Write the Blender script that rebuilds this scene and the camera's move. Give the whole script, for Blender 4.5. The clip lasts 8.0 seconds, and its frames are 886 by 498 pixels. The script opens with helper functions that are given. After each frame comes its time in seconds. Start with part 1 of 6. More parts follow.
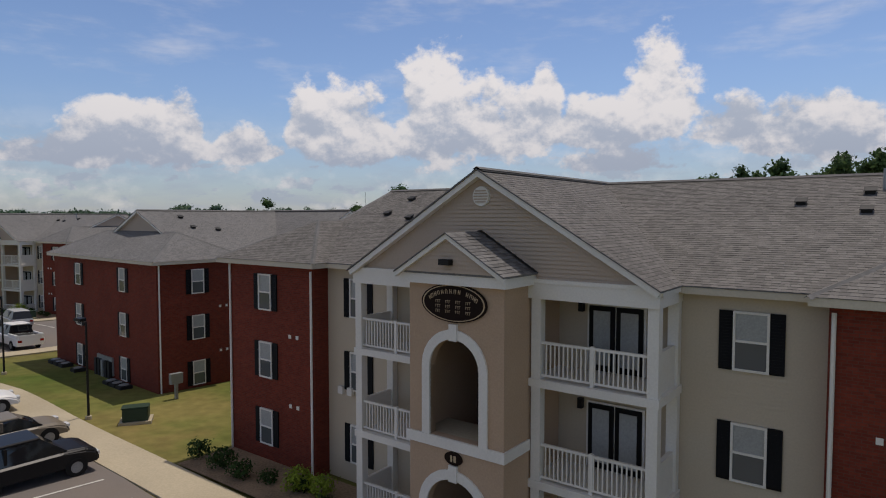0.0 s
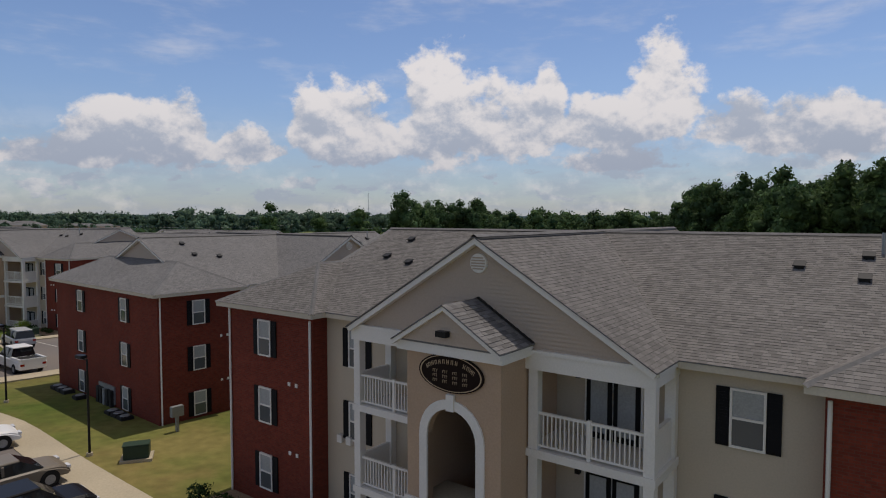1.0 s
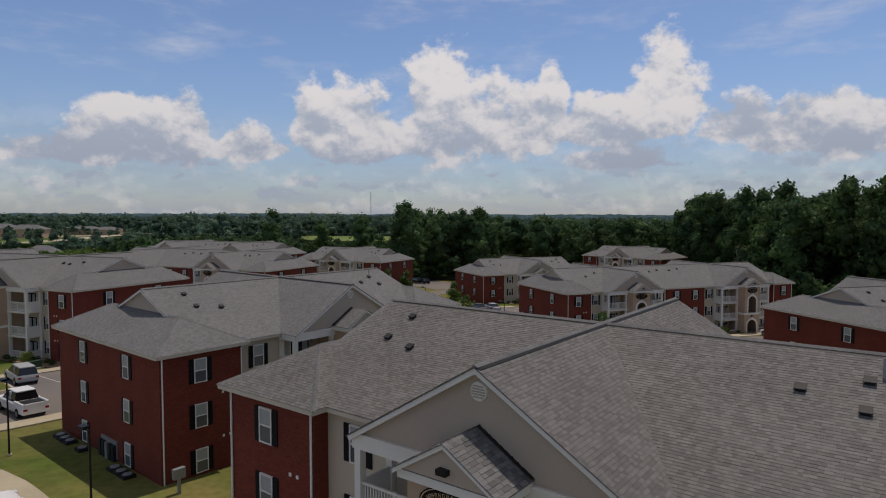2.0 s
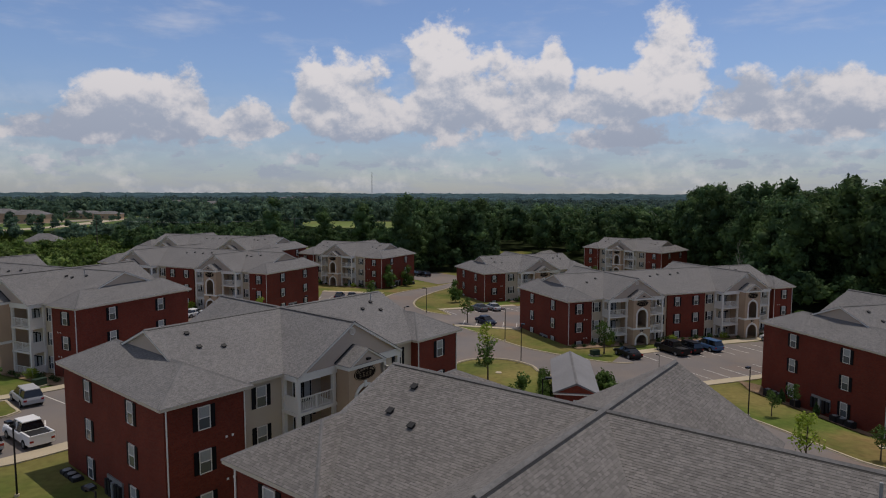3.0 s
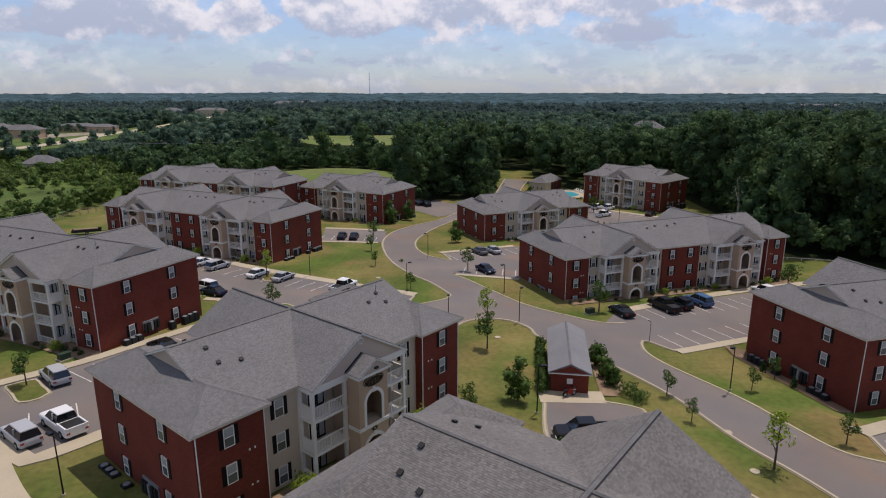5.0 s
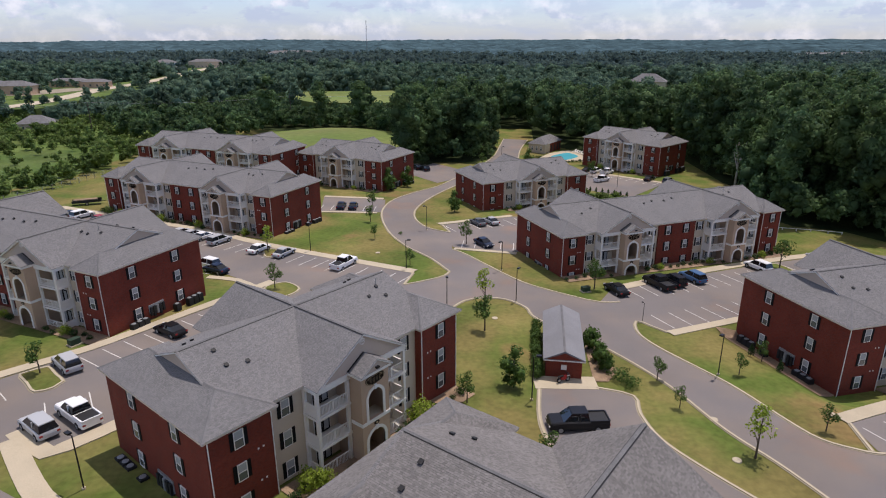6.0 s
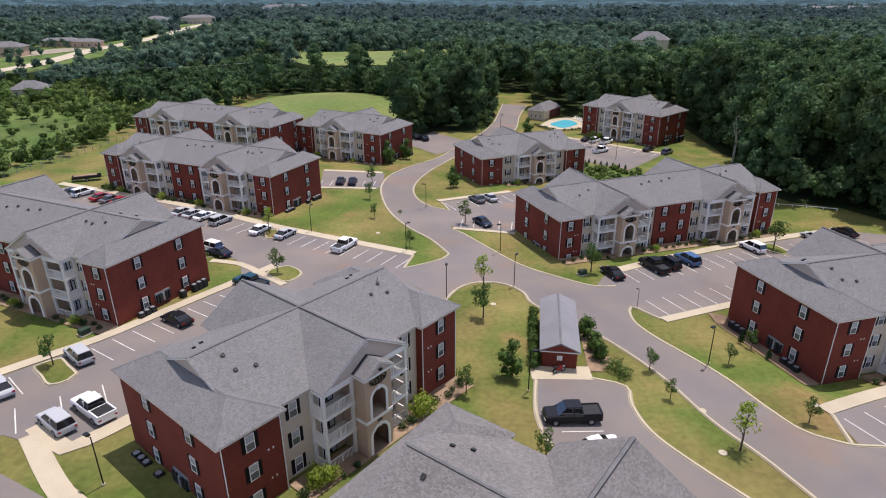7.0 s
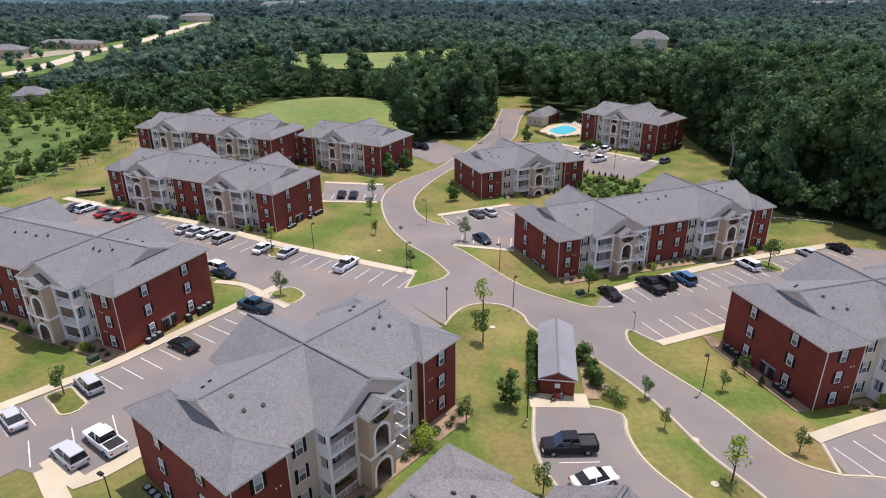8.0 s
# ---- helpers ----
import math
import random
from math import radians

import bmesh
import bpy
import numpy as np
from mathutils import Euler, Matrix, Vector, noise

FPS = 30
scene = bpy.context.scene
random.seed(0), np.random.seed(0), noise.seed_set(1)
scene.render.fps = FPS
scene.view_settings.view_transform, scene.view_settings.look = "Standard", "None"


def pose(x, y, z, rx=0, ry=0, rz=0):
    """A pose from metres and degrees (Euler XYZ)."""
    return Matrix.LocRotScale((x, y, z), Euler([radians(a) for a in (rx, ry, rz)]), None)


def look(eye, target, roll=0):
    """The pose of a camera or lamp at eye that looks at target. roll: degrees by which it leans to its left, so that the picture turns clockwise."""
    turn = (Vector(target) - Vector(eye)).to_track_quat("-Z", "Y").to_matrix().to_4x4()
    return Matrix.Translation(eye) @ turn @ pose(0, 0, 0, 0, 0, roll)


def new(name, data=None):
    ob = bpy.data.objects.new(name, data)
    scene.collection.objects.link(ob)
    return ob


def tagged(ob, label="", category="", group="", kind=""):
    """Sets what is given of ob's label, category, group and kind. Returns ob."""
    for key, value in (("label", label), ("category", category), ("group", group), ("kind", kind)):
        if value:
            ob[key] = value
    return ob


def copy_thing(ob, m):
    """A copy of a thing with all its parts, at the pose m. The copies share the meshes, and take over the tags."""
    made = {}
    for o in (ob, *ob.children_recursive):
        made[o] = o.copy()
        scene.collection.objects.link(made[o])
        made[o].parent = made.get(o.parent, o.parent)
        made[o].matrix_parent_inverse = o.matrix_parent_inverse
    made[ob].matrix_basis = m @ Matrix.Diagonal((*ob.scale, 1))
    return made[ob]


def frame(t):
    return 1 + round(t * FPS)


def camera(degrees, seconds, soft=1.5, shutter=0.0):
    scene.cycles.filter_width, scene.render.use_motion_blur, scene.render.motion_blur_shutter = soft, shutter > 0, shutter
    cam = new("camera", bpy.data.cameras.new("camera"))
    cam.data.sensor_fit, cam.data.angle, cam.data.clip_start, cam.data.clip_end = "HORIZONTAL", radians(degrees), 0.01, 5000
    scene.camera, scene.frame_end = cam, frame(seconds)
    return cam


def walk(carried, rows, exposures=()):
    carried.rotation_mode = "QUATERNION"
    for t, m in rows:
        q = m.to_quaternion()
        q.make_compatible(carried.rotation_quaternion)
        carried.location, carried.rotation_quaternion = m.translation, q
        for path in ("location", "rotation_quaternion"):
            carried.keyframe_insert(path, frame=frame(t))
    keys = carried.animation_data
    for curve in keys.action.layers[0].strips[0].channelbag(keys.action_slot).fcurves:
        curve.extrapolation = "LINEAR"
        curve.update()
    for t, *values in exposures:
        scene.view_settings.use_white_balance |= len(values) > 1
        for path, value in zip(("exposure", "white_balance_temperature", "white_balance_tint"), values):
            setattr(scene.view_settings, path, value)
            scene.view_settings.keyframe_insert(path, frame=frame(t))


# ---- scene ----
# ======================= camera and its way =======================
cam = camera(71.2, 8.0, soft=1.1)
METRES, EYE, TILT, LEAN, TURN = 33.0, 10.0, -2.9, 0.0, 0.0
ROWS = [
    (0.0, 0.0, 0.0, 0.0, -0.0, 0.0, -0.0),
    (0.5, 0.0027, -0.0005, 0.0246, 0.16, -0.0, -0.0),
    (1.0, 0.0048, -0.0007, 0.059, 0.27, -0.03, -0.02),
    (1.5, 0.0066, -0.0012, 0.1115, 0.39, -0.06, -0.04),
    (3.0, 0.0063, 0.0002, 0.3078, 0.61, -2.18, -0.11),
    (3.5, 0.0035, -0.0018, 0.3758, 0.63, -4.47, -0.1),
    (4.0, 0.0012, -0.0093, 0.4453, 0.66, -6.76, -0.08),
    (4.5, -0.0012, -0.0199, 0.5131, 0.63, -9.01, -0.03),
    (6.0, 0.0024, -0.0345, 0.7203, 0.46, -15.91, 0.15),
    (6.5, 0.0009, -0.0366, 0.7887, 0.38, -18.09, 0.19),
    (7.0, -0.0007, -0.0374, 0.8578, 0.3, -19.94, 0.23),
    (7.5, -0.0012, -0.0383, 0.9284, 0.28, -20.39, 0.32),
    (8.0, -0.0015, -0.0414, 0.9975, 0.23, -20.48, 0.4),
]
walk(cam, [(t, pose(0, 0, EYE, TILT, LEAN, TURN) @ pose(METRES * x, METRES * y, METRES * z, 90 + pitch, roll, yaw)) for t, x, y, z, yaw, pitch, roll in ROWS],
      exposures=[(0.0, -0.53, 6560, 15), (1.5, -0.61, 6560, 15), (3.0, -0.68, 6480, 16), (3.5, -0.66, 6450, 17), (4.5, -0.42, 6350, 19), (6.5, 0.28, 6170, 21), (8.0, 0.64, 6020, 21)])

# ======================= world, sun =======================
SUN_AZ, SUN_EL = 36.0, 72.8            # compass-like: degrees from +y towards +x, degrees up
world = bpy.data.worlds.new("sky")
scene.world = world
world.use_nodes = True
wn, wl = world.node_tree.nodes, world.node_tree.links
wn.clear()


def wmath(op, a, b=None, c=None):
    n = wn.new("ShaderNodeMath")
    n.operation = op
    for i, v in enumerate((a, b, c)):
        if v is None:
            continue
        if isinstance(v, (int, float)):
            n.inputs[i].default_value = v
        else:
            wl.new(v, n.inputs[i])
    return n.outputs[0]


sky = wn.new("ShaderNodeTexSky")
sky.sky_type = "NISHITA"
sky.sun_disc = False
sky.sun_elevation = radians(SUN_EL)
sky.sun_rotation = radians(SUN_AZ)
sky.air_density, sky.dust_density, sky.ozone_density = 1.0, 0.4, 3.0
coord = wn.new("ShaderNodeTexCoord")
sep = wn.new("ShaderNodeSeparateXYZ")
wl.new(coord.outputs["Generated"], sep.inputs[0])
flat = wmath("SQRT", wmath("ADD", wmath("MULTIPLY", sep.outputs[0], sep.outputs[0]), wmath("MULTIPLY", sep.outputs[1], sep.outputs[1])))
AZ = wmath("MULTIPLY", wmath("ARCTAN2", sep.outputs[0], sep.outputs[1]), 57.2958)
EL = wmath("MULTIPLY", wmath("ARCTAN2", sep.outputs[2], flat), 57.2958)


def wnoise(scale, detail, rough, stretch=1.0, shift=(0, 0, 0)):
    mp = wn.new("ShaderNodeMapping")
    mp.inputs["Location"].default_value = shift
    mp.inputs["Scale"].default_value = (scale, scale, scale * stretch)
    wl.new(coord.outputs["Generated"], mp.inputs[0])
    n = wn.new("ShaderNodeTexNoise")
    n.inputs["Scale"].default_value, n.inputs["Detail"].default_value, n.inputs["Roughness"].default_value = 1.0, detail, rough
    wl.new(mp.outputs[0], n.inputs["Vector"])
    return n.outputs[0]


billow = wnoise(11, 6, 0.55, 1.3)
fine = wnoise(34, 6, 0.62, 1.2)
wisp = wnoise(5, 5, 0.6, 4.0)
# cumulus heaps: azimuth, elevation of the base, half width, height (degrees)
HEAPS = [(-26, 5.2, 7.5, 5.6), (-23, 5.6, 3.0, 6.0), (-17.5, 5.5, 4.0, 3.2), (-8.5, 6.2, 5.5, 7.4), (-12, 7.0, 3.2, 6.4), (0, 6.5, 6.0, 9.6), (4.5, 7.0, 6.5, 7.2),
         (9.2, 8.0, 2.2, 6.0), (14.5, 7.0, 6.0, 4.2), (19.0, 9.0, 4.2, 7.9), (16, 4.4, 6.5, 2.6), (25, 6.8, 4.0, 3.6), (32, 5.6, 8.5, 5.0), (-31, 4.6, 9, 2.6),
         (46, 5, 9, 6), (-48, 6, 9, 5), (70, 5, 12, 6), (-75, 6, 12, 6), (100, 5, 14, 5), (-110, 5, 13, 6), (140, 6, 13, 6), (-150, 6, 14, 6), (175, 5, 12, 5)]
mass = None
for az, el, half, tall in HEAPS:
    u = wmath("DIVIDE", wmath("SUBTRACT", AZ, float(az)), float(half))
    v = wmath("DIVIDE", wmath("SUBTRACT", EL, float(el)), float(tall) * 1.06)
    dome = wmath("SUBTRACT", wmath("SUBTRACT", 1.0, wmath("MULTIPLY", u, u)), wmath("MULTIPLY", v, v))
    under = wmath("MULTIPLY", wmath("MINIMUM", v, 0.0), 2.2)
    dome = wmath("ADD", dome, under)
    mass = dome if mass is None else wmath("SMOOTH_MAX", mass, dome, 0.25)
body = wmath("ADD", mass, wmath("ADD", wmath("MULTIPLY", wmath("SUBTRACT", billow, 0.5), 2.3), wmath("MULTIPLY", wmath("SUBTRACT", fine, 0.5), 0.8)))
ramp = wn.new("ShaderNodeMapRange")
ramp.interpolation_type = "SMOOTHSTEP"
ramp.inputs["From Min"].default_value, ramp.inputs["From Max"].default_value = 0.26, 0.60
wl.new(body, ramp.inputs["Value"])
# thin layers low down and a pale band near the horizon
low = wn.new("ShaderNodeMapRange")
low.interpolation_type = "SMOOTHSTEP"
low.inputs["From Min"].default_value, low.inputs["From Max"].default_value = 11.0, 0.5
wl.new(EL, low.inputs["Value"])
layer = wn.new("ShaderNodeMapRange")
layer.interpolation_type = "SMOOTHSTEP"
layer.inputs["From Min"].default_value, layer.inputs["From Max"].default_value = 0.40, 0.66
wl.new(wnoise(7, 6, 0.6, 5.0), layer.inputs["Value"])
wispy = wn.new("ShaderNodeMapRange")
wispy.interpolation_type = "SMOOTHSTEP"
wispy.inputs["From Min"].default_value, wispy.inputs["From Max"].default_value = 0.5, 0.8
wl.new(wisp, wispy.inputs["Value"])
thin = wmath("MAXIMUM", wmath("MULTIPLY", wmath("ADD", wmath("MULTIPLY", layer.outputs[0], 0.42), 0.26), low.outputs[0]), wmath("MULTIPLY", wispy.outputs[0], 0.4))
# unseen broken cloud overhead, added to make the light in the shade whiter
over = wn.new("ShaderNodeMapRange")
over.interpolation_type = "SMOOTHSTEP"
over.inputs["From Min"].default_value, over.inputs["From Max"].default_value = 24.0, 40.0
wl.new(EL, over.inputs["Value"])
# small puffs in rows under the heaps
puff_band = wmath("MULTIPLY", wmath("MINIMUM", wmath("MAXIMUM", wmath("DIVIDE", wmath("SUBTRACT", 8.5, EL), 4.0), 0.0), 1.0), wmath("MINIMUM", wmath("MAXIMUM", wmath("SUBTRACT", EL, 0.6), 0.0), 1.0))
puff = wn.new("ShaderNodeMapRange")
puff.interpolation_type = "SMOOTHSTEP"
puff.inputs["From Min"].default_value, puff.inputs["From Max"].default_value = 0.50, 0.62
wl.new(wnoise(17, 7, 0.58, 2.4), puff.inputs["Value"])
puffs = wmath("MULTIPLY", wmath("MULTIPLY", puff.outputs[0], puff_band), 0.78)
fill_cloud = wn.new("ShaderNodeMapRange")
fill_cloud.interpolation_type = "SMOOTHSTEP"
fill_cloud.inputs["From Min"].default_value, fill_cloud.inputs["From Max"].default_value = 0.40, 0.56
wl.new(wnoise(3.2, 6, 0.55), fill_cloud.inputs["Value"])
cover = wmath("MAXIMUM", wmath("MAXIMUM", wmath("MAXIMUM", ramp.outputs[0], puffs), thin), wmath("MULTIPLY", over.outputs[0], wmath("MULTIPLY", fill_cloud.outputs[0], 0.55)))
# cloud brightness: lit towards the sun's side and the tops, blue-grey in the folds and under the heaps
rise = wmath("SUBTRACT", wnoise(11, 6, 0.55, 1.3), wnoise(11, 6, 0.55, 1.3, (0.10, 0.0, 0.42)))
folds = wmath("SUBTRACT", fine, wnoise(34, 6, 0.62, 1.2, (0.12, 0.0, 0.42)))
light = wn.new("ShaderNodeMapRange")
light.interpolation_type = "SMOOTHSTEP"
light.inputs["From Min"].default_value, light.inputs["From Max"].default_value = -0.40, 0.30
high = wn.new("ShaderNodeMapRange")
high.inputs["From Min"].default_value, high.inputs["From Max"].default_value = 2.0, 13.0
high.inputs["To Min"].default_value, high.inputs["To Max"].default_value = -0.30, 0.26
wl.new(EL, high.inputs["Value"])
deep = wmath("MULTIPLY", wmath("MINIMUM", wmath("MAXIMUM", wmath("SUBTRACT", body, 0.55), 0.0), 1.2), -0.24)
wl.new(wmath("ADD", wmath("ADD", high.outputs[0], deep), wmath("ADD", wmath("MULTIPLY", rise, 2.4), wmath("MULTIPLY", folds, 1.1))), light.inputs["Value"])
tint = wn.new("ShaderNodeMix")
tint.data_type = "RGBA"
tint.inputs[6].default_value = (6.3, 7.2, 8.5, 1)
tint.inputs[7].default_value = (11.5, 11.4, 11.3, 1)
wl.new(light.outputs[0], tint.inputs[0])
mix = wn.new("ShaderNodeMix")
mix.data_type = "RGBA"
wl.new(cover, mix.inputs[0])
blue = wn.new("ShaderNodeMix")
blue.data_type, blue.blend_type = "RGBA", "MULTIPLY"
blue.inputs[0].default_value = 1.0
blue.inputs[7].default_value = (1.46, 1.53, 1.66, 1)
wl.new(sky.outputs[0], blue.inputs[6])
wl.new(blue.outputs[2], mix.inputs[6])
wl.new(tint.outputs[2], mix.inputs[7])
back = wn.new("ShaderNodeBackground")
back.inputs["Strength"].default_value = 0.09
# unseen thin grey layer above the view, added to warm the sky's light
fill_veil = wn.new("ShaderNodeMix")
fill_veil.data_type = "RGBA"
fill_veil.inputs[7].default_value = (3.5, 3.35, 3.1, 1)
wl.new(wmath("MULTIPLY", over.outputs[0], 0.65), fill_veil.inputs[0])
wl.new(mix.outputs[2], fill_veil.inputs[6])
dim = wn.new("ShaderNodeMapRange")
dim.interpolation_type = "SMOOTHSTEP"
for i, v in enumerate((0.0, 13.0, 0.0, 1.0)):
    dim.inputs[i + 1].default_value = v
wl.new(EL, dim.inputs["Value"])
pale = wn.new("ShaderNodeMix")
pale.data_type = "RGBA"
pale.inputs[6].default_value, pale.inputs[7].default_value = (0.80, 0.82, 0.85, 1), (1.03, 1.03, 1.03, 1)
wl.new(dim.outputs[0], pale.inputs[0])
hazy = wn.new("ShaderNodeMix")
hazy.data_type, hazy.blend_type = "RGBA", "MULTIPLY"
hazy.inputs[0].default_value = 1.0
wl.new(fill_veil.outputs[2], hazy.inputs[6]), wl.new(pale.outputs[2], hazy.inputs[7])
wl.new(hazy.outputs[2], back.inputs["Color"])
wout = wn.new("ShaderNodeOutputWorld")
wl.new(back.outputs[0], wout.inputs["Surface"])

sun_data = bpy.data.lights.new("sun", "SUN")
sun_data.energy, sun_data.angle, sun_data.color = 3.3, radians(0.6), (1.0, 0.93, 0.81)
sun = new("sun", sun_data)
sa, se = radians(SUN_AZ), radians(SUN_EL)
to_sun = Vector((math.sin(sa) * math.cos(se), math.cos(sa) * math.cos(se), math.sin(se)))
sun.matrix_world = look(to_sun * 300, (0, 0, 0))


# ======================= materials =======================
def material(name, colour, rough=0.8, metal=0.0, vary=0.15, scale=1.0, fine_scale=20.0, bump=0.0, bump_scale=40.0, spec=0.3, second=None, obj_vary=0.0, island_vary=0.0, through_light=0.0, third=None):
    """A node material: base colour with broad stains and fine grain, both by noise in object space, and a fine relief."""
    m = bpy.data.materials.new(name)
    m.use_nodes = True
    n, l = m.node_tree.nodes, m.node_tree.links
    b = n["Principled BSDF"]
    b.inputs["Roughness"].default_value, b.inputs["Metallic"].default_value = rough, metal
    b.inputs["Specular IOR Level"].default_value = spec
    tc = n.new("ShaderNodeTexCoord")

    def noise_of(s, d=4):
        t = n.new("ShaderNodeTexNoise")
        t.inputs["Scale"].default_value, t.inputs["Detail"].default_value = s, d
        l.new(tc.outputs["Object"], t.inputs["Vector"])
        return t.outputs[0]

    def mixed(fac, a, c, kind="MIX"):
        x = n.new("ShaderNodeMix")
        x.data_type, x.blend_type = "RGBA", kind
        for v, i in ((fac, 0), (a, 6), (c, 7)):
            if isinstance(v, (int, float)):
                x.inputs[i].default_value = v
            elif isinstance(v, tuple):
                x.inputs[i].default_value = (*v, 1)
            else:
                l.new(v, x.inputs[i])
        return x.outputs[2]

    def ranged(v, a, c, lo, hi):
        r = n.new("ShaderNodeMapRange")
        for i, w in zip((1, 2, 3, 4), (a, c, lo, hi)):
            r.inputs[i].default_value = w
        l.new(v, r.inputs[0])
        return r.outputs[0]

    def grey(v):
        c = n.new("ShaderNodeCombineColor")
        for i in range(3):
            l.new(v, c.inputs[i])
        return c.outputs[0]

    col = tuple(colour)
    if second:
        col = mixed(ranged(noise_of(scale, 5), 0.38, 0.62, 0, 1), col, tuple(second))
    if third:
        col = mixed(ranged(noise_of(scale * 0.77, 6), 0.60, 0.74, 0, 0.75), col, tuple(third))
    col = mixed(1.0, col, grey(ranged(noise_of(scale * 0.6 + 0.01), 0.3, 0.7, 1 - vary, 1 + vary)), "MULTIPLY")
    col = mixed(1.0, col, grey(ranged(noise_of(fine_scale, 3), 0.3, 0.7, 1 - vary * 0.8, 1 + vary * 0.8)), "MULTIPLY")
    if obj_vary:
        oi = n.new("ShaderNodeObjectInfo")
        col = mixed(1.0, col, grey(ranged(oi.outputs["Random"], 0, 1, 1 - obj_vary, 1 + obj_vary)), "MULTIPLY")
    if island_vary:
        ge = n.new("ShaderNodeNewGeometry")
        col = mixed(1.0, col, grey(ranged(ge.outputs["Random Per Island"], 0, 1, 1 - island_vary, 1 + island_vary)), "MULTIPLY")
    l.new(col, b.inputs["Base Color"])
    if through_light:
        tl, ms = n.new("ShaderNodeBsdfTranslucent"), n.new("ShaderNodeMixShader")
        ms.inputs[0].default_value = through_light
        l.new(col, tl.inputs["Color"]), l.new(b.outputs[0], ms.inputs[1]), l.new(tl.outputs[0], ms.inputs[2])
        l.new(ms.outputs[0], n["Material Output"].inputs["Surface"])
    if bump:
        bp = n.new("ShaderNodeBump")
        bp.inputs["Strength"].default_value, bp.inputs["Distance"].default_value = bump, 0.02
        l.new(noise_of(bump_scale, 3), bp.inputs["Height"])
        l.new(bp.outputs[0], b.inputs["Normal"])
    return m


def coursed(name, c1, c2, mortar, width, height, joint, rough=0.85, offset=0.5, bump=0.4, vary=0.12, along_slope=False):
    """A wall or roof of small courses too fine to build singly: brick pattern on the two axes that suit the face."""
    m = bpy.data.materials.new(name)
    m.use_nodes = True
    n, l = m.node_tree.nodes, m.node_tree.links
    b = n["Principled BSDF"]
    b.inputs["Roughness"].default_value = rough
    b.inputs["Specular IOR Level"].default_value = 0.2
    uv = n.new("ShaderNodeUVMap")
    uv.uv_map = "metres"
    br = n.new("ShaderNodeTexBrick")
    br.offset = offset
    br.inputs["Scale"].default_value = 1.0
    br.inputs["Color1"].default_value, br.inputs["Color2"].default_value, br.inputs["Mortar"].default_value = (*c1, 1), (*c2, 1), (*mortar, 1)
    br.inputs["Mortar Size"].default_value, br.inputs["Brick Width"].default_value, br.inputs["Row Height"].default_value = joint, width, height
    br.inputs["Bias"].default_value = 0.0
    br.inputs["Mortar Smooth"].default_value = 0.1
    l.new(uv.outputs[0], br.inputs["Vector"])
    tc = n.new("ShaderNodeTexCoord")
    stains = []
    for s in (0.35, 9.0):
        t = n.new("ShaderNodeTexNoise")
        t.inputs["Scale"].default_value, t.inputs["Detail"].default_value = s, 4
        l.new(tc.outputs["Object"], t.inputs["Vector"])
        r = n.new("ShaderNodeMapRange")
        for i, w in zip((1, 2, 3, 4), (0.3, 0.7, 1 - vary, 1 + vary)):
            r.inputs[i].default_value = w
        l.new(t.outputs[0], r.inputs[0])
        stains.append(r.outputs[0])
    mul = n.new("ShaderNodeMath")
    mul.operation = "MULTIPLY"
    l.new(stains[0], mul.inputs[0]), l.new(stains[1], mul.inputs[1])
    cc = n.new("ShaderNodeCombineColor")
    for i in range(3):
        l.new(mul.outputs[0], cc.inputs[i])
    x = n.new("ShaderNodeMix")
    x.data_type, x.blend_type = "RGBA", "MULTIPLY"
    x.inputs[0].default_value = 1.0
    l.new(br.outputs["Color"], x.inputs[6]), l.new(cc.outputs[0], x.inputs[7])
    l.new(x.outputs[2], b.inputs["Base Color"])
    bp = n.new("ShaderNodeBump")
    bp.invert = True
    bp.inputs["Strength"].default_value, bp.inputs["Distance"].default_value = bump, 0.01
    l.new(br.outputs["Fac"], bp.inputs["Height"])
    l.new(bp.outputs[0], b.inputs["Normal"])
    return m


def plain_uv(me):
    """A UV layer in metres: along the face's level direction and up its slope."""
    layer = me.uv_layers.new(name="metres")
    up = Vector((0, 0, 1))
    for p in me.polygons:
        nrm = p.normal
        side = up.cross(nrm)
        side = side.normalized() if side.length > 1e-3 else Vector((1, 0, 0))
        rise = nrm.cross(side)
        for li in p.loop_indices:
            co = me.vertices[me.loops[li].vertex_index].co
            layer.data[li].uv = (co.dot(side), co.dot(rise))


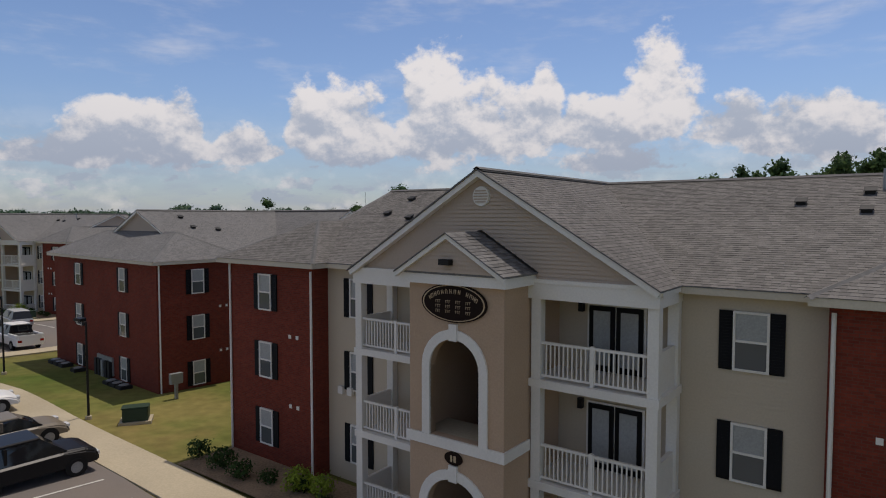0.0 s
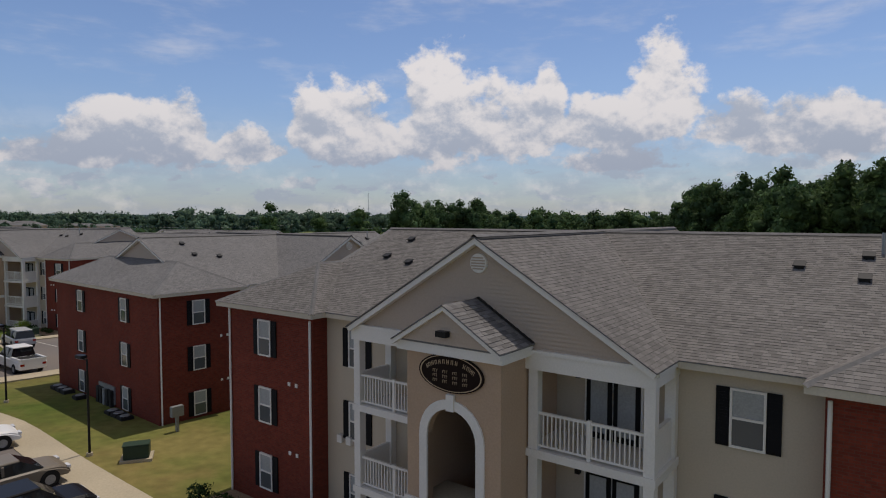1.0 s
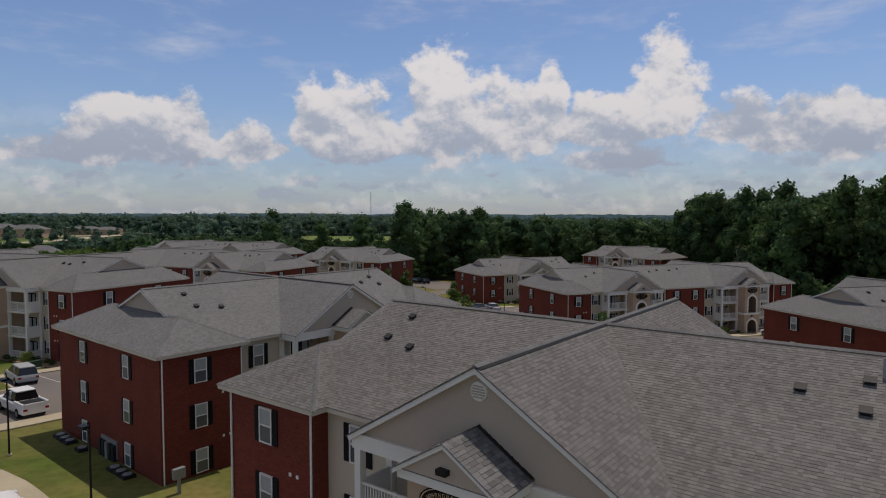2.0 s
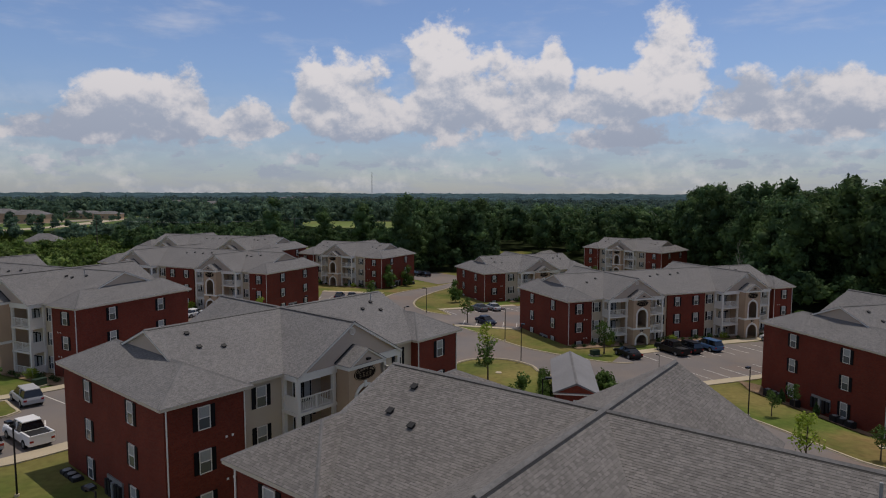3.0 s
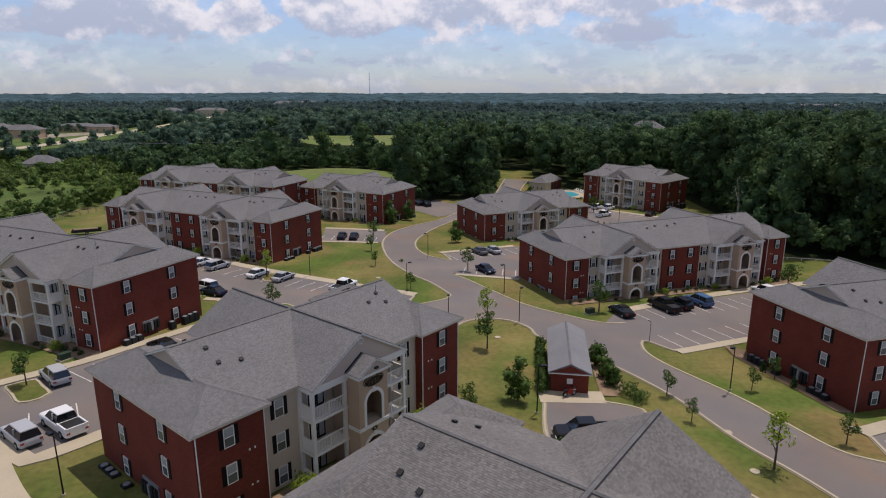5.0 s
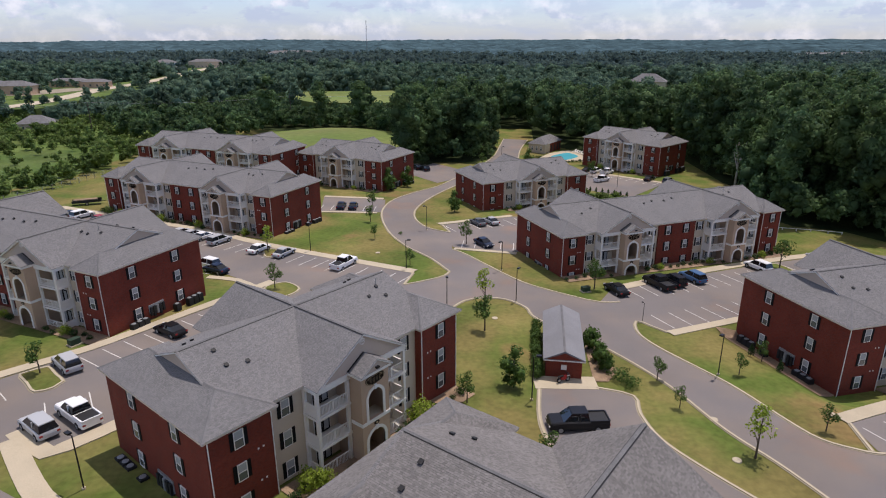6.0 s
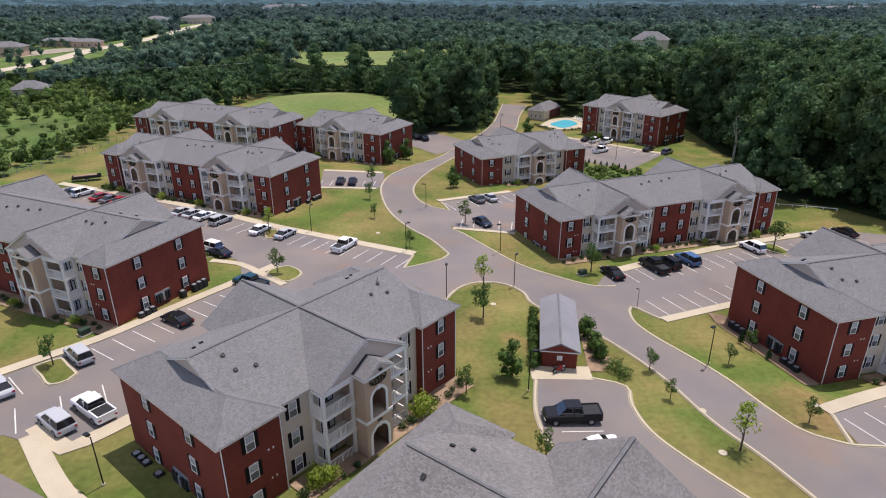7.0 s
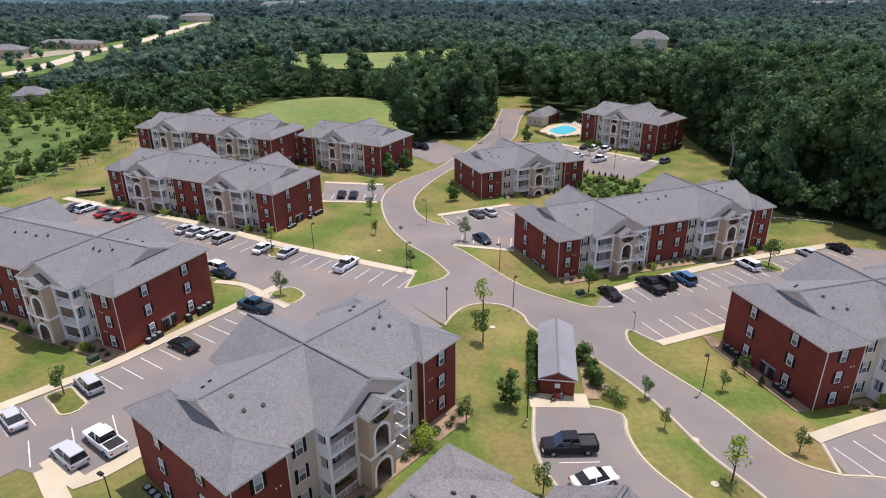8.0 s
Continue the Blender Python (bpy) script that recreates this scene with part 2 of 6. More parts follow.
MAT = {
    "brick": coursed("red_brick", (0.215, 0.040, 0.022), (0.150, 0.028, 0.016), (0.13, 0.052, 0.038), 0.21, 0.075, 0.008),
    "shingle": coursed("roof_shingles", (0.212, 0.206, 0.202), (0.155, 0.152, 0.149), (0.088, 0.086, 0.085), 0.2, 0.12, 0.006, bump=0.5, vary=0.06),
    "tabs": material("shingle_tabs", (0.180, 0.170, 0.160), 0.95, vary=0.10, scale=0.5, fine_scale=30, island_vary=0.20, spec=0.2),
    "siding": material("beige_siding", (0.56, 0.47, 0.345), 0.6, vary=0.05, scale=0.4),
    "gable": material("taupe_siding", (0.49, 0.39, 0.30), 0.6, vary=0.05, scale=0.4),
    "stucco": material("tan_stucco", (0.48, 0.34, 0.23), 0.9, vary=0.08, scale=0.5, bump=0.3, bump_scale=60),
    "white": material("white_trim", (0.78, 0.745, 0.68), 0.45, vary=0.05, scale=0.8),
    "shutter": material("black_shutter", (0.009, 0.0085, 0.009), 0.55, vary=0.2, spec=0.12),
    # near-black, with the shade inside openings put into the colour
    "dark": material("interior_shade", (0.035, 0.032, 0.03), 0.9),
    "cap": material("ridge_cap", (0.155, 0.152, 0.15), 0.9, vary=0.2, fine_scale=8),
    "vent": material("black_roof_vent", (0.02, 0.02, 0.02), 0.6),
    "grass": material("mown_grass", (0.092, 0.128, 0.026), 0.95, vary=0.2, scale=0.11, fine_scale=1.6, bump=0.6, bump_scale=9, spec=0.1, second=(0.195, 0.165, 0.056), third=(0.27, 0.155, 0.075)),
    "asphalt": material("asphalt", (0.172, 0.156, 0.148), 0.9, vary=0.10, scale=0.12, fine_scale=25, bump=0.3, bump_scale=50, second=(0.205, 0.175, 0.152), third=(0.25, 0.165, 0.118)),
    "concrete": material("concrete", (0.46, 0.395, 0.28), 0.85, vary=0.10, scale=0.4, fine_scale=12),
    "gutter_pan": material("gutter_concrete", (0.30, 0.262, 0.185), 0.9, vary=0.14, scale=0.5, fine_scale=10),
    "cream": material("cream_metal", (0.60, 0.53, 0.42), 0.5, vary=0.06, scale=0.6),
    # cut asphalt edge, with each course's shadow line put into the dark colour
    "tab_edge": material("shingle_edge_with_shade", (0.075, 0.072, 0.070), 0.95, vary=0.1),
    "paint": material("road_paint", (0.60, 0.58, 0.54), 0.7, vary=0.15, scale=2),
    "mulch": material("pine_straw", (0.27, 0.19, 0.12), 0.95, vary=0.3, scale=0.8, fine_scale=12, bump=0.5, bump_scale=18),
    "leaf": material("leaves", (0.08, 0.14, 0.03), 0.7, vary=0.2, scale=0.15, fine_scale=1.5, spec=0.2, island_vary=0.45, through_light=0.35),
    "leaf_bright": material("light_leaves", (0.25, 0.33, 0.04), 0.7, vary=0.2, scale=0.4, fine_scale=3, spec=0.2, island_vary=0.35, through_light=0.35),
    "leaf_dark": material("dark_leaves", (0.045, 0.085, 0.024), 0.75, vary=0.2, scale=0.2, fine_scale=2, spec=0.2, island_vary=0.4, through_light=0.35),
    "bark": material("bark", (0.10, 0.075, 0.055), 0.95, vary=0.25, scale=2),
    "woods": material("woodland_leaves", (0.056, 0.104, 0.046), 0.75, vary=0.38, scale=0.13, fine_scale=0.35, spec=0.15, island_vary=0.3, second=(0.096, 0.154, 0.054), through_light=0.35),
    # next two leaf colours turn paler and bluer: distance haze put into them
    "far_woods": material("haze_tinted_woodland_leaves", (0.088, 0.146, 0.098), 0.85, vary=0.36, scale=0.10, fine_scale=0.16, spec=0.08, island_vary=0.22, second=(0.118, 0.178, 0.112), through_light=0.35),
    "distant": material("distant_haze_tinted_leaves", (0.085, 0.125, 0.115), 0.95, vary=0.25, scale=0.05, fine_scale=0.1, spec=0.0, island_vary=0.08, second=(0.10, 0.145, 0.125), through_light=0.45),
    # blue-green wooded hills, their haze mixed into the base colour
    "hills": material("haze_tinted_hills", (0.055, 0.092, 0.105), 1.0, vary=0.4, scale=0.004, fine_scale=0.03, spec=0.0),
    "scrub": material("rough_meadow", (0.115, 0.158, 0.042), 0.95, vary=0.3, scale=0.05, fine_scale=0.8, spec=0.1, second=(0.08, 0.13, 0.03)),
    "hay": material("hay_field", (0.135, 0.185, 0.05), 0.95, vary=0.15, scale=0.03, fine_scale=0.4, spec=0.1, second=(0.175, 0.20, 0.066)),
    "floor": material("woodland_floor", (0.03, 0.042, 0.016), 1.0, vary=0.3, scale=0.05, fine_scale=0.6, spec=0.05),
    "black_metal": material("black_metal", (0.015, 0.015, 0.016), 0.4, metal=0.3),
    "grey_metal": material("grey_metal", (0.30, 0.31, 0.31), 0.5, metal=0.4),
    "green_box": material("green_cabinet", (0.03, 0.055, 0.035), 0.5),
    "chrome": material("lamp_glass", (0.6, 0.6, 0.6), 0.2),
}


def glass_material(name, colour, rough=0.06):
    m = bpy.data.materials.new(name)
    m.use_nodes = True
    b = m.node_tree.nodes["Principled BSDF"]
    b.inputs["Base Color"].default_value = (*colour, 1)
    b.inputs["Roughness"].default_value = rough
    b.inputs["Specular IOR Level"].default_value = 0.7
    return m


MAT["glass"] = glass_material("window_glass", (0.10, 0.11, 0.11))
MAT["blind"] = material("window_blinds", (0.36, 0.37, 0.36), 0.35, vary=0.15, scale=1.2, spec=0.6)


from mathutils.geometry import delaunay_2d_cdt

# ======================= mesh helpers =======================
def mesh_of(name, bm, mat, smooth=False, uv=False):
    me = bpy.data.meshes.new(name)
    bmesh.ops.recalc_face_normals(bm, faces=bm.faces)
    bm.to_mesh(me)
    bm.free()
    if isinstance(mat, str):
        mat = MAT[mat]
    me.materials.append(mat)
    if smooth:
        for p in me.polygons:
            p.use_smooth = True
    if uv or mat.name in ("red_brick", "roof_shingles"):
        plain_uv(me)
    return me


def part(name, bm, mat, parent, label="", smooth=False):
    """Links a bmesh as one mesh object under a thing or a part."""
    ob = new(name, bm if isinstance(bm, bpy.types.Mesh) else mesh_of(name, bm, mat, smooth))
    ob.parent = parent
    if label:
        ob["label"] = label
    return ob


def thing(name, label, category, group="", kind=""):
    return tagged(new(name), label, category, group, kind)


def solo(name, bm, mat, label, category="", group="", kind="", smooth=False):
    return tagged(new(name, mesh_of(name, bm, mat, smooth)), label, category, group, kind)


def box(bm, x0, x1, y0, y1, z0, z1, m=None):
    vs = [bm.verts.new((x, y, z)) for z in (z0, z1) for x, y in ((x0, y0), (x1, y0), (x1, y1), (x0, y1))]
    if m is not None:
        for v in vs:
            v.co = m @ v.co
    for a in ((3, 2, 1, 0), (4, 5, 6, 7), (0, 1, 5, 4), (1, 2, 6, 5), (2, 3, 7, 6), (3, 0, 4, 7)):
        bm.faces.new([vs[i] for i in a])
    return vs


def boxes(*rows):
    bm = bmesh.new()
    for r in rows:
        box(bm, *r)
    return bm


def cyl(bm, x, y, z0, z1, r0, r1=None, n=8, m=None):
    r1 = r0 if r1 is None else r1
    lo, hi = [], []
    for i in range(n):
        a = 2 * math.pi * i / n
        p, q = Vector((x + r0 * math.cos(a), y + r0 * math.sin(a), z0)), Vector((x + r1 * math.cos(a), y + r1 * math.sin(a), z1))
        lo.append(bm.verts.new(m @ p if m is not None else p)), hi.append(bm.verts.new(m @ q if m is not None else q))
    for i in range(n):
        bm.faces.new((lo[i], lo[(i + 1) % n], hi[(i + 1) % n], hi[i]))
    bm.faces.new(lo[::-1]), bm.faces.new(hi)


def prism(bm, profile, y0, y1, axis="y"):
    """A closed solid: the profile (pairs of across and z) drawn along an axis."""
    def at(a, z, b):
        return (a, b, z) if axis == "y" else (b, a, z)
    lo, hi = [bm.verts.new(at(a, z, y0)) for a, z in profile], [bm.verts.new(at(a, z, y1)) for a, z in profile]
    n = len(profile)
    for i in range(n):
        bm.faces.new((lo[i], lo[(i + 1) % n], hi[(i + 1) % n], hi[i]))
    bm.faces.new(lo[::-1]), bm.faces.new(hi)


# ======================= the lie of the land =======================
def ground_z(x, y):
    x = max(-110.0, min(100.0, x))
    y = max(-60.0, min(230.0, y))
    return 0.30 - 0.019 * x - 0.0313 * y - pad_drop(x, y)


def pad_drop(x, y):
    """The shallow cut in which the block beside the lower drive stands: metres below the even slope."""
    c, s = math.cos(radians(15.5)), math.sin(radians(15.5))
    a, b = c * (x - 54.1) + s * (y - 71.0), -s * (x - 54.1) + c * (y - 71.0)
    far = math.hypot(max(0.0, abs(a) - 14.3), max(0.0, -b - 8.0, (b - 6.4) * 2.0))
    f = max(0.0, 1.0 - far / 5.0)
    return 1.3 * f * f * (3 - 2 * f)


def drape(poly, dz, step=4.0, thick=0.0):
    """A sheet over the land, with its outline and an even grid of edges; thick gives it a skirt of that depth."""
    bm = bmesh.new()
    co, _, tris, _, _, _ = delaunay_2d_cdt([Vector(p) for p in poly], [], [list(range(len(poly)))], 1, 1e-4)
    vs = [bm.verts.new((p.x, p.y, 0)) for p in co]
    for f in tris:
        bm.faces.new([vs[i] for i in f])
    for axis in (0, 1):
        lo, hi = min(p[axis] for p in poly), max(p[axis] for p in poly)
        k = math.floor(lo / step) + 1
        while k * step < hi:
            co, no = [0, 0, 0], [0, 0, 0]
            co[axis], no[axis] = k * step, 1
            bmesh.ops.bisect_plane(bm, geom=bm.verts[:] + bm.edges[:] + bm.faces[:], plane_co=co, plane_no=no)
            k += 1
    if thick:
        rim = [e for e in bm.edges if e.is_boundary]
        made = bmesh.ops.extrude_edge_only(bm, edges=rim)
        low = {v for v in made["geom"] if isinstance(v, bmesh.types.BMVert)}
    else:
        low = set()
    for v in bm.verts:
        v.co.z = ground_z(v.co.x, v.co.y) + dz - (thick if v in low else 0)
    return bm


def smooth_line(pts, step=1.5, closed=False):
    """Points along a rounded line through the given plan points."""
    out, n = [], len(pts)
    for i in range(n if closed else n - 1):
        p = [Vector(pts[j % n]) if closed else Vector(pts[max(0, min(n - 1, j))]) for j in (i - 1, i, i + 1, i + 2)]
        k = max(1, int((p[2] - p[1]).length / step))
        for s in range(k):
            t = s / k
            out.append(0.5 * (2 * p[1] + (p[2] - p[0]) * t + (2 * p[0] - 5 * p[1] + 4 * p[2] - p[3]) * t * t + (3 * p[1] - p[0] - 3 * p[2] + p[3]) * t ** 3))
    if not closed:
        out.append(Vector(pts[-1]))
    return [(v.x, v.y) for v in out]


def ribbon(line, left, right, dz, thick=0.0, closed=False):
    """A strip along a line over the land, from left to right of it (metres), with a skirt."""
    bm = bmesh.new()
    n = len(line)
    rings = []
    for i, (x, y) in enumerate(line):
        a, b = (line[(i - 1) % n], line[(i + 1) % n]) if closed else (line[max(0, i - 1)], line[min(n - 1, i + 1)])
        d = Vector((b[0] - a[0], b[1] - a[1])).normalized()
        nx, ny = -d.y, d.x
        pl, pr = (x + nx * left, y + ny * left), (x + nx * right, y + ny * right)
        z = ground_z(x, y) + dz
        ring = [bm.verts.new((*pl, z)), bm.verts.new((*pr, z))]
        if thick:
            ring = [bm.verts.new((*pl, z - thick))] + ring + [bm.verts.new((*pr, z - thick))]
        rings.append(ring)
    for i in range(n if closed else n - 1):
        a, b = rings[i], rings[(i + 1) % n]
        for j in range(len(a) - 1):
            bm.faces.new((a[j], a[j + 1], b[j + 1], b[j]))
    return bm


# ======================= ground, roads, kerbs =======================
def ground_sheet():
    """One sheet from behind the start to the horizon: fine near by, coarse far off."""
    xs = sorted(set([-4800, -3500, -2500, -1700, -1200, -850, -600, -450, -350, -280, -220, -170] + list(range(-130, 31, 10)) + list(range(32, 76, 1)) + list(range(80, 131, 10)) + [170, 220, 280, 350, 450, 600, 850, 1200, 1700, 2500, 3500, 4800]))
    ys = sorted(set([-1500, -900, -500, -300, -180, -110] + list(range(-80, 51, 10)) + list(range(52, 92, 1)) + list(range(100, 261, 10)) + [300, 350, 420, 520, 650, 850, 1100, 1500, 2000, 2700, 3600, 4900]))
    verts = [(x, y, ground_z(x, y)) for y in ys for x in xs]
    w = len(xs)
    faces = [(j * w + i, j * w + i + 1, (j + 1) * w + i + 1, (j + 1) * w + i) for j in range(len(ys) - 1) for i in range(w - 1)]
    me = bpy.data.meshes.new("ground")
    me.from_pydata(verts, [], faces)
    me.materials.append(MAT["grass"])
    return tagged(new("ground", me), "sun-bleached mown lawn sloping gently away", "lawn", kind="structure")


ground_sheet()

# outlines of the paved areas in plan
MAIN_LEFT = [(24, 268), (21, 250), (16, 222), (8, 195), (1.5, 178), (-3, 167), (-9, 158), (-13.5, 149), (-15, 140), (-14.5, 131), (-11.8, 119), (-7.7, 109.5), (-3, 102.5), (0.3, 95.5)]
MAIN_RIGHT = [(34, 266), (28, 240), (24, 215), (17, 195), (8, 179), (1.5, 167), (-4.4, 152), (-7.4, 139.5), (-7, 130), (-4, 123), (0.5, 119.7)]


def paved(name, poly, label, mat="asphalt", dz=0.03, cat="road"):
    return solo(name, drape(poly, dz), mat, label, cat, kind="structure")


ROAD_A = smooth_line(MAIN_LEFT) + smooth_line(MAIN_RIGHT)[::-1]
paved("road", ROAD_A, "grey asphalt drive winding between the buildings")
# the drive from the first bend down to the foot of the near lawns
LOW_LEFT = [(0.3, 95.5), (-0.6, 93.4), (-3.5, 91), (-6.8, 89.0), (-6.0, 84), (-2.5, 79.5), (-0.4, 77.0), (0.6, 79.8), (2.4, 82.6), (5.0, 84.0), (8.5, 83.5), (11.1, 80.5), (12.2, 76.5), (18.6, 69.0), (23.6, 60.0), (26.6, 50.7), (29.5, 44.5), (33, 34), (36, 20)]
LOW_RIGHT = [(0.5, 119.7), (1.0, 113), (0.9, 108.1), (3, 105.6), (6.8, 99.1), (11.9, 91), (18.3, 85.5), (22.2, 83.2), (25.2, 83.4), (27, 80), (25.0, 75.4), (24.7, 72.3), (26.1, 68.1), (30.8, 59.6), (33.4, 52.6), (35, 49.4), (38, 47.6), (46, 44), (50, 20)]
paved("road", [(-10, 119), (-6.5, 109.5), (-2.5, 102.5)] + LOW_LEFT[:6] + smooth_line(LOW_LEFT[6:], 1.0) + smooth_line(LOW_RIGHT, 1.0)[::-1], "grey asphalt drive running past the brick shed", dz=0.034)
# parking courts
LOT_WEST = [(-2.5, 79), (-6.0, 84), (-6.8, 89), (-5.6, 94.6), (-30.8, 106.8), (-47.2, 116.0), (-62, 123.5), (-84, 134), (-90, 122), (-66, 110), (-44, 98.5), (-33, 90.5), (-30.5, 82.6), (-34.4, 76.3), (-38.4, 70.1), (-41.8, 64.9), (-49.4, 56.0), (-60, 41), (-52, 33), (-42, 47), (-36, 45), (-31.5, 49.7), (-27, 57), (-21, 66), (-12, 77), (-4, 75), (-0.6, 76.5)]
paved("parking_lot", LOT_WEST, "grey asphalt parking court with white bay lines", dz=0.042, cat="parking lot")
LOT_FRONT = [(-60, 38), (-46, 46), (-40, 42.5), (-32, 38.5), (-25, 34.4), (-10.5, 22), (-2, 15), (4, 8), (-12, -12), (-40, 8)]
paved("parking_lot", LOT_FRONT, "grey asphalt parking court before the near building", dz=0.046, cat="parking lot")
LOT_H = [(-15.5, 149), (-31, 151), (-29, 136), (-14.5, 135.8)]
paved("parking_lot", LOT_H, "small asphalt parking court by a brick building", dz=0.05, cat="parking lot")
LOT_H2 = [(2, 178), (-3, 172), (-11, 184), (-12, 206), (-4, 206), (6, 192)]
paved("parking_lot", LOT_H2, "asphalt parking court in the shade of woods", dz=0.05, cat="parking lot")
LOT_F = [(0.0, 121), (-1.2, 125.5), (15, 134), (24, 132), (24, 112), (12, 107), (1.0, 109.5)]
paved("parking_lot", LOT_F, "small asphalt parking court with bay lines", dz=0.05, cat="parking lot")
LOT_C = [(22.2, 83.2), (26, 90), (40, 95.5), (55.5, 102.6), (76, 110.5), (84, 108), (84, 92), (62, 86), (39.5, 77.4), (28.8, 72.6), (26, 76)]
paved("parking_lot", LOT_C, "grey asphalt parking court before a long building", dz=0.038, cat="parking lot")
LOT_I = [(36.5, 202.5), (63, 177), (47.5, 157), (31.3, 171.6), (22, 205)]
paved("parking_lot", LOT_I, "asphalt parking court by the far building", dz=0.05, cat="parking lot")
LOT_G = [(39.2, 47.8), (39.4, 52.2), (55, 58.7), (68, 62), (70, 40), (46, 40)]
paved("parking_lot", LOT_G, "asphalt parking court at the lawn's end", dz=0.05, cat="parking lot")
LOT_S = [(9.8, 57.9), (16.0, 58.3), (19.5, 56.7), (19.2, 53.3), (19.9, 48.9), (22.5, 44.3), (27, 38), (33, 32), (26, 26), (15, 38), (10.3, 45.5), (9.0, 51)]
paved("parking_lot", LOT_S, "asphalt pull-in before the brick shed", dz=0.05, cat="parking lot")


# kerbs: a raised lip with a pale gutter
def kerb(line, label="pale concrete kerb and gutter"):
    k = solo("kerb", ribbon(line, 0.10, -0.10, 0.14, 0.2), "concrete", label, "kerb", kind="structure")
    part("gutter_pan", ribbon(line, 0.25, -0.25, 0.068, 0.05), "gutter_pan", k)


KERBS = [MAIN_LEFT, MAIN_RIGHT, LOW_LEFT[:4], LOW_LEFT[6:], LOW_RIGHT[2:9], LOW_RIGHT[10:], [(9.8, 57.9), (9.0, 51), (10.3, 45.5), (15, 38)], [(16.0, 58.3), (19.5, 56.7), (19.2, 53.3), (19.9, 48.9), (22.5, 44.3), (27, 38)],
         [(0.5, 119.7), (-1.2, 125.5)], [(25.0, 75.3), (25.5, 76.3), (26.3, 76.0), (27.4, 74.4), (28.6, 72.9)], [(-6.8, 89.0), (-5.6, 94.6)], [(38.6, 47.6), (39.4, 52.2)]]
for k in KERBS:
    kerb(smooth_line(k, 1.0))


def path(name, pts, half, label, dz=0.12):
    solo(name, ribbon(smooth_line(pts, 2.0), half, -half, dz, 0.15), "concrete", label, "pavement", kind="structure")


path("pavement", [(-58, 48), (-50.2, 56.7), (-46.4, 61.0), (-42.6, 65.3), (-39.2, 70.5), (-35.2, 76.8), (-31.1, 83.2), (-27.2, 89.4)], 0.8, "pale concrete pavement along the parking bays")
path("pavement", [(-88, 135.5), (-62.2, 124.2), (-47.2, 117.0), (-30.8, 107.4), (-5.4, 95.2)], 0.9, "pale concrete pavement before a long building")
path("pavement", [(-39.8, 48.4), (-37.4, 46.6), (-35.0, 45.2), (-31.0, 50.0), (-27.0, 56.6)], 0.9, "pale concrete pavement round the parking bays")
path("pavement", [(-39.4, 47.0), (-32, 39.5), (-25.6, 35.6), (-18.0, 29.3), (-8.8, 22.0), (-2, 16.5)], 0.95, "pale concrete pavement along the lawn")
path("pavement", [(25.5, 88.6), (40, 96.6), (55.5, 103.8), (76, 111.6)], 0.9, "pale concrete pavement before the balconies")
path("pavement", [(28.8, 72.6), (39.5, 77.4), (46, 80)], 0.7, "pale concrete pavement at the end of the bays")
path("pavement", [(38.9, 52.9), (49.5, 57.3), (62, 61.5)], 0.8, "pale concrete pavement by the lawn")
path("pavement", [(36, 203.5), (63.6, 177.3)], 0.8, "pale concrete pavement before the far building")
path("pavement", [(-31, 151.6), (-16, 150)], 0.7, "pale concrete pavement before a building")
path("pavement", [(-29, 135.4), (-16, 135.2)], 0.5, "pale concrete kerb walk at the bays' end")
path("pavement", [(-2.0, 126.2), (14.4, 134.6)], 0.7, "pale concrete pavement before a building")
path("pavement", [(1.2, 108.6), (12.5, 106.2)], 0.5, "pale concrete kerb walk at the bays' end")
path("pavement", [(9.4, 59.2), (16.2, 59.2)], 1.3, "concrete apron before the brick shed")


# grass islands in the courts
def island(pts, label="small kerbed grass island with a young tree"):
    line = smooth_line(pts, 0.8, closed=True)
    ob = solo("traffic_island", drape(line, 0.14, thick=0.16), "grass", label, "traffic island", kind="structure")
    part("kerb", ribbon(line, 0.12, -0.12, 0.19, 0.18, closed=True), "concrete", ob)
    part("gutter_pan", ribbon(line, 0.27, -0.27, 0.072, 0.05, closed=True), "gutter_pan", ob)


path("pavement", [(-37.9, 90.8), (-33.0, 89.7), (-28.5, 86.0), (-24.0, 82.0)], 0.6, "pale concrete walk across the bays' end")
island([(-27.6, 86.2), (-25.2, 88.9), (-22.4, 86.2), (-24.0, 83)])
island([(-46.3, 58.8), (-45.4, 59.9), (-44.4, 60.6), (-42.6, 59.0), (-40.9, 57.5), (-41.1, 56.2), (-42.5, 55.3), (-44.4, 57.0)])
island([(55.0, 100.8), (57.6, 102.6), (58.8, 98.6), (57.2, 97.6)])
island([(-33.0, 105.0), (-31.2, 106.0), (-30.2, 102.4), (-31.6, 101.4)])


# painted bay lines
def bays(x0, y0, x1, y1, count, length, side):
    """White lines at even steps from one point to another, square to that row, on the side given."""
    d = Vector((x1 - x0, y1 - y0))
    u = d.normalized()
    nrm = Vector((-u.y, u.x)) * side
    bm = bmesh.new()
    for i in range(count + 1):
        p = Vector((x0, y0)) + d * i / count
        a, b = p + nrm * 0.5, p + nrm * length
        w = u * 0.06
        vs = [bm.verts.new((q.x, q.y, ground_z(q.x, q.y) + 0.062)) for q in (a - w, a + w, b + w, b - w)]
        bm.faces.new(vs)
    solo("bay_lines", bm, "paint", "white painted parking bay lines", "road marking", kind="structure")


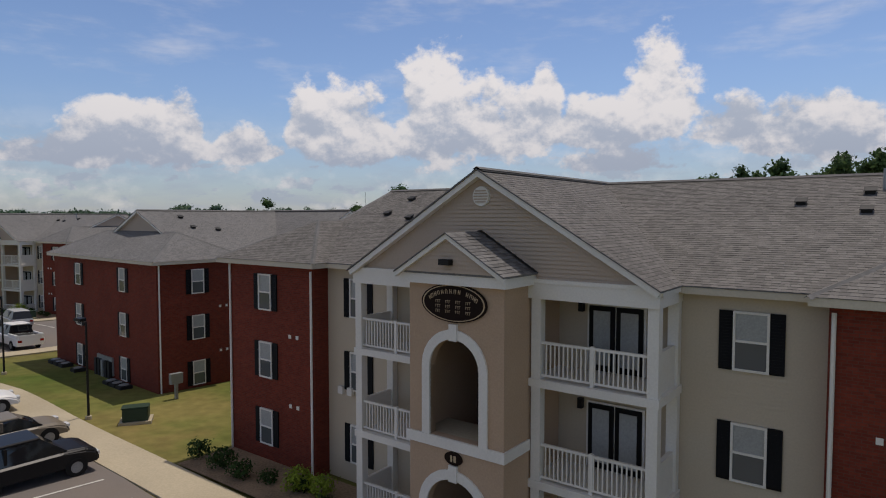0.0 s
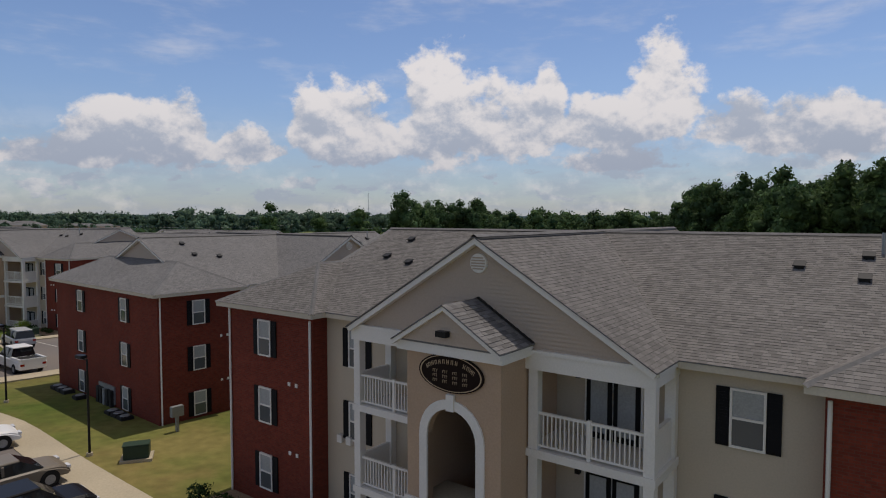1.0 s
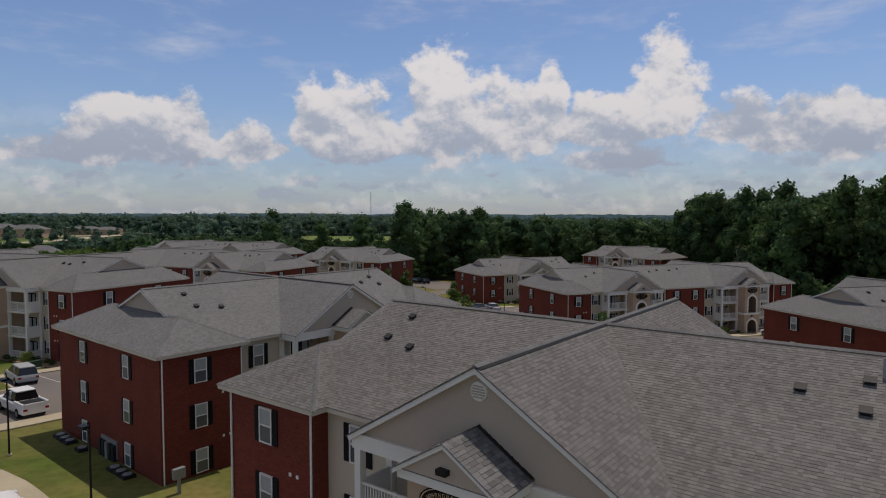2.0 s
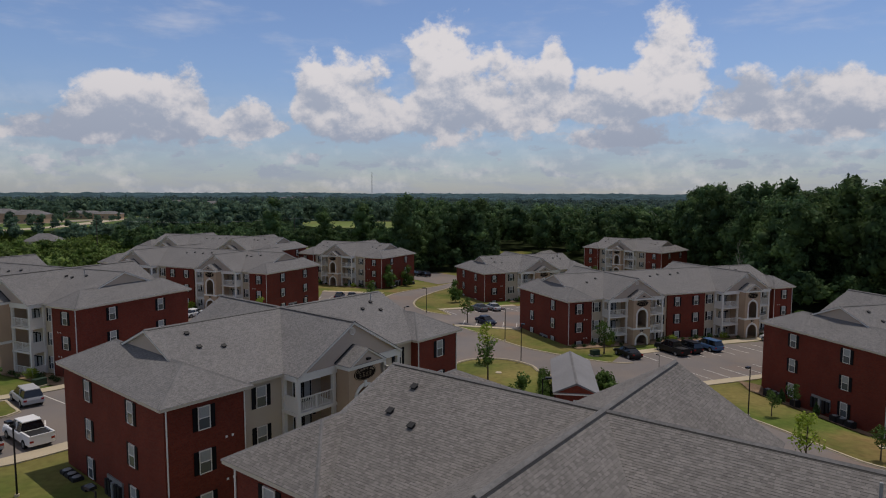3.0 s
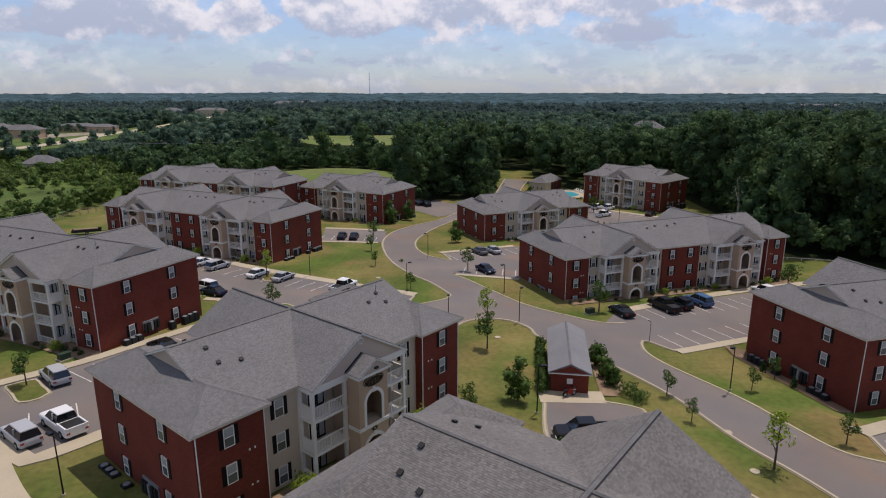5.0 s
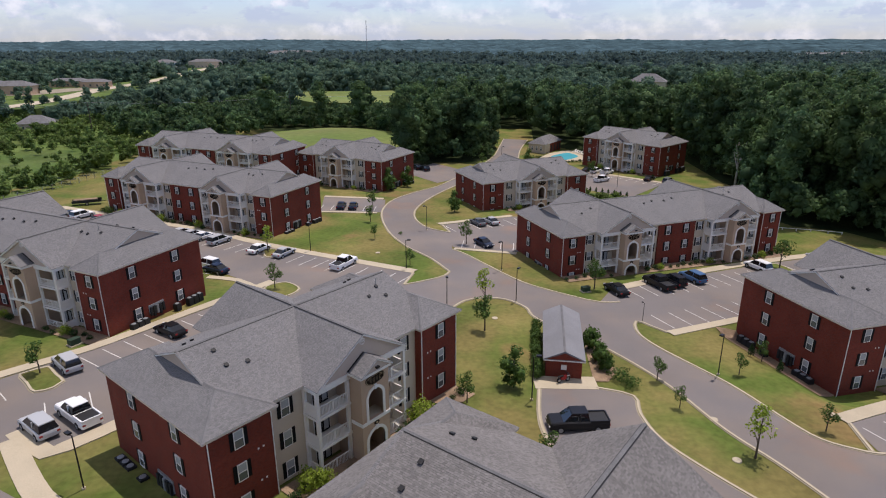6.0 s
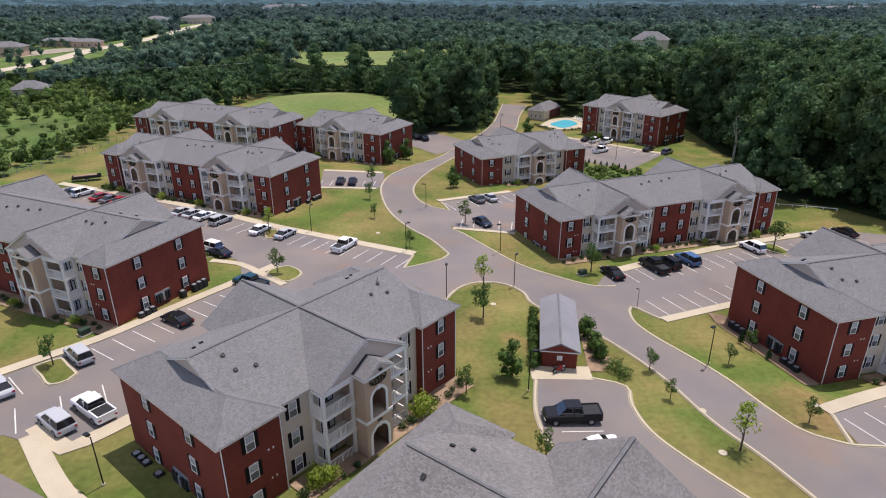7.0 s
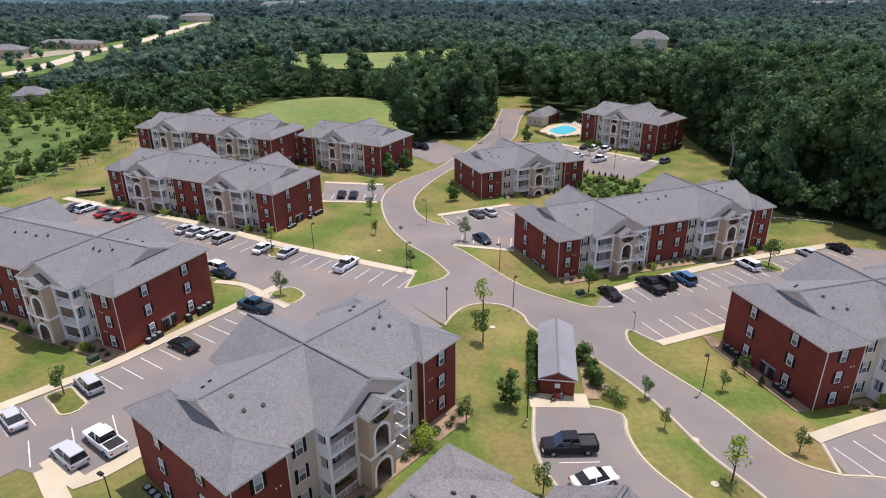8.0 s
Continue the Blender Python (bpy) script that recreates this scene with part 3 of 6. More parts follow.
bays(-51.5, 53.2, -46.5, 58.9, 3, 5.2, -1)
bays(-42.6, 63.3, -31.2, 80.6, 8, 5.2, -1)
bays(-5.8, 93.6, -30, 105.6, 10, 5.2, 1)
bays(-33, 107.2, -60, 121.4, 11, 5.2, 1)
bays(-64, 123.2, -84, 132.6, 8, 5.2, 1)
bays(-37.5, 93, -43, 103, 4, 5.2, 1)
bays(-40.6, 46.8, -27.6, 55.6, 4, 5.2, 1)
bays(-24.6, 33.8, -3, 15.6, 11, 5.4, -1)
bays(27.2, 89.6, 74, 108.6, 18, 5.2, -1)
bays(30.2, 73.7, 52, 82.7, 8, 5.2, 1)
bays(37.2, 201, 62, 178, 12, 5.2, -1)
bays(-29.5, 136.6, -17, 136.4, 5, 5.2, 1)
bays(-0.6, 124.8, 14.4, 132.6, 6, 5.2, -1)
bays(2.5, 109, 12, 107.8, 4, 5.0, 1)
bays(40, 52.0, 54, 57.6, 5, 5.2, -1)
bays(10.6, 48.7, 10.8, 44.6, 1, 4.6, 1)

# ======================= apartment buildings =======================
EAVE, RISE, WING_RISE, GABLE_RISE = 8.35, 3.12, 1.66, 3.16
FLOORS = (-0.06, 2.80, 5.66)


def arch_outline(half, z0, z1, n=14):
    """Half width, foot and crown of an opening with a round head, as pairs x, z from the right foot to the left one."""
    spring = z1 - half
    return [(half, z0)] + [(half * math.cos(math.pi * i / n), spring + half * math.sin(math.pi * i / n)) for i in range(n + 1)] + [(-half, z0)]


def arch_trim(half, z0, z1, width, y0, y1, x=0.0):
    bm = bmesh.new()
    inner, outer = arch_outline(half, z0, z1), arch_outline(half + width, z0, z1 + width)
    rows = []
    for (a, b), (c, d) in zip(inner, outer):
        rows.append([bm.verts.new((x + p, y, q)) for p, q, y in ((a, b, y0), (c, d, y0), (c, d, y1), (a, b, y1))])
    for r, s in zip(rows, rows[1:]):
        for i in range(4):
            bm.faces.new((r[i], r[(i + 1) % 4], s[(i + 1) % 4], s[i]))
    bm.faces.new(rows[0]), bm.faces.new(rows[-1][::-1])
    return bm


def tower_face(half, z0, z1, openings, y, thick):
    """The tower's front wall with its arched openings cut through: strips left and right of the arches and pieces between them."""
    bm = bmesh.new()
    widest = max(o[0] for o in openings)
    box(bm, -half, -widest, y, y + thick, z0, z1)
    box(bm, widest, half, y, y + thick, z0, z1)
    foot = z0
    for h, a, b in openings:
        if a > foot:
            box(bm, -widest, widest, y, y + thick, foot, a)
        line = arch_outline(h, a, b)
        top = b + 0.05
        # both cheeks beside and above the arch as upright slivers
        fr, bk = [], []
        for (p, q) in line:
            fr.append((bm.verts.new((p, y, q)), bm.verts.new((p, y, top))))
            bk.append((bm.verts.new((p, y + thick, q)), bm.verts.new((p, y + thick, top))))
        for i in range(len(fr) - 1):
            if abs(fr[i][0].co.x - fr[i + 1][0].co.x) > 1e-6:
                bm.faces.new((fr[i][0], fr[i][1], fr[i + 1][1], fr[i + 1][0]))
                bm.faces.new((bk[i][0], bk[i + 1][0], bk[i + 1][1], bk[i][1]))
            bm.faces.new((fr[i][0], fr[i + 1][0], bk[i + 1][0], bk[i][0]))
        if widest > h + 1e-6:
            box(bm, -widest, -h, y, y + thick, a, top)
            box(bm, h, widest, y, y + thick, a, top)
        foot = top
    box(bm, -widest, widest, y, y + thick, foot, z1)
    bmesh.ops.remove_doubles(bm, verts=bm.verts[:], dist=0.0005)
    return bm


def lap_siding(x0, x1, z0, z1, y, out=-1, row=0.115, top=None):
    """Overlapping boards, each leaning out at its foot; top(z) narrows them to a gable."""
    bm = bmesh.new()
    z, un = z0, None
    while z < z1 - 0.01:
        e = min(z + row, z1)
        a0, a1 = (x0, x1) if top is None else top(z)
        b0, b1 = (x0, x1) if top is None else top(e)
        ys, yt = y + out * 0.030, y + out * 0.003
        un = un or [bm.verts.new((a0, yt, z)), bm.verts.new((a1, yt, z))]
        lo = [bm.verts.new((a0, ys, z)), bm.verts.new((a1, ys, z))]
        hi = [bm.verts.new((b1, yt, e)), bm.verts.new((b0, yt, e))]
        bm.faces.new(lo + hi)
        bm.faces.new((un[0], un[1], lo[1], lo[0]))
        un = hi[::-1]
        z = e
    return bm


WINDOW_ME = {}


def window_meshes():
    w, h = 0.42, 0.76
    bm = boxes((-w, w, -0.06, 0.03, -h, -h + 0.06), (-w, w, -0.06, 0.03, h - 0.06, h), (-w, -w + 0.06, -0.06, 0.03, -h + 0.06, h - 0.06), (w - 0.06, w, -0.06, 0.03, -h + 0.06, h - 0.06), (-w + 0.06, w - 0.06, -0.05, 0.02, -0.03, 0.03))
    WINDOW_ME["window"] = mesh_of("window", bm, "white")
    WINDOW_ME["upper"] = mesh_of("upper_pane", boxes((-w + 0.06, w - 0.06, -0.015, 0.01, 0.03, h - 0.06)), "blind")
    WINDOW_ME["lower"] = mesh_of("lower_pane", boxes((-w + 0.06, w - 0.06, -0.03, -0.005, -h + 0.06, -0.03)), "glass")
    rows = [(0.02, -h), (-0.02, -h), (-0.02, -h + 0.06)]
    for i in range(18):
        z = -h + 0.06 + i * (2 * h - 0.12) / 18
        rows += [(-0.034, z + 0.005), (-0.02, z + (2 * h - 0.12) / 18)]
    rows += [(-0.02, h), (0.02, h)]
    bm = bmesh.new()
    prism(bm, rows, -0.17, 0.17, "x")
    WINDOW_ME["shutter"] = mesh_of("shutter", bm, "shutter")


window_meshes()


def put_window(house, x, y, z, turn, shutters=True):
    """A sash window with its top at z, facing the way that turn gives (0: the front)."""
    w = new("window", WINDOW_ME["window"])
    w.parent = house
    w.matrix_basis = pose(x, y, z - 0.76, 0, 0, turn) @ pose(0, -0.03, 0)
    for key, name in (("upper", "upper_pane"), ("lower", "lower_pane")):
        part(name, WINDOW_ME[key], None, w)
    if shutters:
        for s in (-1, 1):
            sh = part("shutter", WINDOW_ME["shutter"], None, w)
            sh.matrix_basis = pose(s * 0.585, 0, 0)
    return w


BALUSTER = mesh_of("baluster", boxes((-0.018, 0.018, -0.018, 0.018, 0.0, 0.86)), "white")


def railing(house, x0, x1, y, z, near, along="x"):
    """A white rail with its balusters between two ends, on the floor at z."""
    def r(a0, a1, b0, b1, c0, c1):
        return (a0, a1, b0, b1, c0, c1) if along == "x" else (b0, b1, a0, a1, c0, c1)
    bm = boxes(r(x0, x1, y - 0.04, y + 0.04, z + 0.98, z + 1.05), r(x0, x1, y - 0.03, y + 0.03, z + 0.08, z + 0.14))
    mid = (x0 + x1) / 2
    if x1 - x0 > 2:
        box(bm, *r(mid - 0.05, mid + 0.05, y - 0.05, y + 0.05, z, z + 1.08))
    n = max(2, int((x1 - x0) / (0.125 if near else 0.15)))
    if near:
        rail = part("railing", bm, "white", house, "white painted railing")
        for i in range(1, n):
            b = part("baluster", BALUSTER, None, rail)
            a = x0 + (x1 - x0) * i / n
            b.matrix_basis = pose(*((a, y) if along == "x" else (y, a)), z + 0.13)
    else:
        for i in range(1, n):
            a = x0 + (x1 - x0) * i / n
            box(bm, *r(a - 0.02, a + 0.02, y - 0.02, y + 0.02, z + 0.13, z + 0.99))
        tagged(part("railing", bm, "white", house, "white painted rails and balusters"), kind="stuff")


def shingle_tabs(bm, corner, along, up, width_at, rise, rng):
    """Single tabs in courses on a slope: corner, unit vectors along the eave and up the slope, and the span of each course."""
    nrm = along.cross(up).normalized()
    row, c = 0.135, 0
    while c * row < rise - 0.02:
        v0, v1 = c * row, min((c + 1) * row + 0.01, rise)
        a, b = width_at(v0)
        a1, b1 = width_at(v1)
        a, b = max(a, a1) if a1 > a else a, min(b, b1) if b1 < b else b
        x = a - rng.random() * 0.25
        while x < b:
            w = 0.12 + rng.random() * 0.12
            s, e = max(x, a), min(x + w - 0.016, b)
            x += w
            if e - s < 0.03:
                continue
            lift = 0.009 + rng.random() * 0.008
            vs = [bm.verts.new(corner + along * p + up * q + nrm * r) for p, q, r in ((s, v0 + 0.006, lift), (e, v0 + 0.006, lift), (e, v1, 0.006), (s, v1, 0.006))]
            vq = [bm.verts.new(corner + along * p + up * v0 + nrm * 0.003) for p in (s - 0.008, e + 0.008)]
            bm.faces.new(vs)
            # lower edge takes the colour that holds the course's shadow line
            bm.faces.new((vq[0], vq[1], vs[1], vs[0])).material_index = 1
        c += 1


def strip_along(p, q, width, thick):
    """A low cap along a ridge or hip from p to q."""
    bm = bmesh.new()
    p, q = Vector(p), Vector(q)
    d = (q - p).normalized()
    s = d.cross(Vector((0, 0, 1))).normalized() * width
    u = s.cross(d).normalized()
    drop = u * 0.5 * width
    vs = [bm.verts.new(e + k) for e in (p, q) for k in (-s - drop + u * thick, u * (thick + 0.012), s - drop + u * thick)]
    bm.faces.new((vs[0], vs[1], vs[4], vs[3])), bm.faces.new((vs[1], vs[2], vs[5], vs[4]))
    return bm


def make_house(kind, near=False):
    """A three-storey block: brick wings and middle, siding between, and per entrance a gabled bay with a stucco tower and balconies."""
    if kind == "single":
        centres, siding, half = [0.0], 3.66, 14.12
    else:
        centres, siding, half = [-11.2, 11.2], 2.45, 22.95
    bay, out = 4.9, 5.17
    unit = bay + siding
    wing_in = max(centres) + unit
    depth, core = 7.9, 7.15
    label = "three-storey red-brick apartment block with grey shingle roof and white balconies"
    h = thing("apartment_building", label, "apartment building", "red-brick apartment blocks")
    # walls
    bm = boxes((-half, -wing_in, -depth, depth, -1.6, 8.2))
    part("brick_wing", bm, "brick", h, "red brick end wing")
    part("brick_wing", boxes((wing_in, half, -depth, depth, -1.6, 8.2)), "brick", h, "red brick end wing")
    part("siding_wall", boxes((-wing_in, wing_in, -core + 0.03, core, -1.6, 8.2)), "siding", h, "beige lap siding wall")
    for c in centres:
        for s in (-1, 1):
            a, b = sorted((c + s * bay, c + s * unit))
            part("siding_face", lap_siding(a, b, -0.6, 8.15, -core + 0.02), "siding", h)
        part("siding_face", lap_siding(c - bay, c + bay, -0.6, 8.15, -core + 0.018), "siding", h)
    if kind == "double":
        m = centres[1] - unit
        part("brick_middle", boxes((-m, m, -core - 0.25, core + 0.25, -1.6, 8.2)), "brick", h, "red brick middle bay")
    # corner boards and downpipes
    for s in (-1, 1):
        x = s * (half - 0.02)
        for y in (-depth, depth):
            bm = bmesh.new()
            cyl(bm, x - s * 0.12, y - 0.06 if y < 0 else y + 0.06, -0.3, 8.1, 0.05, n=6)
            part("downpipe", bm, "white", h, "white metal downpipe")
        bm = bmesh.new()
        cyl(bm, s * (wing_in + 0.1), -depth - 0.06, -0.3, 8.0, 0.05, n=6)
        part("downpipe", bm, "white", h, "white metal downpipe")
    # windows
    for f in FLOORS:
        top = f + 2.1
        for s in (-1, 1):
            xw = s * ((half + wing_in) / 2 + 0.2)
            put_window(h, xw, -depth, top, 0)
            put_window(h, xw, depth, top, 180)
            for y in (-3.5, 3.4):
                put_window(h, s * half, y, top, 90 * s)
        for c in centres:
            for s in (-1, 1):
                put_window(h, c + s * (bay + siding / 2 + (0.13 if kind == "single" else 0.05)), -core, top, 0)
                put_window(h, c + s * (bay + siding / 2), core, top, 180)
        if kind == "double":
            for x in (-1.9, 1.9):
                put_window(h, x, -core - 0.25, top, 0)
                put_window(h, x, core + 0.25, top, 180)
    # small white wall vents
    for f in FLOORS[1:]:
        for s in (-1, 1):
            for d in (0, 0.45):
                part("wall_vent", boxes((s * (wing_in + 1.0 + d) - 0.07, s * (wing_in + 1.0 + d) + 0.07, -depth - 0.03, -depth, f - 0.45, f - 0.3)), "white", h)
    # roofs
    xr = (half + wing_in) / 2
    ev = core + 0.45
    main = [(-ev, EAVE - 0.02), (ev, EAVE - 0.02), (ev, EAVE), (0, EAVE + RISE), (-ev, EAVE)]
    bm = bmesh.new()
    prism(bm, main, -xr, xr, "x")
    for s in (-1, 1):
        prism(bm, [(-ev * 0.72, EAVE + RISE * 0.28 - 0.03), (0, EAVE + RISE - 0.03), (ev * 0.72, EAVE + RISE * 0.28 - 0.03), (ev * 0.72, EAVE + RISE * 0.28), (0, EAVE + RISE), (-ev * 0.72, EAVE + RISE * 0.28)], *sorted((s * xr, s * (xr + 0.26))), "x")
    part("main_roof", bm, "shingle", h, "grey shingle roof")
    part("gutter", boxes((-wing_in, wing_in, -ev + 0.02, ev - 0.02, EAVE - 0.2, EAVE - 0.022)), "cream", h, "cream eaves and gutter")
    # gablets standing over the wings
    for s in (-1, 1):
        k = WING_RISE / RISE
        g0 = ev * (1 - k)
        bm = lap_siding(0, 0, EAVE + WING_RISE - 0.25, EAVE + RISE - 0.05, 0, -1, 0.12, top=lambda z: (-ev * (1 - (z - EAVE) / RISE), ev * (1 - (z - EAVE) / RISE)))
        ob = part("gablet", bm, "gable", h, "taupe siding gablet")
        ob.matrix_basis = pose(s * (xr + 0.012), 0, 0, 0, 0, 90 * s)
        for e in (-1, 1):
            bm = bmesh.new()
            a = Vector((s * (xr + 0.12), e * g0 * 1.1, EAVE + RISE * (1 - g0 * 1.1 / ev)))
            b = Vector((s * (xr + 0.12), 0, EAVE + RISE))
            d = (b - a).normalized()
            u = Vector((0, -d.z, d.y)) if d.y > 0 else Vector((0, d.z, -d.y))
            w = Vector((0.24, 0, 0))
            vs = [bm.verts.new(p + q) for p in (a, b) for q in (-w * 0.5 - u * 0.03, w * 0.5 - u * 0.03, w * 0.5 - u * 0.16, -w * 0.5 - u * 0.16)]
            for i in range(4):
                bm.faces.new((vs[i], vs[(i + 1) % 4], vs[4 + (i + 1) % 4], vs[4 + i]))
            bm.faces.new(vs[:4]), bm.faces.new(vs[4:])
            part("rake_board", bm, "white", h)
    # hipped wing roofs
    for s in (-1, 1):
        x0, x1 = s * (wing_in - 0.4), s * (half + 0.4)
        y1 = depth + 0.4
        run = abs(x1 - x0) / 2
        xm = (x0 + x1) / 2
        bm = bmesh.new()
        ring = [bm.verts.new((x, y, EAVE)) for x, y in ((x0, -y1), (x1, -y1), (x1, y1), (x0, y1))]
        rd = [bm.verts.new((xm, -y1 + run, EAVE + WING_RISE)), bm.verts.new((xm, y1 - run, EAVE + WING_RISE))]
        bm.faces.new((ring[0], ring[1], rd[0])), bm.faces.new((ring[2], ring[3], rd[1]))
        bm.faces.new((ring[1], ring[2], rd[1], rd[0])), bm.faces.new((ring[3], ring[0], rd[0], rd[1]))
        bm.faces.new(ring)
        part("wing_roof", bm, "shingle", h, "grey hipped shingle roof")
        a, b = sorted((x0, x1))
        part("gutter", boxes((a + 0.02, b - 0.02, -y1 + 0.02, y1 - 0.02, EAVE - 0.2, EAVE - 0.004)), "cream", h, "cream eaves and gutter")
        for cx in (x0, x1):
            part("hip_cap", strip_along((cx, -y1, EAVE), (xm, -y1 + run, EAVE + WING_RISE), 0.13, 0.02), "cap", h)
        part("hip_cap", strip_along((x1, y1, EAVE), (xm, y1 - run, EAVE + WING_RISE), 0.13, 0.02), "cap", h)
        part("ridge_cap", strip_along((xm, -y1 + run, EAVE + WING_RISE), (xm, y1 - run, EAVE + WING_RISE), 0.13, 0.02), "cap", h)
    # black strip below the vent cap: the ridge's shadow line as colour
    part("ridge_vent", strip_along((-xr, 0, EAVE + RISE), (xr, 0, EAVE + RISE), 0.19, 0.03), "vent", h, "black ridge vent strip holding the ridge's shadow line")
    part("ridge_cap", strip_along((-xr - 0.2, 0, EAVE + RISE), (xr + 0.2, 0, EAVE + RISE), 0.13, 0.055), "cap", h)
    # entrance bays, front and back
    gy, gw = 9.05, 5.28
    for c in centres:
        bm = bmesh.new()
        prism(bm, [(c - gw, EAVE - 0.03), (c, EAVE + GABLE_RISE - 0.035), (c + gw, EAVE - 0.03), (c + gw, EAVE), (c, EAVE + GABLE_RISE), (c - gw, EAVE)], -gy - 0.26, gy + 0.26)
        part("cross_roof", bm, "shingle", h, "grey shingle cross gable roof")
        # same black strip, shadow line in its colour, on the cross ridge
        part("ridge_vent", strip_along((c, -gy - 0.2, EAVE + GABLE_RISE), (c, gy + 0.2, EAVE + GABLE_RISE), 0.19, 0.03), "vent", h, "black ridge vent strip holding the ridge's shadow line")
        part("ridge_cap", strip_along((c, -gy - 0.26, EAVE + GABLE_RISE), (c, gy + 0.26, EAVE + GABLE_RISE), 0.13, 0.055), "cap", h)
        for s in (-1, 1):
            yf = -gy - 0.012 if s == 1 else gy + 0.012
            yw = -gy + 0.06 if s == 1 else gy - 0.06
            bm = lap_siding(0, 0, EAVE + 0.05, EAVE + GABLE_RISE - 0.1, 0, -1, 0.115, top=lambda z: (-(gw - 0.15) * (1 - (z - EAVE) / (GABLE_RISE - 0.06)), (gw - 0.15) * (1 - (z - EAVE) / (GABLE_RISE - 0.06))))
            ob = part("gable_wall", bm, "gable", h, "taupe lap siding gable")
            ob.matrix_basis = pose(c, yw, 0, 0, 0, 0 if s == 1 else 180)
            for e in (-1, 1):
                bm = bmesh.new()
                y0 = -0.20
                slope = math.atan2(GABLE_RISE, gw)
                nz, nx = math.cos(slope), math.sin(slope) * e
                pts = [Vector((e * (gw - 0.01), 0, EAVE)), Vector((0, 0, EAVE + GABLE_RISE))]
                vs = []
                for p in pts:
                    lean = Vector((nx, 0, nz)) if p.x != 0 else Vector((0, 0, 1 / max(nz, 0.1)))
                    for off, yy in ((-0.035, y0), (-0.035, 0.05), (-0.19, 0.05), (-0.19, y0)):
                        q = p + lean * off
                        vs.append(bm.verts.new((q.x, yy, q.z)))
                for i in range(4):
                    bm.faces.new((vs[i], vs[(i + 1) % 4], vs[4 + (i + 1) % 4], vs[4 + i]))
                bm.faces.new(vs[:4]), bm.faces.new(vs[4:])
                ob = part("rake_board", bm, "white", h, "white rake board")
                ob.matrix_basis = pose(c, yf, 0, 0, 0, 0 if s == 1 else 180)
        # round louvre in the front gable
        bm = bmesh.new()
        turn = pose(c, -gy + 0.03, EAVE + GABLE_RISE - 0.78, 90, 0, 0)
        cyl(bm, 0, 0, -0.02, 0.05, 0.30, 0.28, 20, turn)
        vent = part("gable_louvre", bm, "white", h, "round white louvre")
        bm = bmesh.new()
        for i in range(5):
            z = -0.16 + i * 0.08
            w = math.sqrt(0.24 ** 2 - z * z)
            box(bm, -w, w, z - 0.02, z + 0.02, 0.05, 0.075, turn)
        part("louvre_blades", bm, "gable", vent)
        # entablature over the balconies
        part("beam", boxes((c - out - 0.02, c + out + 0.02, -9.1, -8.72, 7.9, EAVE - 0.024)), "white", h, "white beam over the balconies")
        part("ledge", boxes((c - 4.85, c + 4.85, -9.13, -8.9, EAVE - 0.02, EAVE + 0.09)), "white", h, "white ledge under the gable")
        for s in (-1, 1):
            part("beam", boxes((c + s * (out - 0.16) - 0.18, c + s * (out - 0.16) + 0.18, -8.72, -core, 7.9, EAVE - 0.024)), "white", h, "white beam over the balconies")
        part("gable_soffit", boxes((c - gw + 0.03, c + gw - 0.03, -gy + 0.02, -core, EAVE - 0.16, EAVE - 0.03)), "white", h)
        # balconies
        for s in (-1, 1):
            for k, f in enumerate(FLOORS):
                x0, x1 = sorted((c + s * 1.5, c + s * (out + 0.03)))
                part("balcony_floor", boxes((x0, x1, -9.06, -core - 0.02, f - 0.22 if k else f - 1.2, f)), "white", h, "white-edged balcony floor")
                ceiling = FLOORS[k + 1] - 0.22 if k < 2 else 7.92
                for x in (c + s * (out - 0.15), c + s * 1.80):
                    part("post", boxes((x - 0.14, x + 0.14, -9.02, -8.74, f, ceiling)), "white", h, "square white post")
                part("post", boxes((c + s * (out - 0.15) - 0.14, c + s * (out - 0.15) + 0.14, -core - 0.28, -core - 0.02, f, ceiling)), "white", h, "square white post")
                xa, xb = sorted((c + s * 1.94, c + s * (out - 0.29)))
                railing(h, xa, xb, -8.9, f, near)
                part("side_panel", boxes((c + s * (out - 0.15) - 0.06, c + s * (out - 0.15) + 0.06, -8.74, -core - 0.28, f, f + 1.08)), "white", h, "white siding parapet")
                # glazed doors onto the balcony
                dx = c + s * 3.38
                d = part("balcony_door", boxes((dx - 0.86, dx + 0.86, -core - 0.07, -core - 0.025, f + 0.02, f + 1.98)), "white", h, "glazed balcony doors with dark frames")
                for e in (-1, 1):
                    x = dx + e * 0.405
                    part("door_leaf", boxes((x - 0.385, x + 0.385, -core - 0.11, -core - 0.072, f + 0.04, f + 1.92)), "shutter", d)
                    part("door_pane", boxes((x - 0.25, x + 0.25, -core - 0.125, -core - 0.112, f + 0.22, f + 1.78)), "blind", d)
                part("balcony_lamp", boxes((c + s * 2.35 - 0.07, c + s * 2.35 + 0.07, -core - 0.2, -core - 0.03, f + 1.72, f + 2.02)), "black_metal", h)
        # stucco stair tower
        tw, ty = 1.60, -10.36
        front = part("tower_front", tower_face(tw, -0.6, 8.32, [(0.96, -0.59, 2.80), (0.84, 3.95, 6.76)], ty, 0.25), "stucco", h, "tan stucco tower with arched openings")
        for s in (-1, 1):
            part("tower_side", boxes((c + s * tw - 0.13 * (1 + s) + 0.0, c + s * tw + 0.13 * (1 - s), ty + 0.25, -core - 0.02, -0.6, 8.3)), "stucco", h, "tan stucco tower wall")
        front.matrix_basis = pose(c, 0, 0)
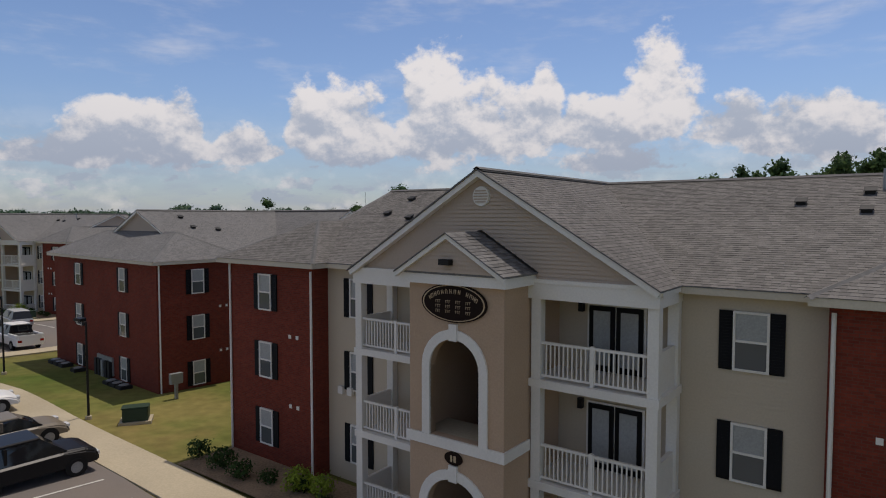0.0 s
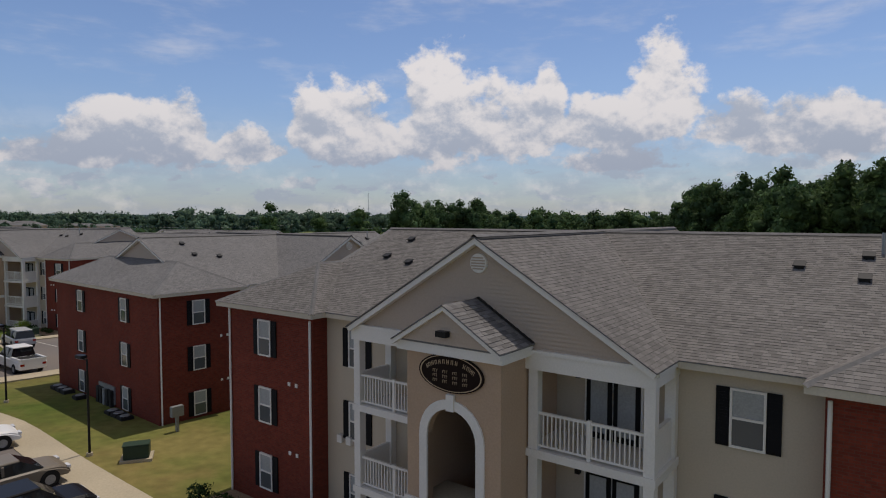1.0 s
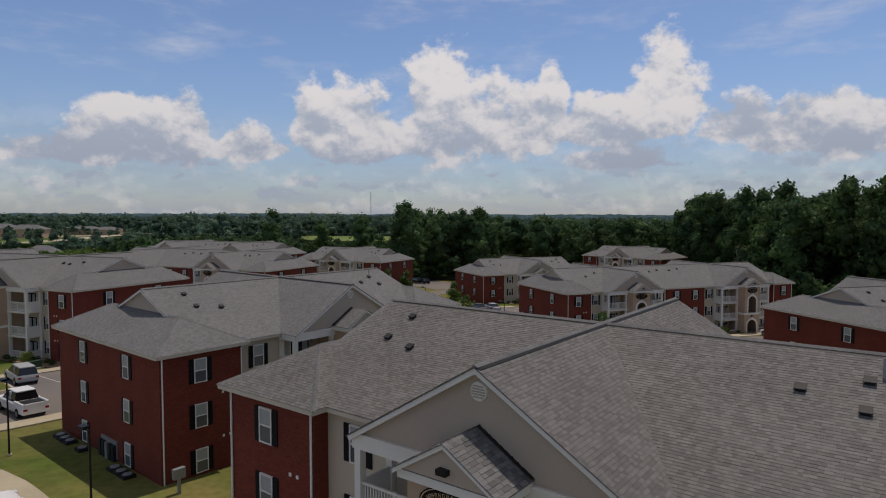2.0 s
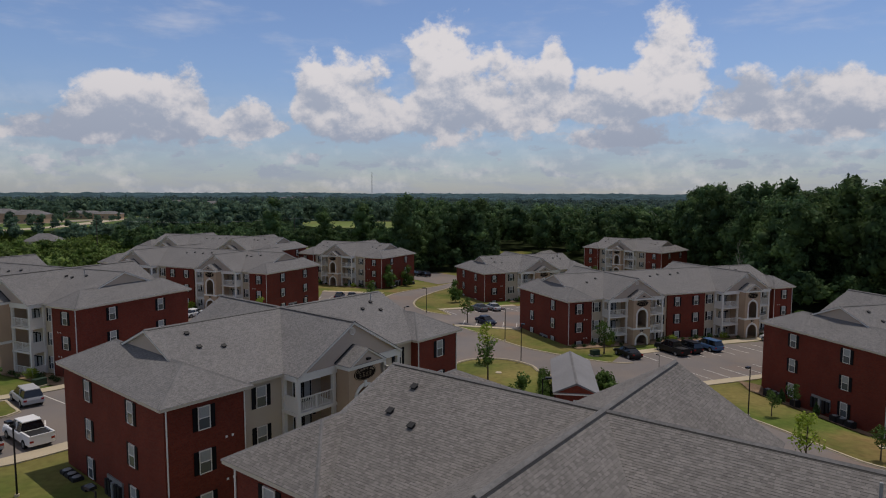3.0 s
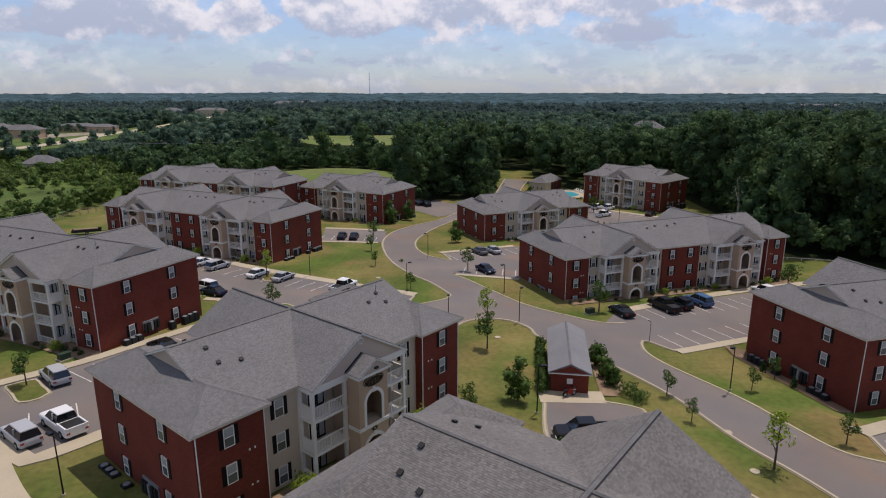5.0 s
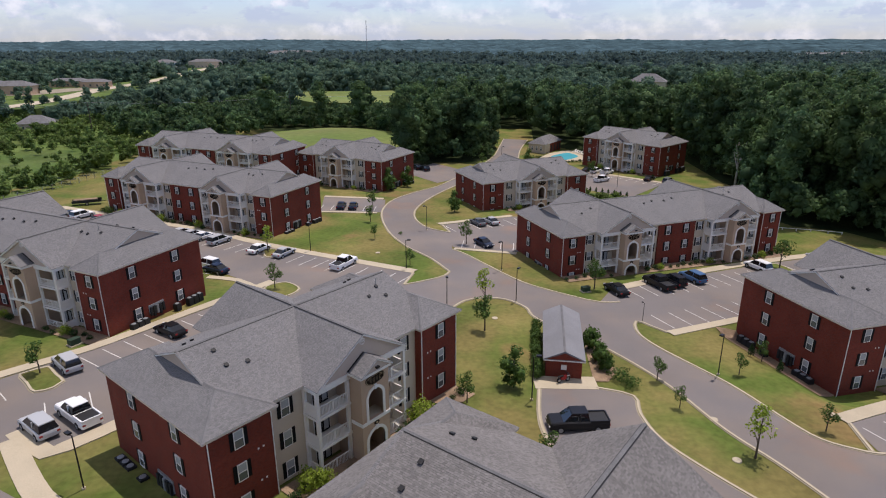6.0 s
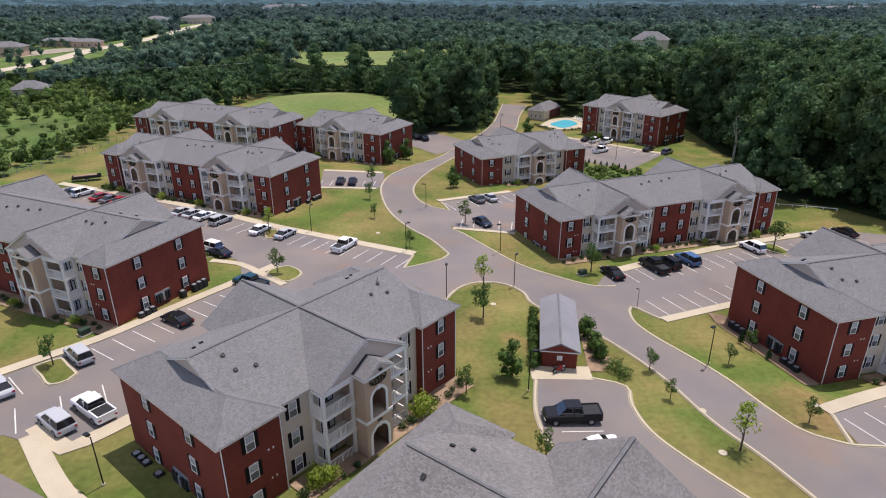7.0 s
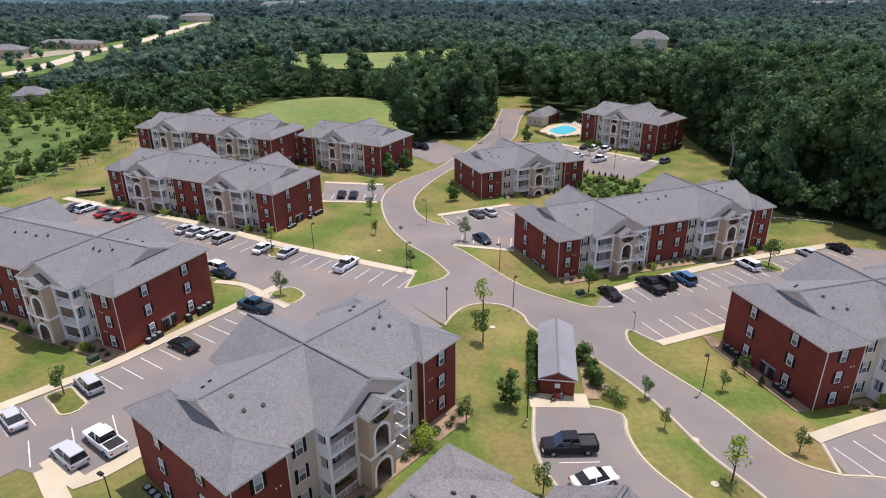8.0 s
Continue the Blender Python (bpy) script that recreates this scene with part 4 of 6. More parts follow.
        for k, f in enumerate(FLOORS[:2]):
            part("stair_landing", boxes((c - tw + 0.31, c + tw - 0.31, ty + 1.7 if k else ty + 0.26, -core - 0.11, f - 0.25, f)), "concrete", h)
        part("stair_landing", boxes((c - tw + 0.31, c + tw - 0.31, ty + 0.26, ty + 1.5, 3.66, 3.92)), "concrete", h)
        # added sheet at the back: stairwell shade as a near-black colour
        part("stair_well", boxes((c - tw + 0.27, c + tw - 0.27, -core - 0.10, -core - 0.035, -0.5, 7.9)), "dark", h, "near-black sheet for the stairwell's shade")
        for s in (-1, 1):
            a, b = sorted((c + s * (tw - 0.27), c + s * (tw - 0.30)))
            part("stair_wall", boxes((a, b, ty + 0.27, -core - 0.12, -0.5, 7.9)), "stucco", h)
        railing(h, c - 1.3, c + 1.3, ty + 0.6, 2.80, near)
        part("arch_trim", arch_trim(0.84, 3.94, 6.76, 0.27, ty - 0.06, ty + 0.02, c), "white", h, "cream arched surround")
        part("keystone", boxes((c - 0.13, c + 0.13, ty - 0.10, ty + 0.02, 6.72, 7.18)), "white", h, "cream keystone")
        part("arch_trim", arch_trim(0.96, -0.5, 2.80, 0.28, ty - 0.06, ty + 0.02, c), "white", h, "cream arched surround")
        part("keystone", boxes((c - 0.14, c + 0.14, ty - 0.10, ty + 0.02, 2.76, 3.22)), "white", h, "cream keystone")
        band = boxes((c - tw - 0.06, c + tw + 0.06, ty - 0.07, ty + 0.001, 3.64, 3.94), (c - tw - 0.06, c - tw - 0.001, ty, -9.05, 3.64, 3.94), (c + tw + 0.001, c + tw + 0.06, ty, -9.05, 3.64, 3.94))
        part("string_course", band, "white", h, "cream string course")
        # pediment over the tower
        pw, ph, pz = 1.84, 1.12, 8.42
        bm = bmesh.new()
        prism(bm, [(c - pw, pz + 0.14), (c + pw, pz + 0.14), (c + pw, pz + 0.18), (c, pz + 0.18 + ph), (c - pw, pz + 0.18)], ty - 0.28, -gy + 0.6)
        prism(bm, [(c - pw, pz + 0.15), (c, pz + 0.15 + ph), (c + pw, pz + 0.15), (c + pw, pz + 0.18), (c, pz + 0.18 + ph), (c - pw, pz + 0.18)], ty - 0.46, ty - 0.28)
        part("porch_roof", bm, "shingle", h, "small grey shingle pediment roof")
        for e in (-1, 1):
            bm = bmesh.new()
            vs = [bm.verts.new((c + x, y, z)) for x, y, z in ((e * (pw + 0.0), -gy - 0.12, pz + 0.215), (e * (pw + 0.0), -gy + 0.27, pz + 0.215), (0, -gy + 0.27, pz + 0.215 + ph), (0, -gy - 0.12, pz + 0.215 + ph))]
            bm.faces.new(vs)
            part("flashing", bm, "vent", h, "black roofing felt strip")
        part("pediment_base", boxes((c - pw + 0.05, c + pw - 0.05, ty - 0.24, -gy + 0.1, pz - 0.14, pz + 0.138)), "white", h, "white pediment cornice")
        bm = lap_siding(0, 0, pz + 0.2, pz + ph + 0.1, 0, -1, 0.115, top=lambda z: (c - (pw - 0.1) * (1 - (z - pz - 0.18) / ph), c + (pw - 0.1) * (1 - (z - pz - 0.18) / ph)))
        ob = part("pediment_wall", bm, "gable", h, "taupe siding pediment")
        ob.matrix_basis = pose(0, ty - 0.292, 0)
        for e in (-1, 1):
            bm = bmesh.new()
            vs = []
            for px, pz2 in ((e * (pw - 0.01), pz + 0.18), (0, pz + 0.18 + ph)):
                for off, yy in ((-0.035, ty - 0.42), (-0.035, ty - 0.25), (-0.17, ty - 0.25), (-0.17, ty - 0.42)):
                    vs.append(bm.verts.new((c + px, yy, pz2 + off)))
            for i in range(4):
                bm.faces.new((vs[i], vs[(i + 1) % 4], vs[4 + (i + 1) % 4], vs[4 + i]))
            bm.faces.new(vs[:4]), bm.faces.new(vs[4:])
            part("rake_board", bm, "white", h, "white rake board")
        part("flood_lamp", boxes((c - 0.17, c + 0.17, ty - 0.52, ty - 0.31, pz + 0.42, pz + 0.58)), "black_metal", h, "dark wall lamp")
        # oval board with unreadable lines
        bm = bmesh.new()
        m = pose(c, ty - 0.02, 7.77, 90, 0, 0) @ Matrix.Diagonal((1.10, 0.535, 1, 1))
        cyl(bm, 0, 0, 0, 0.05, 1, 1, 36, m)
        sign = part("oval_sign", bm, "sign", h, "dark oval name board with pale lettering bars")
        rim = bmesh.new()
        pts = [(1.08 * math.cos(2 * math.pi * i / 40), 0.515 * math.sin(2 * math.pi * i / 40)) for i in range(40)]
        for i in range(40):
            (a, b), (d, e) = pts[i], pts[(i + 1) % 40]
            vs = [rim.verts.new((c + x * k, ty - 0.078, 7.77 + z * k)) for x, z, k in ((a, b, 0.97), (d, e, 0.97), (d, e, 0.93), (a, b, 0.93))]
            rim.faces.new(vs)
        part("sign_rim", rim, "gold", sign)
        bm = bmesh.new()
        for i in range(14):
            if i == 9:
                continue
            a = radians(152 - i * 124 / 13)
            m = pose(c + 0.88 * math.cos(a), ty - 0.078, 7.72 + 0.37 * math.sin(a), 0, 30 * math.cos(a), 0)
            box(bm, -0.040, -0.022, -0.006, 0, -0.060, 0.060, m)
            box(bm, 0.018, 0.034, -0.006, 0, -0.060, 0.060, m)
            box(bm, -0.022, 0.018, -0.006, 0, 0.040 if i % 2 else -0.012, 0.058 if i % 2 else 0.006, m)
        for i in range(4):
            for j in range(3):
                x, z = c - 0.51 + i * 0.34, 7.80 - j * 0.135
                for q in (-0.06, 0, 0.06):
                    box(bm, x + q - 0.020, x + q - 0.010, ty - 0.084, ty - 0.078, z - 0.04, z + 0.04)
                    box(bm, x + q - 0.010, x + q + 0.020, ty - 0.084, ty - 0.078, z + 0.028, z + 0.04)
        part("lettering_bars", bm, "gold", sign)
        bm = bmesh.new()
        cyl(bm, 0, 0, 0, 0.04, 1, 1, 24, pose(c, ty - 0.02, 3.42, 90, 0, 0) @ Matrix.Diagonal((0.30, 0.19, 1, 1)))
        plate = part("number_plate", bm, "sign", h, "small dark oval plate")
        part("lettering_bars", boxes((c - 0.09, c - 0.03, ty - 0.072, ty - 0.062, 3.33, 3.51), (c + 0.02, c + 0.10, ty - 0.072, ty - 0.062, 3.33, 3.51)), "gold", plate)
    if near:
        for x in (-7.75, -7.25):
            part("service_box", boxes((x - 0.13, x + 0.13, -core - 0.16, -core - 0.02, 3.2, 3.5)), "white", h, "white service box")
    # roof vents, low black boxes and pipes
    vents = [(-half * 0.62, -2.0), (-half * 0.56, -3.3), (-half * 0.72, -3.0), (half * 0.62, -2.2), (half * 0.70, -1.6), (half * 0.56, -2.0), (-half * 0.6, 3.2), (-half * 0.68, 2.4), (half * 0.6, 2.6), (half * 0.69, 3.4)]
    if kind == "single":
        vents = [(7.27, -2.29), (8.98, -1.52), (8.97, -2.90), (-9.05, -1.28), (-9.05, -3.00), (-7.40, -3.44)] + vents[6:]
    if kind == "double":
        vents += [(-1.5, -1.8), (1.0, -2.0), (3.0, -1.6), (-3.4, -2.2)]
    for x, y in vents:
        z = EAVE + RISE * (1 - abs(y) / ev)
        lean = math.degrees(math.atan2(RISE, ev)) * (1 if y < 0 else -1)
        v = part("roof_vent", boxes((-0.13, 0.13, -0.13, 0.13, 0, 0.12), (-0.17, 0.17, -0.17, 0.17, 0.12, 0.15)), "vent", h, "black roof vent")
        v.matrix_basis = pose(x, y, z, lean, 0, 0)
    bm = bmesh.new()
    cyl(bm, half * 0.66, -1.2, EAVE + RISE * 0.8, EAVE + RISE * 0.8 + 0.75, 0.05)
    part("vent_pipe", bm, "grey_metal", h, "plumbing vent pipe")
    # meters and cooling units by the end walls
    for s in (-1, 1):
        board = part("meter_board", boxes((*sorted((s * half, s * (half + 0.10))), -1.9, 0.5, 0.55, 1.75)), "grey_metal", h, "grey electric meter board")
        for k in range(5):
            y = -1.68 + 0.5 * k
            part("meter_box", boxes((*sorted((s * (half + 0.10), s * (half + 0.30))), y - 0.16, y + 0.16, 0.1 if k % 2 else 0.35, 1.5)), "grey_metal" if k == 2 else "vent", board, "dark electric meter box")
    for s in (-1, 1):
        for y in (-5.0, -4.1, -3.2, 2.0, 4.2, 5.1, 6.0):
            u = part("cooling_unit", boxes((s * (half + 0.75) - 0.38, s * (half + 0.75) + 0.38, y - 0.38, y + 0.38, -0.9, 0.62), (s * (half + 0.75) - 0.34, s * (half + 0.75) + 0.34, y - 0.34, y + 0.34, 0.62, 0.66)), "vent", h, "dark outdoor cooling unit")
            fan = bmesh.new()
            cyl(fan, s * (half + 0.75), y, 0.655, 0.70, 0.30, 0.27, 16)
            part("fan_guard", fan, "grey_metal", u)
    return h


MAT["sign"] = material("sign_board", (0.016, 0.009, 0.007), 0.6, vary=0.1, spec=0.1)
MAT["gold"] = material("pale_lettering", (0.50, 0.38, 0.24), 0.5, vary=0.05)


def site(h, x, y, yaw, dz=0.0):
    h.matrix_basis = pose(x, y, ground_z(x, y) + dz, 0, 0, yaw)
    return h


MAT["tab_piece"] = material("shingle_piece", (0.150, 0.145, 0.143), 0.95, vary=0.14, scale=0.5, fine_scale=30, obj_vary=0.3, spec=0.2)


def tabs_on_roof(h):
    """Single shingles over the near block's slopes."""
    rng = random.Random(7)
    bm = bmesh.new()
    ev, gw, gy, xr = 7.6, 5.28, 9.31, 11.34
    L = math.hypot(ev, RISE)
    c, s = ev / L, RISE / L
    shingle_tabs(bm, Vector((-xr, -ev, EAVE)), Vector((1, 0, 0)), Vector((0, c, s)), lambda v: (0, 2 * xr), L, rng)
    shingle_tabs(bm, Vector((xr, ev, EAVE)), Vector((-1, 0, 0)), Vector((0, -c, s)), lambda v: (0, 2 * xr), L, rng)
    L = math.hypot(gw, GABLE_RISE)
    c, s = gw / L, GABLE_RISE / L
    shingle_tabs(bm, Vector((gw, -gy, EAVE)), Vector((0, 1, 0)), Vector((-c, 0, s)), lambda v: (0, 2 * gy), L, rng)
    shingle_tabs(bm, Vector((-gw, gy, EAVE)), Vector((0, -1, 0)), Vector((c, 0, s)), lambda v: (0, 2 * gy), L, rng)
    for e in (-1, 1):
        x0, x1, y1 = e * 8.16, e * 14.52, 8.3
        run = 3.18
        L = math.hypot(run, WING_RISE)
        c, s = run / L, WING_RISE / L
        a, b = sorted((x0, x1))
        shingle_tabs(bm, Vector((a, -y1, EAVE)), Vector((1, 0, 0)), Vector((0, c, s)), lambda v: (v * c, 2 * run - v * c), L, rng)
        shingle_tabs(bm, Vector((b, -y1, EAVE)), Vector((0, 1, 0)), Vector((-c, 0, s)), lambda v: (v * c, 2 * y1 - v * c), L, rng)
        shingle_tabs(bm, Vector((a, y1, EAVE)), Vector((0, -1, 0)), Vector((c, 0, s)), lambda v: (v * c, 2 * y1 - v * c), L, rng)
        shingle_tabs(bm, Vector((b, y1, EAVE)), Vector((-1, 0, 0)), Vector((0, -c, s)), lambda v: (v * c, 2 * run - v * c), L, rng)
    pw, ph, pz = 1.84, 1.12, 8.60
    L = math.hypot(pw, ph)
    c, s = pw / L, ph / L
    porch = next(o for o in h.children if o.name.startswith("porch_roof"))
    for corner, along, up in ((Vector((pw, -10.82, pz)), Vector((0, 1, 0)), Vector((-c, 0, s))), (Vector((-pw, -8.92, pz)), Vector((0, -1, 0)), Vector((c, 0, s)))):
        nrm = along.cross(up)
        for i in range(int(L / 0.145)):
            x = 0.0
            while x < 1.55:
                w = 0.2 + rng.random() * 0.18
                one = bmesh.new()
                lift = 0.012 + rng.random() * 0.012
                quad = [(x, i * 0.145, lift), (x + w - 0.008, i * 0.145, lift), (x + w - 0.008, (i + 1) * 0.145 + 0.01, 0.004), (x, (i + 1) * 0.145 + 0.01, 0.004)]
                hi = [one.verts.new(corner + along * p + up * q + nrm * r) for p, q, r in quad]
                lo = [one.verts.new(corner + along * p + up * q + nrm * 0.001) for p, q, r in quad]
                one.faces.new(hi)
                for k in range(4):
                    one.faces.new((lo[k], lo[(k + 1) % 4], hi[(k + 1) % 4], hi[k]))
                part("shingle", one, "tab_piece", porch)
                x += w
    me = bpy.data.meshes.new("shingle_field")
    bm.to_mesh(me)
    bm.free()
    me.materials.append(MAT["tabs"])
    me.materials.append(MAT["tab_edge"])
    tagged(part("shingle_field", me, None, h), "grey asphalt shingle tabs in courses", kind="stuff")


near_block = site(make_house("single", True), 6.54, 25.20, -36.94, 0.5)
tabs_on_roof(near_block)
block = site(make_house("single"), -14.14, 52.32, 50.82, 0.12)
for x, y, yaw, dz in ((18.06, 151.9, 22.4, -1.3), (54.1, 71.0, 15.5, 0.7), (-25.9, 172.6, -28.1, -0.1), (61.0, 203.8, -47.7, 1.3)):
    copy_thing(block, pose(x, y, ground_z(x, y) + dz, 0, 0, yaw))
long_block = site(make_house("double"), 36.93, 109.35, 20.76, -0.63)
for x, y, yaw, dz in ((-59.45, 85.16, -23.9, 0.2), (-51.45, 131.15, -24.3, -0.15), (-64.9, 176.4, -20.6, 0.8)):
    copy_thing(long_block, pose(x, y, ground_z(x, y) + dz, 0, 0, yaw))


# ======================= woods =======================
def leaf_cloud(trees, rng, lobes, cards, size):
    """Crowns of many leaf clumps on lobed bodies, for rows of x, y, base z, height, radius. Returns vertices and faces."""
    ico_v = []
    g = (1 + 5 ** 0.5) / 2
    for a in (-1, 1):
        for b in (-g, g):
            ico_v += [(0, a, b), (a, b, 0), (b, 0, a)]
    ico_v = np.array(ico_v) / math.hypot(1, g)
    d = np.linalg.norm(ico_v[:, None] - ico_v[None], axis=2)
    edge = d[d > 1e-6].min() * 1.01
    ico_f = [(i, j, k) for i in range(12) for j in range(i + 1, 12) for k in range(j + 1, 12) if d[i, j] < edge and d[j, k] < edge and d[i, k] < edge]
    ico_f = np.array([(i, j, k) if np.dot(np.cross(ico_v[j] - ico_v[i], ico_v[k] - ico_v[i]), ico_v[i]) > 0 else (i, k, j) for i, j, k in ico_f])
    vs, tri, quad, base = [], [], [], 0
    for x, y, z, h, r in trees:
        crown = h * rng.uniform(0.62, 0.78)
        t = rng.uniform(0, 1, lobes)
        ang = rng.uniform(0, 2 * math.pi, lobes)
        prof = np.sin(math.pi * (0.18 + 0.74 * t)) ** 0.7
        rad = r * prof * rng.uniform(0.15, 0.72, lobes)
        cen = np.stack([x + rad * np.cos(ang), y + rad * np.sin(ang), z + h - crown * 0.94 + crown * 0.86 * t], 1)
        lr = r * (0.30 + 0.28 * rng.random(lobes)) * (0.65 + 0.45 * prof) * min(1.0, (13.0 / lobes) ** 0.45)
        for c, q in zip(cen, lr):
            v = ico_v * (q * rng.uniform(0.55, 0.88, (12, 1))) * (1, 1, 0.9) + c
            vs.append(v)
            tri.append(ico_f + base)
            base += 12
        pick = rng.integers(0, lobes, cards)
        n = rng.normal(size=(cards, 3))
        n[:, 2] = n[:, 2] * 0.8 + 0.25
        n /= np.linalg.norm(n, axis=1)[:, None]
        p = cen[pick] + n * (lr[pick] * rng.uniform(0.8, 1.22, cards))[:, None] * (1, 1, 0.92)
        lean = n + rng.normal(size=(cards, 3)) * 0.55
        lean /= np.linalg.norm(lean, axis=1)[:, None]
        a = np.cross(lean, rng.normal(size=(cards, 3)))
        a /= np.linalg.norm(a, axis=1)[:, None] + 1e-9
        b = np.cross(lean, a)
        s = size * rng.uniform(0.5, 1.25, cards)[:, None]
        v = np.stack([p - a * s, p - b * s * 0.6, p + a * s, p + b * s * 0.6], 1).reshape(-1, 3)
        vs.append(v)
        quad.append(base + np.arange(cards * 4).reshape(-1, 4))
        base += cards * 4
    return np.concatenate(vs), np.concatenate(tri), np.concatenate(quad)


def fast_mesh(name, v, tri, quad, mat):
    me = bpy.data.meshes.new(name)
    loops = np.concatenate([tri.ravel(), quad.ravel()]).astype(np.int32)
    starts = np.concatenate([np.arange(len(tri)) * 3, len(tri) * 3 + np.arange(len(quad)) * 4]).astype(np.int32)
    me.vertices.add(len(v)), me.loops.add(len(loops)), me.polygons.add(len(starts))
    me.vertices.foreach_set("co", v.astype(np.float32).ravel())
    me.loops.foreach_set("vertex_index", loops)
    me.polygons.foreach_set("loop_start", starts)
    me.update(calc_edges=True)
    me.materials.append(MAT[mat])
    return me


def inside(x, y, poly):
    hit = False
    for (x0, y0), (x1, y1) in zip(poly, poly[1:] + poly[:1]):
        if (y0 > y) != (y1 > y) and x < (x1 - x0) * (y - y0) / (y1 - y0) + x0:
            hit = not hit
    return hit


def scatter(poly, gap, rng, keep_out=()):
    xs, ys = [p[0] for p in poly], [p[1] for p in poly]
    out = []
    y = min(ys)
    while y < max(ys):
        x = min(xs)
        while x < max(xs):
            px, py = x + rng.uniform(-0.45, 0.45) * gap, y + rng.uniform(-0.45, 0.45) * gap
            if inside(px, py, poly) and not any(inside(px, py, k) for k in keep_out):
                out.append((px, py))
            x += gap
        y += gap
    return out


rng = np.random.default_rng(11)
MAT["leaf_scrub"] = material("scrub_leaves", (0.105, 0.165, 0.042), 0.75, vary=0.3, scale=0.08, fine_scale=0.7, spec=0.15, island_vary=0.45, second=(0.13, 0.185, 0.045), through_light=0.35)
FIELD = [(-92, 392), (-46, 408), (14, 444), (12, 352), (-30, 334), (-68, 326), (-84, 345)]
FIELD_TREES = [(-122, 292), (-76, 286), (-46, 294), (-14, 272), (2, 300), (14, 352), (-30, 330), (-68, 322), (-88, 345), (-96, 395), (-124, 395)]
KNOLL = [(-80, 218), (-75, 278), (-45, 290), (-14, 262), (-17, 222), (-40, 205)]
# rising land with the highway and the shops
RISE_W, RISE_F = 6.0, 8.0
TOWN = [(-250, 300), (-205, 312), (-212, 430), (-226, 500), (-237, 573), (-258, 686), (-268, 790), (-300, 800), (-325, 760), (-318, 680), (-275, 670), (-258, 560), (-262, 480), (-330, 480), (-340, 390), (-290, 330)]
HIGHWAY_CLEAR = [(-240, 305), (-212, 320), (-210, 345), (-220, 395), (-226, 431), (-228, 501), (-238, 573), (-258, 686), (-270, 790), (-298, 790), (-286, 686), (-263, 573), (-254, 501), (-250, 431), (-243, 395), (-236, 345)]
TOWN_TREES = [(-235, 296), (-150, 300), (-165, 400), (-180, 520), (-200, 700), (-235, 860), (-264, 860), (-266, 790), (-256, 686), (-235, 573), (-224, 500), (-210, 430), (-203, 312)]
YARD = [(112, 385), (142, 385), (184, 500), (184, 535), (138, 535)]
YARD_2 = [(240, 250), (300, 262), (305, 312), (250, 315)]
OPEN_MEADOW = [(-110, 160), (-150, 168), (-172, 212), (-142, 230), (-119, 214), (-111, 182)]


def wood(name, polys, gap, tall, wide, lobes, cards, size, label, keep_out=(), mat="woods"):
    rows = []
    for poly in polys:
        for x, y in scatter(poly, gap, rng, keep_out):
            h = rng.uniform(*tall)
            rows.append((x, y, ground_z(x, y) - 0.3, h, h * rng.uniform(*wide)))
    v, t, q = leaf_cloud(rows, rng, lobes, cards, size)
    return tagged(new(name, fast_mesh(name, v, t, q, mat)), label, "woods", kind="stuff")


EAST_EDGE = [(75, 129.5), (83.5, 126), (89, 115), (118, 100), (150, 130), (150, 240), (108, 262), (86, 238), (85, 220), (83, 200), (81, 180), (82, 167), (76, 158), (71, 150), (72, 140)]
MID_CLUMP = [(-16, 200), (-13, 192), (-4, 208), (6, 209), (14, 216), (19, 240), (19, 262), (-8, 268), (-18, 232)]
NORTH_EDGE = [(36, 262), (52, 236), (80, 240), (108, 262), (150, 240), (190, 300), (190, 340), (-10, 340), (-95, 330), (-110, 300), (-76, 279), (-46, 291), (-15, 262), (-8, 268), (18, 264), (20, 300), (40, 300)]
wood("near_woods", [EAST_EDGE], 6.4, (25, 33), (0.16, 0.22), 24, 1300, 0.50, "tall dense green woods beside the lawns")
wood("clump_of_trees", [MID_CLUMP], 5.8, (19, 27), (0.16, 0.23), 22, 1200, 0.46, "tall dense green woods at the edge of the lawns")
wood("middle_woods", [NORTH_EDGE], 7.6, (14, 24), (0.20, 0.31), 15, 560, 0.62, "dense green woods beyond the buildings", keep_out=[KNOLL, YARD, FIELD, FIELD_TREES])
wood("understorey", [EAST_EDGE], 4.2, (4, 12), (0.28, 0.4), 7, 170, 0.5, "dark green undergrowth at the woods' edge")
wood("understorey", [MID_CLUMP], 4.6, (4, 10), (0.28, 0.4), 7, 170, 0.5, "dark green undergrowth among the trees")
BRINK = [(18, 266), (-8, 270), (-15, 264), (-46, 293), (-76, 281), (-76, 290), (-46, 302), (-6, 280), (18, 276)]
wood("understorey", [BRINK], 4.2, (4, 10), (0.28, 0.4), 7, 170, 0.55, "dark green undergrowth behind the grassy rise")
BELT = [(-260, 300), (-110, 300), (-95, 330), (190, 340), (150, 130), (120, 104), (230, 60), (420, 300), (520, 620), (-420, 620), (-330, 400)]
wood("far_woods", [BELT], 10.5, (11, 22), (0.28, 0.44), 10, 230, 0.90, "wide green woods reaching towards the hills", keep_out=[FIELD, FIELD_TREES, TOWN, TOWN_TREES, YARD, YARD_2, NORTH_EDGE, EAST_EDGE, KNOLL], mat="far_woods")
wood("low_woods", [FIELD_TREES], 5.6, (5, 9), (0.36, 0.5), 9, 300, 0.72, "lower green woods before the hay field")
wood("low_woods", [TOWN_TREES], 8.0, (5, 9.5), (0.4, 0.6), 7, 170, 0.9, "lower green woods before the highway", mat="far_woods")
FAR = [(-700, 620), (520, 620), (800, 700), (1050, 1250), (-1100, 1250)]
